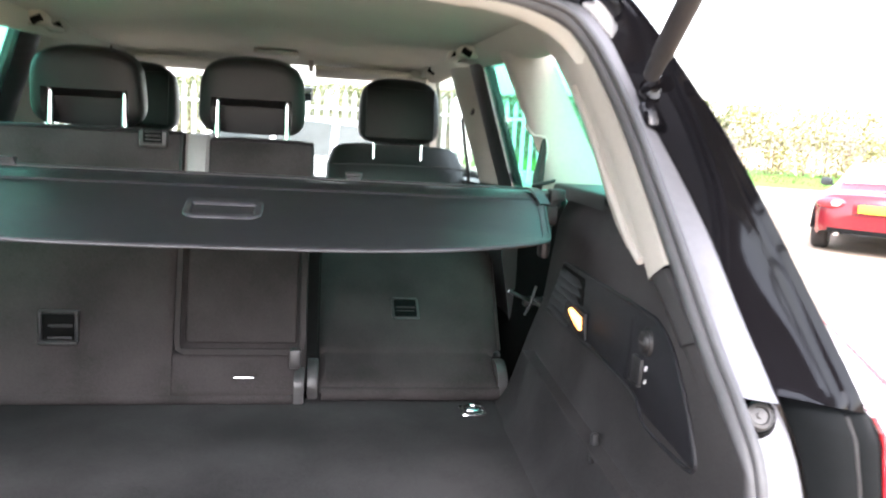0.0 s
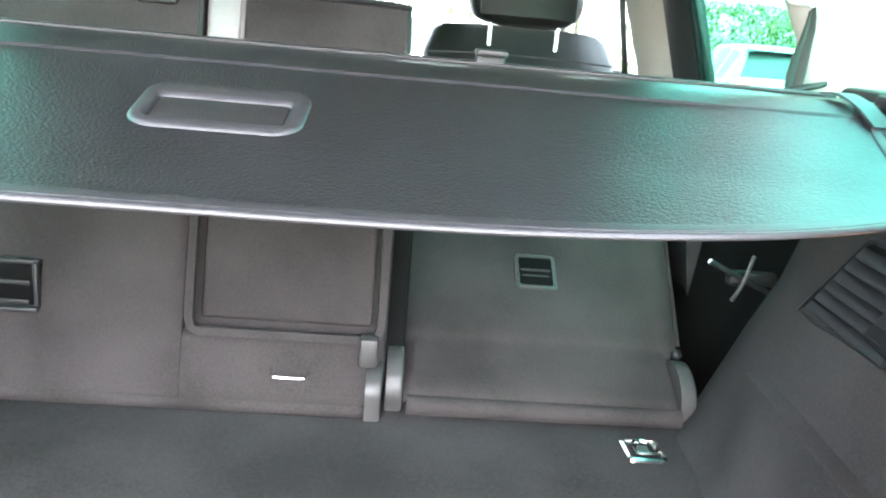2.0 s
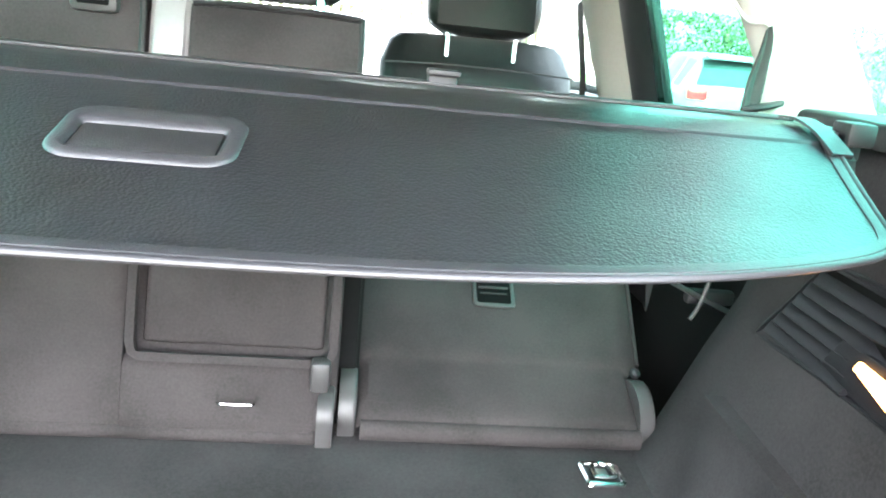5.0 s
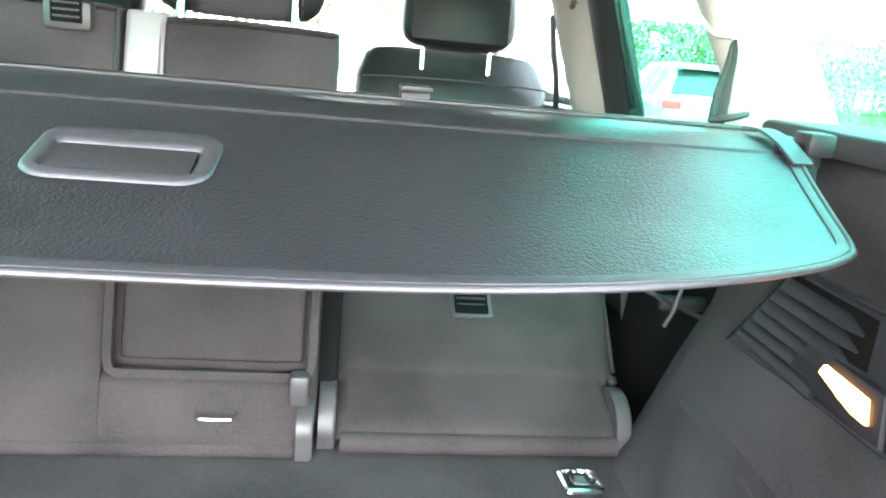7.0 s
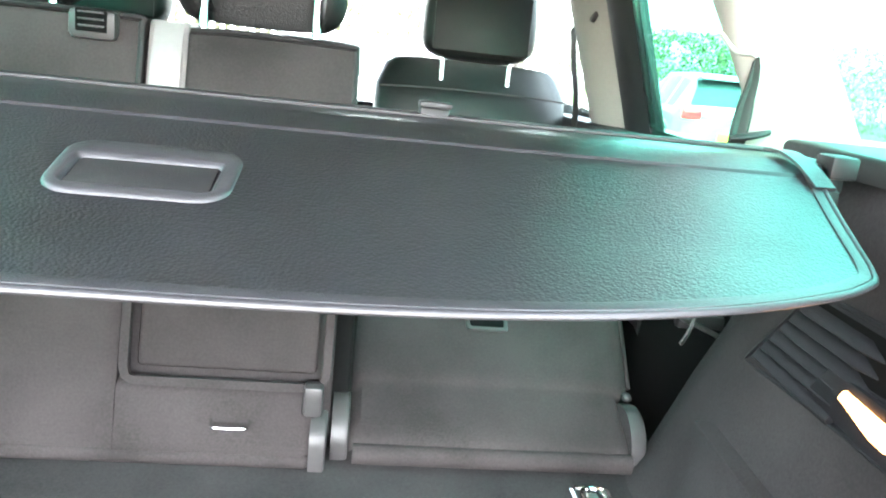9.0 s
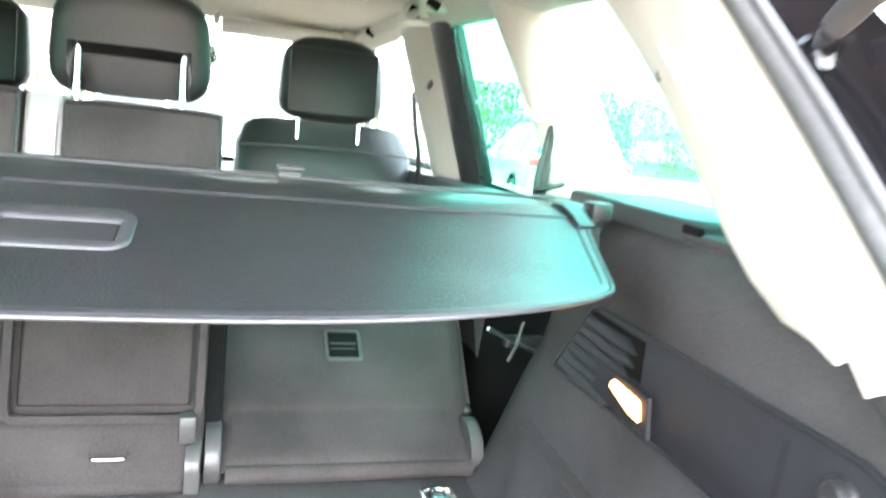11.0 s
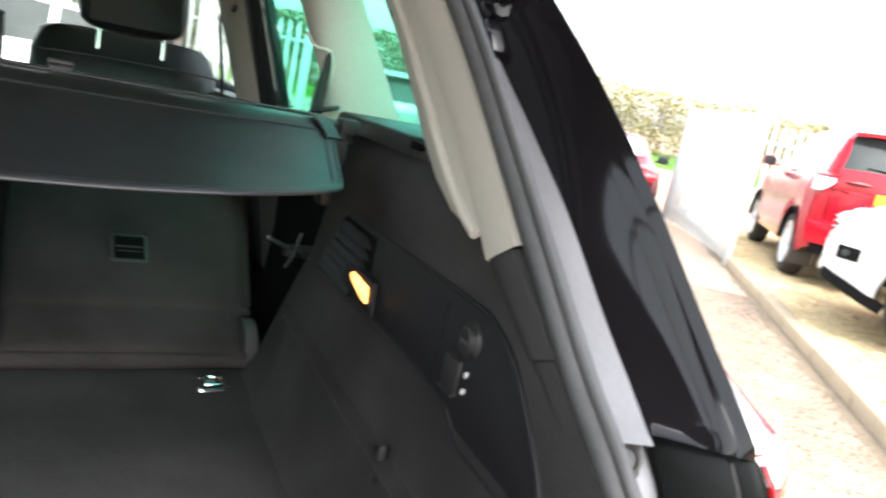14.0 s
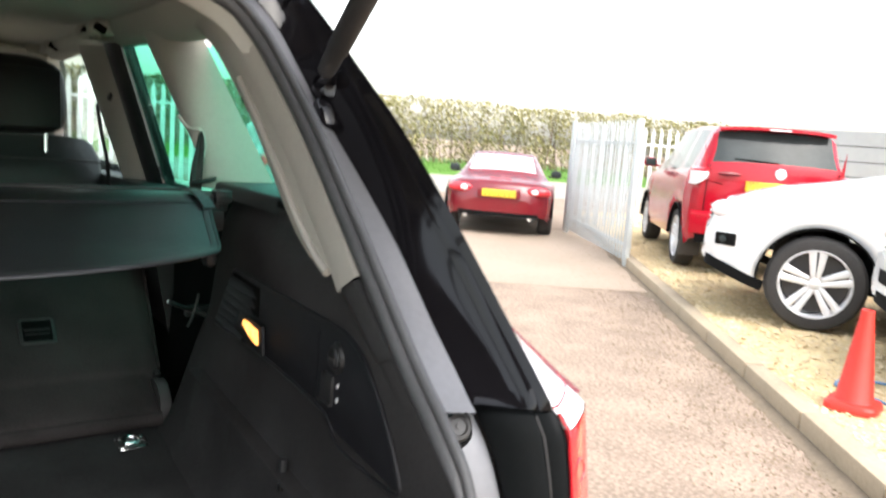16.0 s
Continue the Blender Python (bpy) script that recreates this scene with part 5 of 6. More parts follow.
    tube(bm, [q + Vector((0, -0.0005, 0.0005)) for q in lens_rings[seam][1:8]], 0.0012, 6)
    part("lens_seam", bm, REDLENS, up)
    bm = bmesh.new()
    tube(bm, spline([r[7] + Vector((sg * 0.001, -0.001, 0.001)) for r in lens_rings], 3), 0.0034, 8)
    part("lens_rim", bm, MAROON, up, "thin dark red rim of the lens")
    # body side, window frames, roof edge
    bm = bmesh.new()
    rings = []
    stations = [0.08 + 4.26 * i / 60 for i in range(61)]
    for y in stations:
        bot = 0.38
        for wy in (0.62, 3.52):
            dd = 0.42 ** 2 - (y - wy) ** 2
            if dd > 0:
                bot = max(bot, 0.40 + math.sqrt(dd))
        belt = 1.262 if y < 2.9 else 1.262 - 0.20 * ramp(y, 2.9, 4.4)
        w = 0.93 - 0.35 * ramp(y, 3.7, 4.45) ** 2 - 0.135 * (1 - ramp(y, -0.1, 0.55))
        if y < 0.36:
            belt = min(belt, lerp_table([(-0.05, 1.05), (0.0, 1.075), (0.06, 1.12), (0.16, 1.185), (0.34, 1.262)], y))
        rings.append([Vector((sg * max(w - e, 0.735 if y < 3.2 else 0.5), y, bot + (belt - bot) * h)) for h, e in ((0, 0.03), (0.12, 0.01), (0.35, 0.0), (0.6, 0.002), (0.8, 0.03), (0.92, 0.075), (1.0, 0.15), (1.0, 0.20))])
    loft(bm, rings)
    side = part("body_side", bm, PAINT, car, "gloss black body side")
    # outer skin between the pillar's edge and the quarter window
    ox, oy = [(q.z, q.x) for q in outs], [(q.z, q.y) for q in outs]
    bm = bmesh.new()
    rings = []
    for k in range(15):
        z = 1.235 + 0.375 * k / 14
        a = Vector((lerp_table(ox, z) + 0.001, lerp_table(oy, z) + 0.006, z))
        b = Vector((quarter_x(max(z, 1.285)) + 0.014, 0.355 + 0.24 * (z - 1.285) / 0.285, z))
        if b.y < a.y + 0.01:
            b.y = a.y + 0.01
        rings.append([Vector((sg * (a.x + (b.x - a.x) * u ** 0.8), a.y + (b.y - a.y) * u, z)) for u in (0.0, 0.2, 0.4, 0.6, 0.8, 0.95, 1.0)])
    loft(bm, rings)
    part("quarter_skin", bm, PAINT, side)
    bm = bmesh.new()
    rings = []
    for y in [0.50 + 1.95 * i / 24 for i in range(25)]:
        h = 1.655 + 0.03 * math.sin(math.pi * (y - 0.3) / 2.4)
        rings.append([Vector((sg * x, y, z)) for x, z in ((0.615, h - 0.06), (0.628, h - 0.045), (0.62, h - 0.01), (0.58, h + 0.012), (0.54, h + 0.02))])
    loft(bm, rings)
    part("roof_edge", bm, PAINT, car)
    for (y0, z0), (y1, z1), w in (((1.47, 1.26), (1.47, 1.62), 0.12), ((1.01, 1.26), (1.08, 1.60), 0.08), ((3.16, 1.14), (2.38, 1.63), 0.06)):
        bm = bmesh.new()
        gx = quarter_x if y0 == 1.01 else glass_x
        x0, x1 = gx(z0) + 0.018, gx(z1) + 0.018
        plate(bm, [Vector((sg * x0, y0, z0)), Vector((sg * x0, y0 + w, z0)), Vector((sg * x1, y1 + w, z1)), Vector((sg * x1, y1, z1))], (sg * 0.02, 0, 0), 0.004)
        part("outer_pillar", bm, PAINT, car)
    # wheels
    for wy in (0.62, 3.52):
        bm = bmesh.new()
        lathe(bm, (sg * 0.80, wy, 0.37), (sg, 0, 0), [(-0.11, 0.26), (-0.11, 0.34), (-0.08, 0.368), (0.08, 0.368), (0.11, 0.34), (0.11, 0.26)], 36)
        ty = part("wheel", bm, TYRE, car)
        bm = bmesh.new()
        lathe(bm, (sg * 0.80, wy, 0.37), (sg, 0, 0), [(0.06, 0.255), (0.10, 0.25), (0.085, 0.22), (0.06, 0.06), (0.09, 0.05), (0.09, 0.001)], 36)
        part("rim", bm, ALLOY, ty)
# roof skin, bonnet, tailgate
bm = bmesh.new()
rings = []
for i in range(21):
    y = 0.56 + 1.88 * i / 20
    h = 1.672 + 0.035 * math.sin(math.pi * (y - 0.3) / 2.4)
    rings.append([Vector((x, y, h - 0.03 * (x / 0.58) ** 2 + 0.015)) for x in [-0.58 + 1.16 * k / 16 for k in range(17)]])
loft(bm, rings)
bmesh.ops.solidify(bm, geom=bm.faces[:], thickness=0.012)
part("roof_panel", bm, PAINT, car)
bm = bmesh.new()
rings = []
for i in range(13):
    y = 3.16 + 1.26 * i / 12
    h = 1.14 - 0.13 * (i / 12) ** 1.6
    rings.append([Vector((x, y - 0.10 * (x / 0.75) ** 2 * (i / 12), h - 0.09 * (abs(x) / 0.75) ** 3)) for x in [-0.75 + 1.5 * k / 14 for k in range(15)]])
loft(bm, rings)
part("bonnet", bm, PAINT, car)
bm = bmesh.new()
rings = []
for z, y in ((0.36, 4.38), (0.6, 4.46), (0.85, 4.46), (0.98, 4.40), (1.02, 4.34)):
    rings.append([Vector((x, y - 0.32 * (abs(x) / 0.8) ** 2.6, z)) for x in [-0.80 + 1.6 * k / 16 for k in range(17)]])
loft(bm, rings)
part("front_bumper", bm, PAINT, car)
bm = bmesh.new()
rings = []
for z, y in ((0.36, -0.16), (0.5, -0.22), (0.66, -0.22), (0.735, -0.19), (0.745, -0.10), (0.742, -0.08)):
    rings.append([Vector((x, y + 0.20 * (abs(x) / 0.84) ** 4, z)) for x in [-0.84 + 1.68 * k / 20 for k in range(21)]])
loft(bm, rings)
part("rear_bumper", bm, QUARTER, car, "dark plastic rear bumper and loading sill")
bm = bmesh.new()
rings = []
GATE = spline([(0, 0.565, 1.725), (0, 0.30, 1.875), (0, -0.05, 2.045), (0, -0.32, 2.10), (0, -0.50, 2.07), (0, -0.70, 1.96)], 4)
for i, q in enumerate(GATE):
    u = i / (len(GATE) - 1)
    w = 0.50 + 0.20 * ramp(u, 0, 0.6)
    rings.append([q + Vector((x, 0, -0.05 * (abs(x) / w) ** 4)) for x in [-w + 2 * w * k / 14 for k in range(15)]])
loft(bm, rings)
bmesh.ops.solidify(bm, geom=bm.faces[:], thickness=0.05)
part("tailgate", bm, PAINT, car, "raised black tailgate")
for sg in (1, -1):
    ball = Vector((sg * 0.640, 0.391, 1.499))
    end = Vector((sg * 0.535, -0.36, 1.975))
    dv = (end - ball).normalized()
    bm = bmesh.new()
    rr = [(0.0, 0.012), (0.02, 0.0135), (0.045, 0.0135), (0.05, 0.0155), (0.34, 0.0155), (0.345, 0.0135), (0.36, 0.009), ((end - ball).length, 0.009)]
    lathe(bm, ball + Vector((-sg * 0.012, -0.022, 0.008)), dv, rr, 20)
    st = part("gas_strut", bm, STRIPM, car, "black gas strut holding the tailgate")
    bm = bmesh.new()
    lathe(bm, ball + Vector((sg * 0.014, 0.018, -0.012)), (-sg * 0.3, -0.62, 0.55), [(0, 0.024), (0.008, 0.023), (0.012, 0.016), (0.016, 0.012), (0.030, 0.013), (0.036, 0.009), (0.037, 0.001)], 20)
    box(bm, ball + Vector((sg * 0.0, 0.0, -0.055)), (0.028, 0.03, 0.05), 0.008, 2, Matrix.Rotation(radians(-40), 4, "X"))
    part("ball_mount", bm, PAINT, st)
    bm = bmesh.new()
    box(bm, (sg * 0.545, 0.50, 1.66), (0.05, 0.10, 0.03), 0.01, 2, Matrix.Rotation(radians(-35), 4, "X"))
    part("hinge_arm", bm, PAINT, car)

# ================= OUTSIDE =================
KD, KN = Vector((0.636, 0.772, 0)), Vector((0.772, -0.636, 0))
K0 = Vector((3.86, 1.128, 0))


def kerb_at(s, side=0.0, z=0.0):
    return K0 + KD * s + KN * side + Vector((0, 0, z))


# ---- ground, road, verge, gravel ----
bm = bmesh.new()
rings = []
xs = [-900, -200, -60, -20, -8, -4, 0, 3, 6, 9, 12, 16, 22, 40, 90, 300, 900]
for y in [-900, -200, -50, -15, -6, -3, 0, 2, 4, 6, 8, 11, 15, 20, 30, 60, 200, 900]:
    rings.append([Vector((x, y, 0)) for x in xs])
loft(bm, rings)
solid("ground", bm, TARMAC, "pale worn concrete yard with loose grit", "ground", "structure")
bm = bmesh.new()
plate(bm, [Vector(q) for q in ((-1.0, 9.2, 0.0), (6.75, 4.35, 0.0), (10.05, 8.3, 0.0), (3.6, 14.5, 0.0))], (0, 0, 0.005))
solid("concrete_apron", bm, APRON, "smoother pale concrete apron by the gate", "ground", "structure")
HD = Vector((0.923, -0.385, 0))
HN = Vector((0.385, 0.923, 0))
H0 = Vector((22.2, 26.2, 0))
bm = bmesh.new()
plate(bm, [H0 + HD * a + HN * b + Vector((0, 0, 0.004)) for a, b in ((-70, -13), (70, -13), (70, -3.2), (-70, -3.2))], (0, 0, 0.004))
solid("road", bm, ROADM, "grey public road beyond the gate", "road", "structure")
bm = bmesh.new()
rings = []
for i in range(141):
    a = -70 + i
    rings.append([H0 + HD * a + HN * b + Vector((0, 0, z + 0.03 * noise.noise((a, b, 0)))) for b, z in ((-3.2, 0.0), (-3.0, 0.10), (-1.5, 0.22), (0.2, 0.34), (2.5, 0.4), (6, 0.4))])
loft(bm, rings)
solid("verge", bm, GRASS, "green grass verge in front of the hedge", "grass verge", "structure")
bm = bmesh.new()
rng = random.Random(5)
for k in range(5000):
    a, b = rng.uniform(-25, 22), rng.uniform(-3.0, 0.3)
    z = lerp_table([(-3.2, 0.0), (-3.0, 0.10), (-1.5, 0.22), (0.2, 0.34)], b)
    q = H0 + HD * a + HN * b + Vector((0, 0, z))
    t = rng.uniform(0, 6.28)
    d = Vector((math.cos(t), math.sin(t), 0)) * 0.02
    h = rng.uniform(0.06, 0.16)
    bm.faces.new([bm.verts.new(p) for p in (q - d, q + d, q + Vector((d.y, d.x, h)))])
me = bpy.data.meshes.new("grass_blades")
bm.to_mesh(me)
bm.free()
me.materials.append(BLADE)
tagged(new("grass_blades", me), "tufts of green grass on the verge", "grass", kind="stuff")

bm = bmesh.new()
rings = []
for i in range(61):
    s = -7 + 20 * i / 60
    rings.append([kerb_at(s, b, 0.100 + 0.036 * ramp(b, 0.12, 0.8) + 0.012 * noise.noise((s * 1.3, b * 1.3, 3)) + 0.01 * noise.noise((s * 6, b * 6, 1)) - (0.1 if b > 11 else 0)) for b in (0.12, 0.3, 0.5, 0.75, 1.0, 1.3, 1.6, 2, 2.5, 3, 3.6, 4.3, 5, 6, 7.5, 9, 11, 12)])
loft(bm, rings)
solid("gravel_bed", bm, GRAVELBED, "ochre gravel parking bed behind the kerb", "gravel", "structure")


def scatter(name, n, place, size, mat, label, cat, seed):
    """Loose stones: squashed, turned octahedra joined into one mesh."""
    rg = random.Random(seed)
    verts, faces = [], []
    base = [(1, 0, 0), (-1, 0, 0), (0, 1, 0), (0, -1, 0), (0, 0, 0.7), (0, 0, -0.7)]
    tri = [(0, 2, 4), (2, 1, 4), (1, 3, 4), (3, 0, 4), (2, 0, 5), (1, 2, 5), (3, 1, 5), (0, 3, 5)]
    for k in range(n):
        q = place(rg)
        r = size * (0.35 + 1.5 * rg.random() ** 2.2)
        m = Matrix.Rotation(rg.uniform(0, 6.28), 3, "Z") @ Matrix.Rotation(rg.uniform(-0.6, 0.6), 3, "X")
        o = len(verts)
        for b in base:
            verts.append(q + m @ Vector((b[0] * r * rg.uniform(0.6, 1.3), b[1] * r * rg.uniform(0.6, 1.2), b[2] * r * rg.uniform(0.3, 0.9))))
        faces += [tuple(o + i for i in t) for t in tri]
    me = bpy.data.meshes.new(name)
    me.from_pydata(verts, [], faces)
    me.materials.append(mat)
    return tagged(new(name, me), label, cat, kind="stuff")


def stone_place(r):
    b = 0.14 + 3.6 * r.random() ** 1.4
    return kerb_at(r.uniform(-2, 8.5), b, 0.104 + 0.036 * ramp(b, 0.12, 0.8) + r.uniform(-0.008, 0.010))


scatter("gravel_stones", 22000, stone_place, 0.017, STONE, "loose ochre and grey gravel stones", "gravel", 11)
scatter("loose_grit", 13000, lambda r: kerb_at(r.uniform(-3, 8), -0.02 - 0.75 * r.random() ** 2.4, 0.003), 0.006, LITTER, "grit and leaf litter gathered along the kerb", "grit", 12)
scatter("yard_grit", 20000, lambda r: kerb_at(r.uniform(-3, 7), -3.4 * r.random() ** 1.2 - 0.1, 0.001), 0.0046, GRIT, "loose grit scattered over the yard", "grit", 13)

# strip of soil and silt lying against the kerb
bm = bmesh.new()
rings = []
for i in range(281):
    a = -6 + 14 * i / 280
    out = 0.10 + 0.07 * noise.noise((a * 1.7, 0, 2)) + 0.05 * noise.noise((a * 7, 1, 5)) + 0.025 * noise.noise((a * 23, 4, 1))
    out = max(0.015, out)
    rings.append([kerb_at(a, 0.01, 0.016 + 0.006 * noise.noise((a * 5, 2, 2))), kerb_at(a, -0.35 * out, 0.010 + 0.003 * noise.noise((a * 9, 0, 1))), kerb_at(a, -0.75 * out, 0.004), kerb_at(a, -out, 0.0006)])
loft(bm, rings)
solid("kerb_silt", bm, SILT, "dark silt and soil gathered along the foot of the kerb", "soil", "structure")

# kerb stones
kerb = thing("kerb", kerb_at(0), "weathered concrete kerb of butted blocks", "kerb", kind="structure")
bm = bmesh.new()
box(bm, (0.065, 0, 0.043), (0.13, 0.905, 0.15), 0.012, 2)
kme = mesh_of("kerb_stone", bm, KERBM)
for k in range(18):
    ob = new("kerb_stone", kme)
    ob.parent = kerb
    rg = random.Random(k)
    ob.matrix_basis = Matrix.Translation(KD * (-5.54 + 0.915 * k) + KN * rg.uniform(-0.004, 0.004) + Vector((0, 0, rg.uniform(-0.004, 0.004)))) @ Matrix.Rotation(-math.atan2(KD.x, KD.y) + rg.uniform(-0.006, 0.006), 4, "Z")


# ---- unseen plain wall added behind the yard, to block low sky light ----
bm = bmesh.new()
box(bm, (-1.0, -26.0, 1.5), (60.0, 0.3, 3.0), 0.02)
solid("added_wall_south", bm, BACKWALL, "unseen plain grey wall added to close the yard and block low sky light", "wall", "structure")


# ---- hedge ----
def leaf_cloud(name, mats, label, cat, n, place, size, seed):
    rg = random.Random(seed)
    verts, faces, mi = [], [], []
    for k in range(n):
        q = place(rg)
        a = Vector((rg.gauss(0, 1), rg.gauss(0, 1), rg.gauss(0, 1))).normalized()
        b = a.orthogonal().normalized()
        c = a.cross(b)
        r = size * rg.uniform(0.5, 1.4)
        o = len(verts)
        verts += [q + b * r, q + c * r * 0.6, q - b * r, q - c * r * 0.6]
        faces.append((o, o + 1, o + 2, o + 3))
        mi.append(0 if rg.random() < 0.86 else 1)
    me = bpy.data.meshes.new(name)
    me.from_pydata(verts, [], faces)
    for m in mats:
        me.materials.append(m)
    me.polygons.foreach_set("material_index", mi)
    return tagged(new(name, me), label, cat, kind="stuff")


def hedge_place(r, start=-5.8, end=34):
    a = r.uniform(start, end)
    top = 2.85 + 0.22 * noise.noise((a * 0.35, 0, 7)) + 0.12 * noise.noise((a * 1.7, 3, 7))
    for _ in range(8):
        b, h = r.gauss(0.9, 0.45), r.random() ** 0.8 * top
        if noise.noise((a * 0.9, b * 0.9, h * 0.7)) > -0.22 - 0.12 * (h > top * 0.6):
            break
    return H0 + HD * a + HN * b + Vector((0, 0, 0.33 + h))


leaf_cloud("hedge", [HEDGE, BLOSSOM], "tall unclipped field hedge, yellow-green and brown in early spring", "hedge", 38000, hedge_place, 0.075, 21)
leaf_cloud("hedge", [DARKHEDGE, HEDGE], "dark green leafy end of the tall field hedge", "hedge", 42000, lambda r: hedge_place(r, -46, -5.6), 0.080, 22)
bm = bmesh.new()
rg = random.Random(4)
for k in range(700):
    a = rg.uniform(-46, 34)
    q = H0 + HD * a + HN * rg.gauss(0.9, 0.3) + Vector((0, 0, 0.3))
    lean = Vector((rg.gauss(0, 0.25), rg.gauss(0, 0.25), rg.uniform(1.8, 2.9)))
    r = rg.uniform(0.012, 0.03)
    loft(bm, [[q + lean * u + Vector((r * (1 - 0.8 * u) * math.cos(t), r * (1 - 0.8 * u) * math.sin(t), 0)) for t in (0, 2.1, 4.2)] for u in (0, 0.5, 1)], True)
me = bpy.data.meshes.new("hedge_stems")
bm.to_mesh(me)
bm.free()
me.materials.append(TWIG)
tagged(new("hedge_stems", me), "thin brown hedge stems", "hedge stems", kind="stuff")


# ---- palisade gate and fences ----
def pale_mesh(h, w=0.07):
    bm = bmesh.new()
    prof = [(-w / 2, 0), (-w / 5, 0.012), (w / 5, 0.012), (w / 2, 0), (w / 2, -0.003), (-w / 2, -0.003)]
    rings = [[Vector((x, y, z)) for x, y in prof] for z in (0, h - 0.09)]
    rings.append([Vector((x * 0.15, y, h)) for x, y in prof])
    loft(bm, rings, True, True)
    return mesh_of("pale", bm, GALV)


def palisade(name, a, b, h, step, label, lift=0.06, post_w=0.06, pale_w=0.07, rail_y=0.02):
    a, b = Vector(a), Vector(b)
    d = (b - a)
    length = d.length
    d.normalize()
    root = thing(name, a, label, "fence" if name == "palisade_fence" else "gate")
    yaw = math.atan2(d.y, d.x)
    me = pale_mesh(h - lift, pale_w)
    n = int(length / step)
    for i in range(n):
        ob = new("pale", me)
        ob.parent = root
        ob.matrix_basis = Matrix.Translation(d * ((i + 0.5) * length / n) + Vector((0, 0, lift))) @ Matrix.Rotation(yaw, 4, "Z")
    for z in (0.25, h - 0.30):
        bm = bmesh.new()
        box(bm, (length / 2, rail_y, z), (length, 0.03, 0.045), 0.004)
        ob = new("rail", mesh_of("rail", bm, GALV))
        ob.parent = root
        ob.matrix_basis = Matrix.Rotation(yaw, 4, "Z")
    for s in (0.0, length):
        bm = bmesh.new()
        box(bm, (s, 0.02, h / 2), (post_w, 0.06, h), 0.005)
        ob = new("post", mesh_of("post", bm, GALV))
        ob.parent = root
        ob.matrix_basis = Matrix.Rotation(yaw, 4, "Z")
    return root


palisade("palisade_gate", (7.72, 5.78, 0.0), (9.60, 8.75, 0.0), 1.86, 0.138, "open galvanised palisade gate leaf", post_w=0.10, pale_w=0.07, rail_y=-0.021)
palisade("palisade_fence", (9.75, 8.95, 0.0), (14.0, 7.4, 0.0), 1.9, 0.16, "galvanised palisade fence beside the gate")
palisade("palisade_fence", (-8.0, 12.6, 0.0), (4.2, 12.0, 0.0), 1.95, 0.15, "long galvanised palisade fence ahead of the parked car")

# ---- ribbed grey screen wall behind the parked cars ----
screen = thing("ribbed_screen_wall", (13.0, 3.0, 0), "grey metal screen wall of wide horizontal ribs", "wall")
for k in range(8):
    bm = bmesh.new()
    z0 = 0.05 + 0.255 * k
    sweep(bm, [(12.9, 7.2, 0), (13.6, 2.2, 0), (14.2, -5.0, 0)], [(0.0, z0), (-0.02, z0 + 0.02), (-0.05, z0 + 0.05), (-0.05, z0 + 0.20), (-0.02, z0 + 0.235), (0.02, z0 + 0.24), (0.02, z0)])
    part("rib", bm, CLADDING, screen)
bm = bmesh.new()
sweep(bm, [(12.98, 7.2, 0), (13.68, 2.2, 0), (14.28, -5.0, 0)], [(0.0, 0.03), (0.03, 0.03), (0.03, 2.05), (0.0, 2.05)])
part("backing", bm, GREYPLASTIC, screen)


# ---- parked vehicles ----
def lpart(name, bm, material, parent, label="", sharp=35):
    ob = new(name, mesh_of(name, bm, material, sharp))
    ob.parent = parent
    return tagged(ob, label)


def add_wheel(root, x, y, r, sign, spokes=5, twin=True, w=0.22):
    bm = bmesh.new()
    ri = r * 0.72
    lathe(bm, (x, y, r), (sign, 0, 0), [(-w / 2, ri), (-w / 2, r * 0.9), (-w * 0.36, r * 0.985), (-w * 0.2, r), (w * 0.2, r), (w * 0.36, r * 0.985), (w / 2, r * 0.92), (w / 2 + 0.006, r * 0.82), (w / 2, ri), (w / 2 - 0.02, ri * 0.99)], 40, False)
    tyre = lpart("wheel", bm, TYRE, root)
    bm = bmesh.new()
    lathe(bm, (x, y, r), (sign, 0, 0), [(-w / 2, ri * 0.95), (w / 2 - 0.004, ri), (w / 2 - 0.002, ri * 0.97), (w / 2 - 0.02, ri * 0.93), (-w / 2, ri * 0.9)], 40, False)
    lpart("rim", bm, ALLOY, tyre)
    bm = bmesh.new()
    lathe(bm, (x, y, r), (sign, 0, 0), [(-0.02, ri * 0.9), (0.0, ri * 0.88), (0.0, 0.01)], 30)
    lpart("brake", bm, GREYPLASTIC, tyre)
    for k in range(spokes):
        bm = bmesh.new()
        a0 = 2 * math.pi * k / spokes + 0.3
        for off in ((-1, 1) if twin else (0,)):
            a = a0
            ca, sa = math.cos(a), math.sin(a)
            rings = []
            for t, hw, out, gap in ((0.12, 0.016, w / 2 - 0.035, 0.0165), (0.3, 0.0195, w / 2 - 0.028, 0.022), (0.6, 0.024, w / 2 - 0.020, 0.031), (0.97, 0.031, w / 2 - 0.010, 0.041)):
                hw = hw * r / 0.365
                tx, tz = -sa, ca
                cx, cz = ri * t * ca + tx * gap * off, ri * t * sa + tz * gap * off
                rings.append([Vector((x + sign * (out + dd), y + cx + tx * hw * q, r + cz + tz * hw * q)) for q, dd in ((-1, -0.03), (-1, -0.006), (-0.5, 0.0), (0.5, 0.0), (1, -0.006), (1, -0.03))])
            loft(bm, rings, True, True)
        lpart("spoke", bm, ALLOY, tyre)
    bm = bmesh.new()
    lathe(bm, (x, y, r), (sign, 0, 0), [(w / 2 - 0.06, ri * 0.17), (w / 2 - 0.028, ri * 0.16), (w / 2 - 0.018, ri * 0.10), (w / 2 - 0.012, 0.002)], 20)
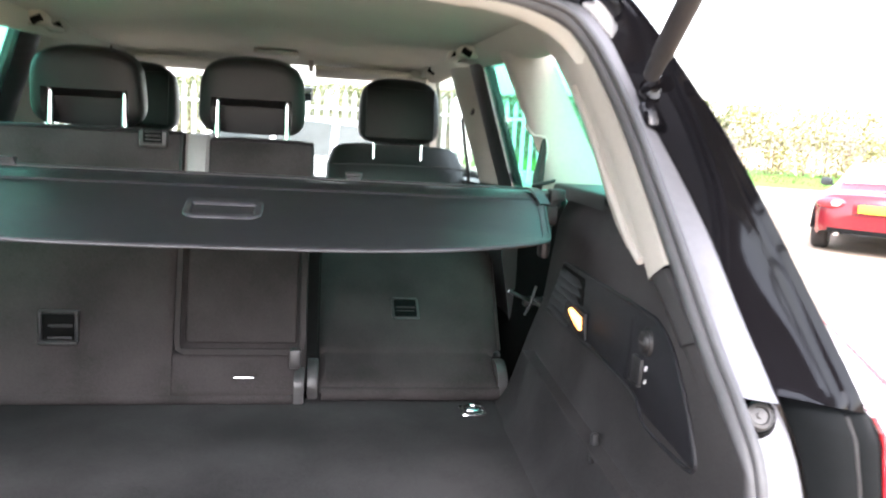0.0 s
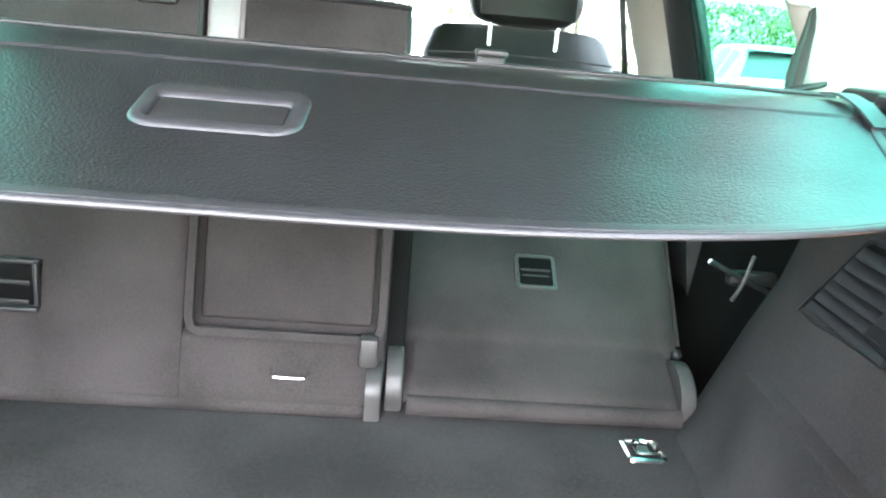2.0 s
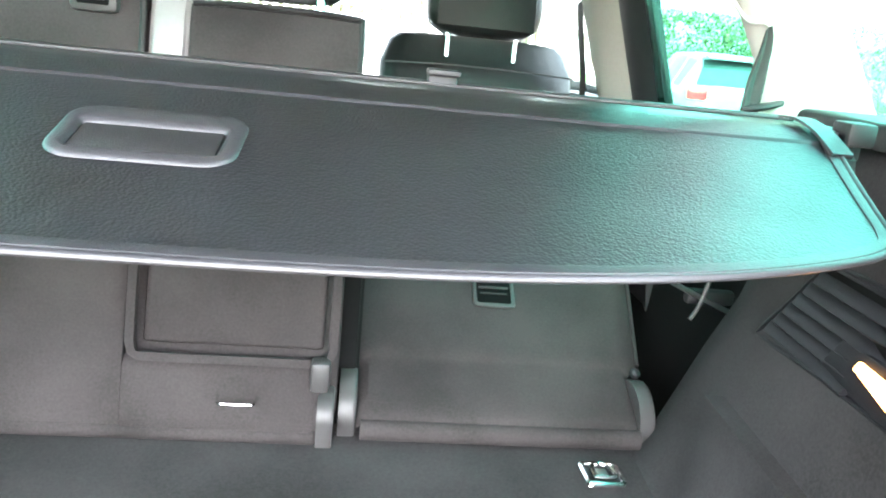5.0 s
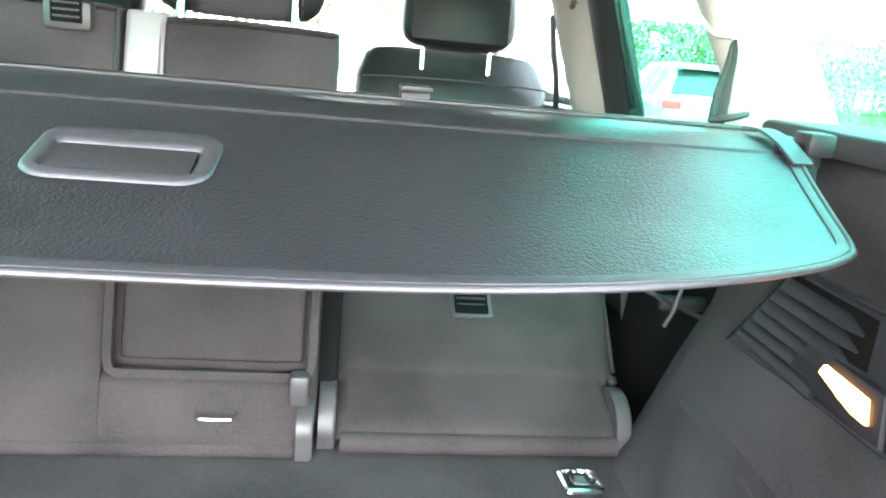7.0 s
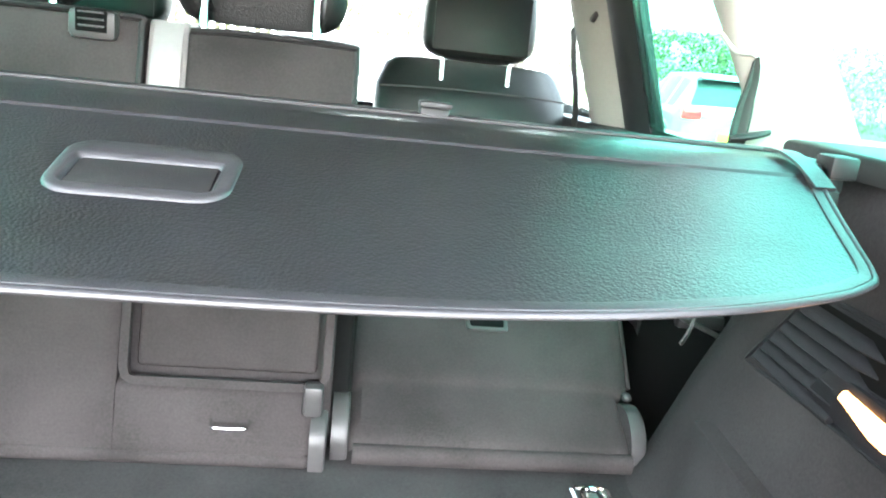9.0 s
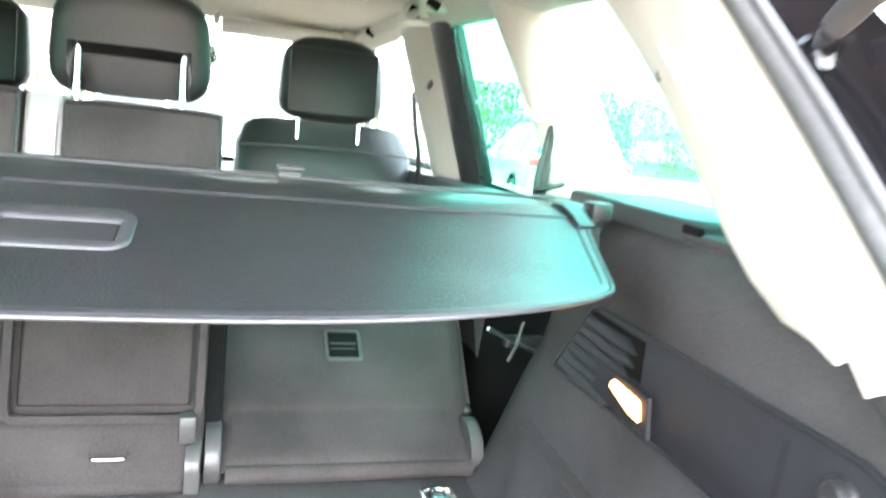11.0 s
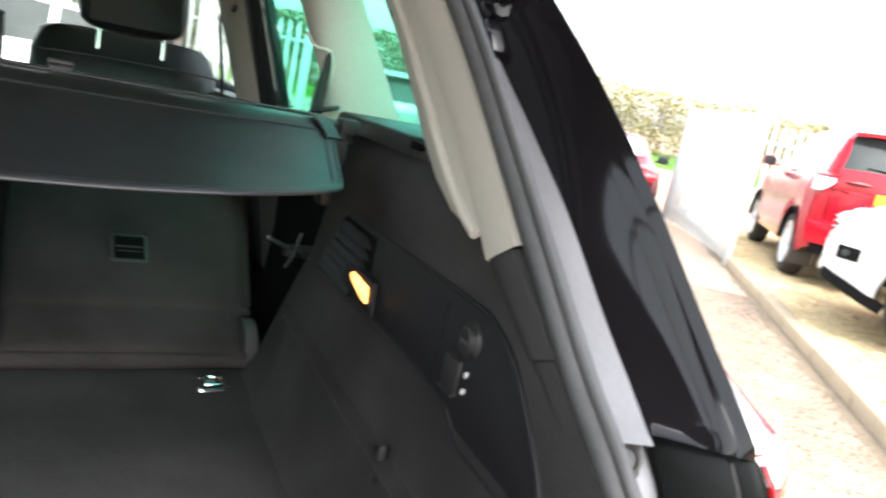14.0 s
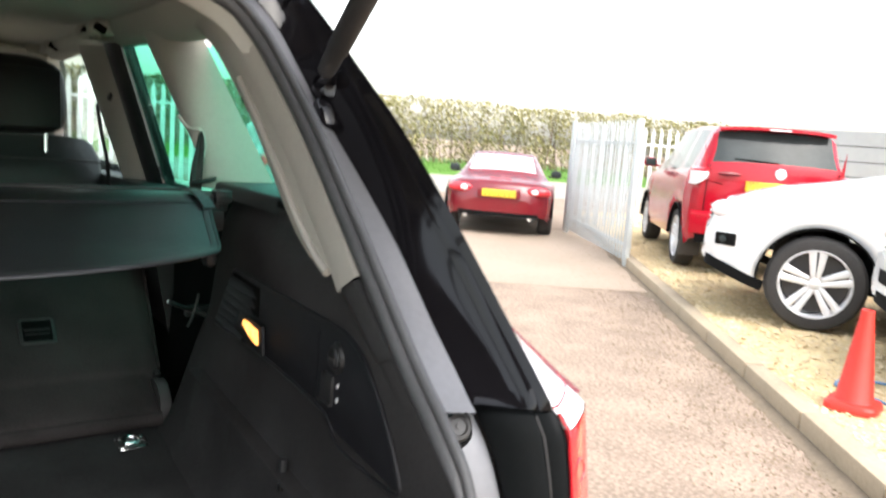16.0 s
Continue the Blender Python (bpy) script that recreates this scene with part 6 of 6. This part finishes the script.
    lpart("hub_cap", bm, ALLOY, tyre)
    if twin:
        for k in range(5):
            a = 2 * math.pi * (k + 0.5) / 5 + 0.3
            bm = bmesh.new()
            lathe(bm, (x + sign * (w / 2 - 0.04), y + ri * 0.23 * math.cos(a), r + ri * 0.23 * math.sin(a)), (sign, 0, 0), [(0, 0.013), (0.012, 0.012), (0.013, 0.001)], 8)
            lpart("wheel_bolt", bm, STEEL, tyre)


def make_car(name, at, az, spec, paint, label, extras=None):
    """A parked car. Local y runs from its tail (0) to its nose, x to its right."""
    root = thing(name, at, label, "car")
    root.rotation_euler = (0, 0, -radians(az))
    root.scale = [spec.get("size", 1.0)] * 3
    L = spec["L"]
    keys = sorted({p[0] for t in ("top", "belt", "w", "wt") for p in spec[t]} | {wy + (spec["r"] + 0.065) * math.cos(math.pi * k / 18) for wy in spec["axles"] for k in range(19)})
    ys = sorted(set([round(L * i / 56, 3) for i in range(57)] + [round(k, 3) for k in keys]))
    rings = []
    for y in ys:
        zb = spec["sill"] + 0.10 * (1 - ramp(y, 0, 0.35)) + spec.get("nose_rise", 0.08) * ramp(y, L - 0.55, L)
        for wy in spec["axles"]:
            dd = (spec["r"] + 0.065) ** 2 - (y - wy) ** 2
            if dd > 0:
                zb = max(zb, spec["r"] + math.sqrt(dd))
        belt, top = lerp_table(spec["belt"], y), lerp_table(spec["top"], y)
        w, wt = lerp_table(spec["w"], y), lerp_table(spec["wt"], y)
        half = [(w - 0.04, zb), (w - 0.005, zb + (belt - zb) * 0.16), (w, zb + (belt - zb) * 0.45), (w - 0.012, zb + (belt - zb) * 0.72), (w - 0.035, belt - 0.03), (w - 0.07, belt), (wt, top - 0.055 * min(1, (top - belt) / 0.3 + 0.25)), (wt - 0.055, top - 0.012), (wt * 0.55, top + 0.004), (0, top + 0.012)]
        rings.append([(x, y, z) for x, z in half] + [(-x, y, z) for x, z in reversed(half[:-1])])
    m = len(rings[0])
    groups = {}
    def key_of(yc, j):
        sidej = j if j < m // 2 else m - 2 - j
        if sidej == 5:
            for i, (a, b) in enumerate(spec["side_glass"]):
                if a < yc < b:
                    return ("side_window", i, j > m // 2)
        if sidej >= 7:
            for nm in ("rear_screen", "windscreen"):
                if nm in spec and spec[nm][0] < yc < spec[nm][1]:
                    return (nm, 0, False)
        return ("body", 0, False)
    for (i, a), b in zip(enumerate(rings), rings[1:]):
        yc = (ys[i] + ys[i + 1]) / 2
        for j in range(m - 1):
            groups.setdefault(key_of(yc, j), []).append((a[j], a[j + 1], b[j + 1], b[j]))
    # rounded ends: the skin bows away from the middle of tail and nose
    wide = max(p[1] for p in spec["w"])
    def bow(p):
        x, y, z = p
        f = (abs(x) / wide) ** 2.2
        return (x, y + f * (spec.get("tail", 0.06) * (1 - ramp(y, 0, 0.7)) - spec.get("nose", 0.10) * ramp(y, L - 0.7, L)), z)
    cols = [1 - 2 * c / 8 for c in range(9)]
    for end in (rings[0], rings[-1]):
        rows = [[(end[j][0] * c, end[j][1], end[j][2]) for c in cols] for j in range(m // 2 + 1)]
        for p, q in zip(rows, rows[1:]):
            for c in range(8):
                groups[("body", 0, False)].append((p[c], p[c + 1], q[c + 1], q[c]))
    body = None
    for key in sorted(groups, key=lambda k: k[0] != "body"):
        bm = bmesh.new()
        for f in groups[key]:
            bm.faces.new([bm.verts.new(Vector(bow(p))) for p in f])
        bmesh.ops.remove_doubles(bm, verts=bm.verts, dist=1e-4)
        if key[0] == "body":
            bevel_edges = [e for e in bm.edges if len(e.link_faces) == 2 and e.calc_face_angle(0) > 1.0]
            bmesh.ops.bevel(bm, geom=bevel_edges, offset=0.03, segments=3, profile=0.5, affect="EDGES")
            body = lpart("body", bm, paint, root, sharp=50)
        else:
            lpart(key[0], bm, spec.get("rear_glass", CARGLASS) if key[0] == "rear_screen" else CARGLASS, root, "rear screen coloured pale for its sky reflection" if key[0] == "rear_screen" and "rear_glass" in spec else "dark reflective glass")
    # underbody and arches
    bm = bmesh.new()
    box(bm, (0, L / 2, spec["sill"] + 0.18), (2 * lerp_table(spec["w"], L / 2) - 0.42, L - 1.3, 0.30), 0.04)
    lpart("underbody", bm, BLACKPART_SHADE, root)
    for wy in spec["axles"]:
        for sg in (1, -1):
            x = lerp_table(spec["w"], wy)
            bm = bmesh.new()
            rr = spec["r"] + 0.062
            arc = [Vector((sg * (x - 0.012), wy + rr * math.cos(t), spec["r"] + rr * math.sin(t))) for t in [math.pi * (i / 20) for i in range(21)]]
            sweep(bm, arc, [(-0.006, -0.02), (0.006, -0.02), (0.006, 0.010), (-0.006, 0.010)], (1, 0, 0))
            rr2 = rr - 0.005
            loft(bm, [[Vector((sg * (x - dx), wy + rr2 * math.cos(t), spec["r"] + rr2 * math.sin(t))) for t in [math.pi * (i / 20) for i in range(21)]] for dx in (0.01, 0.30)])
            lpart("wheel_arch", bm, BLACKPART_SHADE, root)
            add_wheel(root, sg * (x - spec.get("inset", 0.115)), wy, spec["r"], sg, spec.get("spokes", 5), spec.get("twin", True))
    # mirrors
    my, mz = spec["mirror"]
    for sg in (1, -1):
        bm = bmesh.new()
        x = lerp_table(spec["w"], my) + 0.02
        soft_pad(bm, (sg * (x + 0.075), my, mz), (0.19, 0.11, 0.14), 0, 3.0)
        box(bm, (sg * (x - 0.02), my + 0.01, mz - 0.05), (0.10, 0.05, 0.03), 0.01)
        mb = lpart("door_mirror", bm, spec.get("mirror_skin", paint), root)
        bm = bmesh.new()
        box(bm, (sg * (x + 0.078), my - 0.058, mz), (0.15, 0.008, 0.105), 0.03)
        lpart("mirror_glass", bm, CARGLASS, mb)
    if extras:
        extras(root)
    return root


def number_plate(root, y, z, mat, x=0.0, facing=-1):
    bm = bmesh.new()
    box(bm, (x, y, z), (0.52, 0.012, 0.112), 0.004)
    pl = lpart("number_plate", bm, mat, root)
    for k in range(7):
        bm = bmesh.new()
        box(bm, (x - 0.21 + 0.07 * k + (0.02 if k > 3 else 0), y + facing * 0.008, z), (0.045, 0.003, 0.075))
        lpart("bar", bm, PLATEINK, pl)


# roadster on the road beyond the gate
def roadster_extras(root):
    for sg in (1, -1):
        bm = bmesh.new()
        soft_pad(bm, (sg * 0.60, 0.125, 0.715), (0.40, 0.16, 0.15), 0, 2.3)
        tl = lpart("tail_lamp", bm, REDLENS, root, "red oval tail lamp")
        bm = bmesh.new()
        soft_pad(bm, (sg * 0.55, 0.052, 0.715), (0.12, 0.03, 0.08), 0, 2.2)
        lpart("reverse_lens", bm, CLEARLENS, tl)
        bm = bmesh.new()
        lathe(bm, (sg * 0.50, 0.11, 0.30), (0, -1, 0), [(-0.1, 0.04), (0.06, 0.04), (0.065, 0.034), (0.02, 0.032), (0.02, 0.001)], 18)
        lpart("exhaust_tip", bm, CHROME, root, "chrome exhaust tip")
    bm = bmesh.new()
    sweep(bm, [(x, 0.005 + 0.16 * (abs(x) / 0.865) ** 2.2, 0.37) for x in [-0.62 + 0.124 * k for k in range(11)]], [(-0.02, -0.06), (0.02, -0.06), (0.02, 0.0), (-0.02, 0.0)])
    lpart("diffuser", bm, BLACKPART_SHADE, root)
    bm = bmesh.new()
    box(bm, (0, 0.33, 0.872), (0.34, 0.04, 0.025), 0.008)
    lpart("brake_light", bm, REDLENS, root)
    bm = bmesh.new()
    box(bm, (0, 0.0, 0.665), (0.66, 0.05, 0.17), 0.02, 3)
    lpart("plate_recess", bm, MAROON, root)
    number_plate(root, -0.034, 0.665, YELLOWPLATE)


ROADSTER = dict(rear_glass=SKYSCREEN, L=3.99, sill=0.22, r=0.315, axles=(0.76, 3.09), spokes=7, twin=False, tail=0.17, nose=0.2, mirror_skin=PLASTIC,
                top=[(0, 0.58), (0.03, 0.70), (0.08, 0.79), (0.16, 0.84), (0.35, 0.87), (0.80, 0.885), (0.95, 0.95), (1.2, 1.13), (1.4, 1.225), (1.6, 1.275), (1.95, 1.275), (2.2, 1.21), (2.75, 0.87), (3.5, 0.76), (3.9, 0.62), (3.99, 0.5)],
                belt=[(0, 0.53), (0.03, 0.63), (0.08, 0.71), (0.18, 0.78), (0.8, 0.845), (2.7, 0.82), (3.5, 0.70), (3.99, 0.45)],
                w=[(0, 0.60), (0.04, 0.70), (0.10, 0.765), (0.22, 0.815), (0.45, 0.85), (0.76, 0.868), (2.0, 0.83), (3.09, 0.86), (3.7, 0.78), (3.99, 0.58)],
                wt=[(0, 0.46), (0.08, 0.60), (0.3, 0.67), (0.85, 0.64), (1.3, 0.54), (2.2, 0.55), (2.75, 0.66), (3.99, 0.5)],
                side_glass=[(1.55, 2.55)], rear_screen=(0.98, 1.38), windscreen=(2.2, 2.72), mirror=(2.45, 0.93))
make_car("roadster", (7.74, 8.44, 0), 42, ROADSTER, MAROON, "dark red two-seat roadster parked beyond the gate", roadster_extras)


# red SUV on the gravel
def suv_extras(root):
    arc = lambda x: 0.13 * (abs(x) / 0.885) ** 2.2
    for sg in (1, -1):
        bm = bmesh.new()
        rings = []
        for z, d, wx in ((1.045, 0.12, 0.03), (1.09, 0.095, 0.09), (1.15, 0.085, 0.14), (1.20, 0.09, 0.15)):
            rings.append([Vector((sg * x, y, z)) for x, y in ((0.865 - wx, d - 0.01 - 0.2 * wx), (0.81, d - 0.018), (0.862, d + 0.03), (0.884, d + 0.18), (0.83, d + 0.18))])
        loft(bm, rings, True, True)
        tl = lpart("tail_lamp", bm, CLEARLENS, root, "pale clear-and-red tail lamp")
        bm = bmesh.new()
        rings = [[q + Vector((sg * 0.002, -0.002, dz)) for q in rings[-1]] for dz in (0.002, 0.025, 0.05)]
        rings[-1] = [q + Vector((-sg * 0.05, 0.04, 0)) for q in rings[-1]]
        loft(bm, rings, True, True)
        lpart("red_lens", bm, REDLENS, tl, "red upper lens")
        bm = bmesh.new()
        box(bm, (sg * 0.755, 0.44, 0.35), (0.26, 0.02, 0.34), 0.01)
        lpart("mud_flap", bm, GREYPLASTIC, root)
        bm = bmesh.new()
        tube(bm, spline([(sg * 0.70, arc(0.70) + 0.02, 1.29), (sg * 0.715, arc(0.715) - 0.004, 1.18), (sg * 0.725, arc(0.725) - 0.006, 1.0), (sg * 0.73, arc(0.73) - 0.004, 0.75)], 5), 0.005, 6)
        lpart("tailgate_seam", bm, BLACKPART_SHADE, root)
    bm = bmesh.new()
    sweep(bm, [(x, 0.16 + 0.10 * (abs(x) / 0.62) ** 2.4, 1.725 - 0.03 * (abs(x) / 0.6) ** 3) for x in [-0.60 + 0.075 * k for k in range(17)]], [(-0.11, -0.006), (-0.10, -0.018), (0.11, -0.02), (0.11, 0.018), (-0.04, 0.014), (-0.10, 0.004)])
    sp = lpart("roof_spoiler", bm, REDCAR, root)
    bm = bmesh.new()
    box(bm, (0, 0.055, 1.717), (0.24, 0.02, 0.018), 0.006)
    lpart("brake_light", bm, CLEARLENS, sp)
    bm = bmesh.new()
    tube(bm, [(0.02, 0.045, 1.345), (-0.20, 0.055, 1.355), (-0.45, 0.085, 1.365)], 0.013, 8)
    lpart("rear_wiper", bm, BLACKPART_SHADE, root)
    bm = bmesh.new()
    sweep(bm, [(x, arc(x) + 0.10 * max(0, abs(x) - 0.77), 0.62) for x in [-0.85 + 0.10625 * k for k in range(17)]], [(-0.05, -0.13), (0.05, -0.13), (0.058, 0.0), (0.048, 0.10), (0.0, 0.13), (-0.05, 0.13)])
    lpart("rear_bumper", bm, REDCAR, root)
    bm = bmesh.new()
    sweep(bm, [(x, 0.03 + arc(x), 0.44) for x in [-0.78 + 0.0975 * k for k in range(17)]], [(-0.05, -0.06), (0.05, -0.06), (0.055, 0.055), (-0.05, 0.055)])
    lpart("bumper_skirt", bm, BLACKPART_SHADE, root)
    bm = bmesh.new()
    soft_pad(bm, (-0.50, 0.018, 1.195), (0.26, 0.05, 0.05), 0, 2.4)
    lpart("door_handle", bm, MAROON, root)
    bm = bmesh.new()
    lathe(bm, (0.05, 0.0, 1.23), (0, -1, 0), [(-0.03, 0.06), (0.008, 0.06), (0.012, 0.05), (0.012, 0.001)], 24)
    lpart("badge_disc", bm, CLEARLENS, root)
    number_plate(root, -0.016, 1.07, YELLOWPLATE, -0.06)


SUV = dict(size=0.963, L=4.5, sill=0.33, r=0.36, axles=(0.88, 3.58), spokes=5, tail=0.13, nose=0.18, inset=0.135,
           top=[(0, 1.10), (0.02, 1.28), (0.035, 1.33), (0.10, 1.47), (0.20, 1.68), (0.4, 1.745), (1.5, 1.77), (2.4, 1.73), (2.7, 1.62), (3.35, 1.20), (4.1, 1.10), (4.4, 0.95), (4.5, 0.74)],
           belt=[(0, 1.06), (0.03, 1.23), (0.5, 1.22), (3.35, 1.10), (4.1, 1.0), (4.5, 0.66)],
           w=[(0, 0.80), (0.12, 0.86), (0.5, 0.885), (1.0, 0.89), (3.5, 0.88), (4.2, 0.80), (4.5, 0.62)],
           wt=[(0, 0.76), (0.1, 0.70), (0.4, 0.63), (2.4, 0.61), (2.8, 0.61), (3.35, 0.76), (4.5, 0.55)],
           side_glass=[(0.55, 1.15), (1.25, 2.05), (2.15, 3.05)], rear_screen=(0.035, 0.20), windscreen=(2.7, 3.33), mirror=(2.8, 1.24))
make_car("red_suv", (7.892, 4.022, 0.14), 42.5, SUV, REDCAR, "bright red compact SUV parked on the gravel", suv_extras)


# white SUV, nose towards the kerb
def white_extras(root):
    L = 4.75
    for sg in (1, -1):
        bm = bmesh.new()
        soft_pad(bm, (sg * 0.635, L - 0.245, 0.885), (0.27, 0.42, 0.17), 0, 2.6)
        hl = lpart("headlamp", bm, CLEARLENS, root, "clear headlamp")
        bm = bmesh.new()
        box(bm, (sg * 0.788, L - 0.19, 0.645), (0.03, 0.19, 0.105), 0.025, 3, Matrix.Rotation(sg * radians(25.5), 4, "Z"))
        lpart("fog_lamp_pocket", bm, BLACKPART_SHADE, root)
        bm = bmesh.new()
        lathe(bm, (sg * 0.797, L - 0.170, 0.645), (sg * 0.9, 0.43, 0), [(0, 0.03), (0.014, 0.03), (0.018, 0.001)], 18)
        lpart("fog_lamp", bm, CARGLASS, root)
    for k in range(3):
        bm = bmesh.new()
        box(bm, (0, L - 0.012, 0.80 + 0.045 * k), (0.78, 0.03, 0.020), 0.006)
        lpart("grille_bar", bm, CHROME, root, "chrome grille bar")
    bm = bmesh.new()
    box(bm, (0, L - 0.028, 0.845), (0.80, 0.03, 0.15), 0.02)
    lpart("grille", bm, BLACKPART_SHADE, root)
    bm = bmesh.new()
    low = [(0.86, 0.52, 0.31), (0.83, 0.36, 0.36), (0.72, 0.15, 0.43), (0.52, 0.04, 0.455), (0.0, 0.02, 0.46)]
    sweep(bm, spline([(-x, L - d, z) for x, d, z in low] + [(x, L - d, z) for x, d, z in reversed(low[:-1])], 4), [(-0.03, -0.05), (0.02, -0.04), (0.03, 0.03), (-0.03, 0.035)])
    lpart("bumper_skirt", bm, BLACKPART_SHADE, root)
    bm = bmesh.new()
    box(bm, (0, L - 0.012, 0.60), (0.86, 0.03, 0.11), 0.02)
    lpart("lower_intake", bm, BLACKPART_SHADE, root)


WHITESUV = dict(L=4.75, sill=0.28, r=0.38, nose_rise=0.17, axles=(0.95, 3.85), spokes=5, twin=True, nose=0.0, tail=0.08,
                top=[(0, 1.00), (0.05, 1.18), (0.3, 1.58), (0.6, 1.70), (1.7, 1.76), (2.5, 1.72), (2.8, 1.63), (3.35, 1.27), (3.7, 1.19), (4.2, 1.10), (4.45, 1.03), (4.6, 0.96), (4.69, 0.88), (4.75, 0.74)],
                belt=[(0, 0.97), (0.05, 1.14), (3.4, 1.12), (4.2, 1.01), (4.5, 0.93), (4.68, 0.84), (4.75, 0.70)],
                w=[(0, 0.82), (0.3, 0.93), (3.9, 0.945), (4.35, 0.89), (4.62, 0.76), (4.75, 0.56)],
                wt=[(0, 0.80), (0.3, 0.68), (2.6, 0.64), (2.8, 0.64), (3.35, 0.78), (4.3, 0.76), (4.75, 0.5)],
                side_glass=[(0.65, 1.35), (1.45, 2.25), (2.35, 3.15)], rear_screen=(0.06, 0.3), windscreen=(2.8, 3.33), mirror=(2.85, 1.22))
WAZ = -29.0
wh = Vector((math.sin(radians(WAZ)), math.cos(radians(WAZ)), 0))
wrt = Vector((wh.y, -wh.x, 0))
worg = Vector((6.10, 2.50, 0.14)) + wrt * 0.83 - wh * 3.85
make_car("white_suv", worg, WAZ, WHITESUV, WHITECAR, "white SUV with twin-spoke alloy wheels, nose to the kerb", white_extras)
w2h = Vector((math.sin(radians(-36)), math.cos(radians(-36)), 0))
make_car("white_suv", Vector((5.26, 1.57, 0.14)) - w2h * 4.76, -36, WHITESUV, WHITECAR, "white SUV parked beside another, nose to the kerb", white_extras)


# silver hatchback beyond the side window and a white one ahead
def hatch_extras(root):
    for sg in (1, -1):
        bm = bmesh.new()
        box(bm, (sg * 0.635, 0.055, 0.93), (0.27, 0.12, 0.16), 0.03, 3)
        lpart("tail_lamp", bm, REDLENS, root, "red tail lamp")
    number_plate(root, -0.012, 0.66, YELLOWPLATE)
    bm = bmesh.new()
    box(bm, (0, 0.36, 1.425), (1.06, 0.26, 0.035), 0.015, 3, Matrix.Rotation(radians(8), 4, "X"))
    lpart("roof_spoiler", bm, SILVERCAR if root.name.startswith("silver") else WHITECAR, root)
    bm = bmesh.new()
    box(bm, (0, 0.0, 0.42), (1.5, 0.08, 0.16), 0.03, 3)
    lpart("bumper_skirt", bm, BLACKPART_SHADE, root)


HATCH = dict(L=4.1, sill=0.24, r=0.31, axles=(0.72, 3.28), spokes=5,
             top=[(0, 0.92), (0.04, 1.02), (0.25, 1.30), (0.5, 1.42), (1.4, 1.475), (2.2, 1.45), (2.5, 1.36), (3.15, 1.0), (3.8, 0.88), (4.1, 0.6)],
             belt=[(0, 0.88), (0.06, 1.0), (3.1, 0.93), (3.8, 0.80), (4.1, 0.52)],
             w=[(0, 0.76), (0.2, 0.84), (3.3, 0.85), (3.8, 0.76), (4.1, 0.56)],
             wt=[(0, 0.74), (0.25, 0.62), (0.5, 0.58), (2.3, 0.57), (2.5, 0.58), (3.1, 0.72), (4.1, 0.5)],
             side_glass=[(0.55, 1.0), (1.1, 1.8), (1.9, 2.8)], rear_screen=(0.06, 0.42), windscreen=(2.5, 3.12), mirror=(2.65, 1.0))
make_car("silver_hatchback", (5.25, 9.80, 0), 10, HATCH, SILVERCAR, "silver-grey five-door hatchback parked beyond the yard", hatch_extras)
make_car("white_hatchback", (1.6, 9.9, 0), -78, HATCH, WHITECAR, "white hatchback parked in front of the palisade fence", hatch_extras)

# ---- traffic cone and cable ----
cone = thing("traffic_cone", (4.475, 1.335, 0.120), "faded orange-red traffic cone on the gravel edge", "traffic cone")
bm = bmesh.new()
lathe(bm, (0, 0, 0.03), (0, 0, 1), [(0, 0.115), (0.02, 0.108), (0.04, 0.095), (0.50, 0.036), (0.53, 0.034), (0.532, 0.022), (0.50, 0.02)], 32)
lpart("cone_body", bm, CONEM, cone)
cone.rotation_euler = (0, 0, radians(13))
bm = bmesh.new()
rings = []
for w, z in ((0.27, 0.0), (0.27, 0.03), (0.25, 0.045), (0.21, 0.05)):
    rings.append([Vector((x, y, z)) for x, y in rrect(w, w, 0.06, 4)])
loft(bm, rings, True, True)
lpart("base", bm, CONEM, cone)
bm = bmesh.new()
pts = [kerb_at(a, b, 0.111 + 0.036 * ramp(b, 0.12, 0.8) + 0.012 * noise.noise((a * 1.3, b * 1.3, 3)) + 0.006) for a, b in ((0.30, 0.45), (0.62, 0.55), (0.95, 0.42), (1.05, 0.62), (0.80, 0.95), (0.45, 0.80), (0.20, 0.62), (-0.15, 0.66), (-0.6, 0.85), (-1.3, 0.95), (-2.0, 0.9))]
tube(bm, spline(pts, 8), 0.008, 8)
solid("blue_cable", bm, CABLE, "thin blue cable lying on the gravel by the cone", "cable")

# ---- ramp block lying against the kerb ----
ramp_block = thing("kerb_ramp", kerb_at(-0.95, -0.26), "pale concrete kerb ramp block with raised half-round grips", "kerb ramp")
bm = bmesh.new()
rise = lambda side: 0.045 + 0.05 * (side + 0.51) / 0.50
corners = [(-0.61, -0.51), (-0.61, -0.01), (-1.21, -0.01), (-1.21, -0.51)]
low = [bm.verts.new(kerb_at(a, b, 0.0)) for a, b in corners]
top = [bm.verts.new(kerb_at(a, b, rise(b))) for a, b in corners]
bm.faces.new(low)
bm.faces.new(list(reversed(top)))
for i in range(4):
    j = (i + 1) % 4
    bm.faces.new((low[i], top[i], top[j], low[j]))
bmesh.ops.bevel(bm, geom=[e for e in bm.edges if e.verts[0] in top and e.verts[1] in top], offset=0.008, segments=2, profile=0.5, affect="EDGES")
part("block", bm, KERBM, ramp_block)
for a in (-0.71, -0.81, -0.91, -1.01, -1.11):
    for b in (-0.42, -0.32, -0.22):
        bm = bmesh.new()
        sweep(bm, [kerb_at(a + 0.03 * math.sin(t), b - 0.022 * math.cos(t), rise(b) + 0.002) for t in [-1.2 + 0.4 * k for k in range(7)]], [(-0.005, -0.003), (0.005, -0.003), (0.003, 0.005), (-0.003, 0.005)])
        part("grip", bm, KERBM, ramp_block)
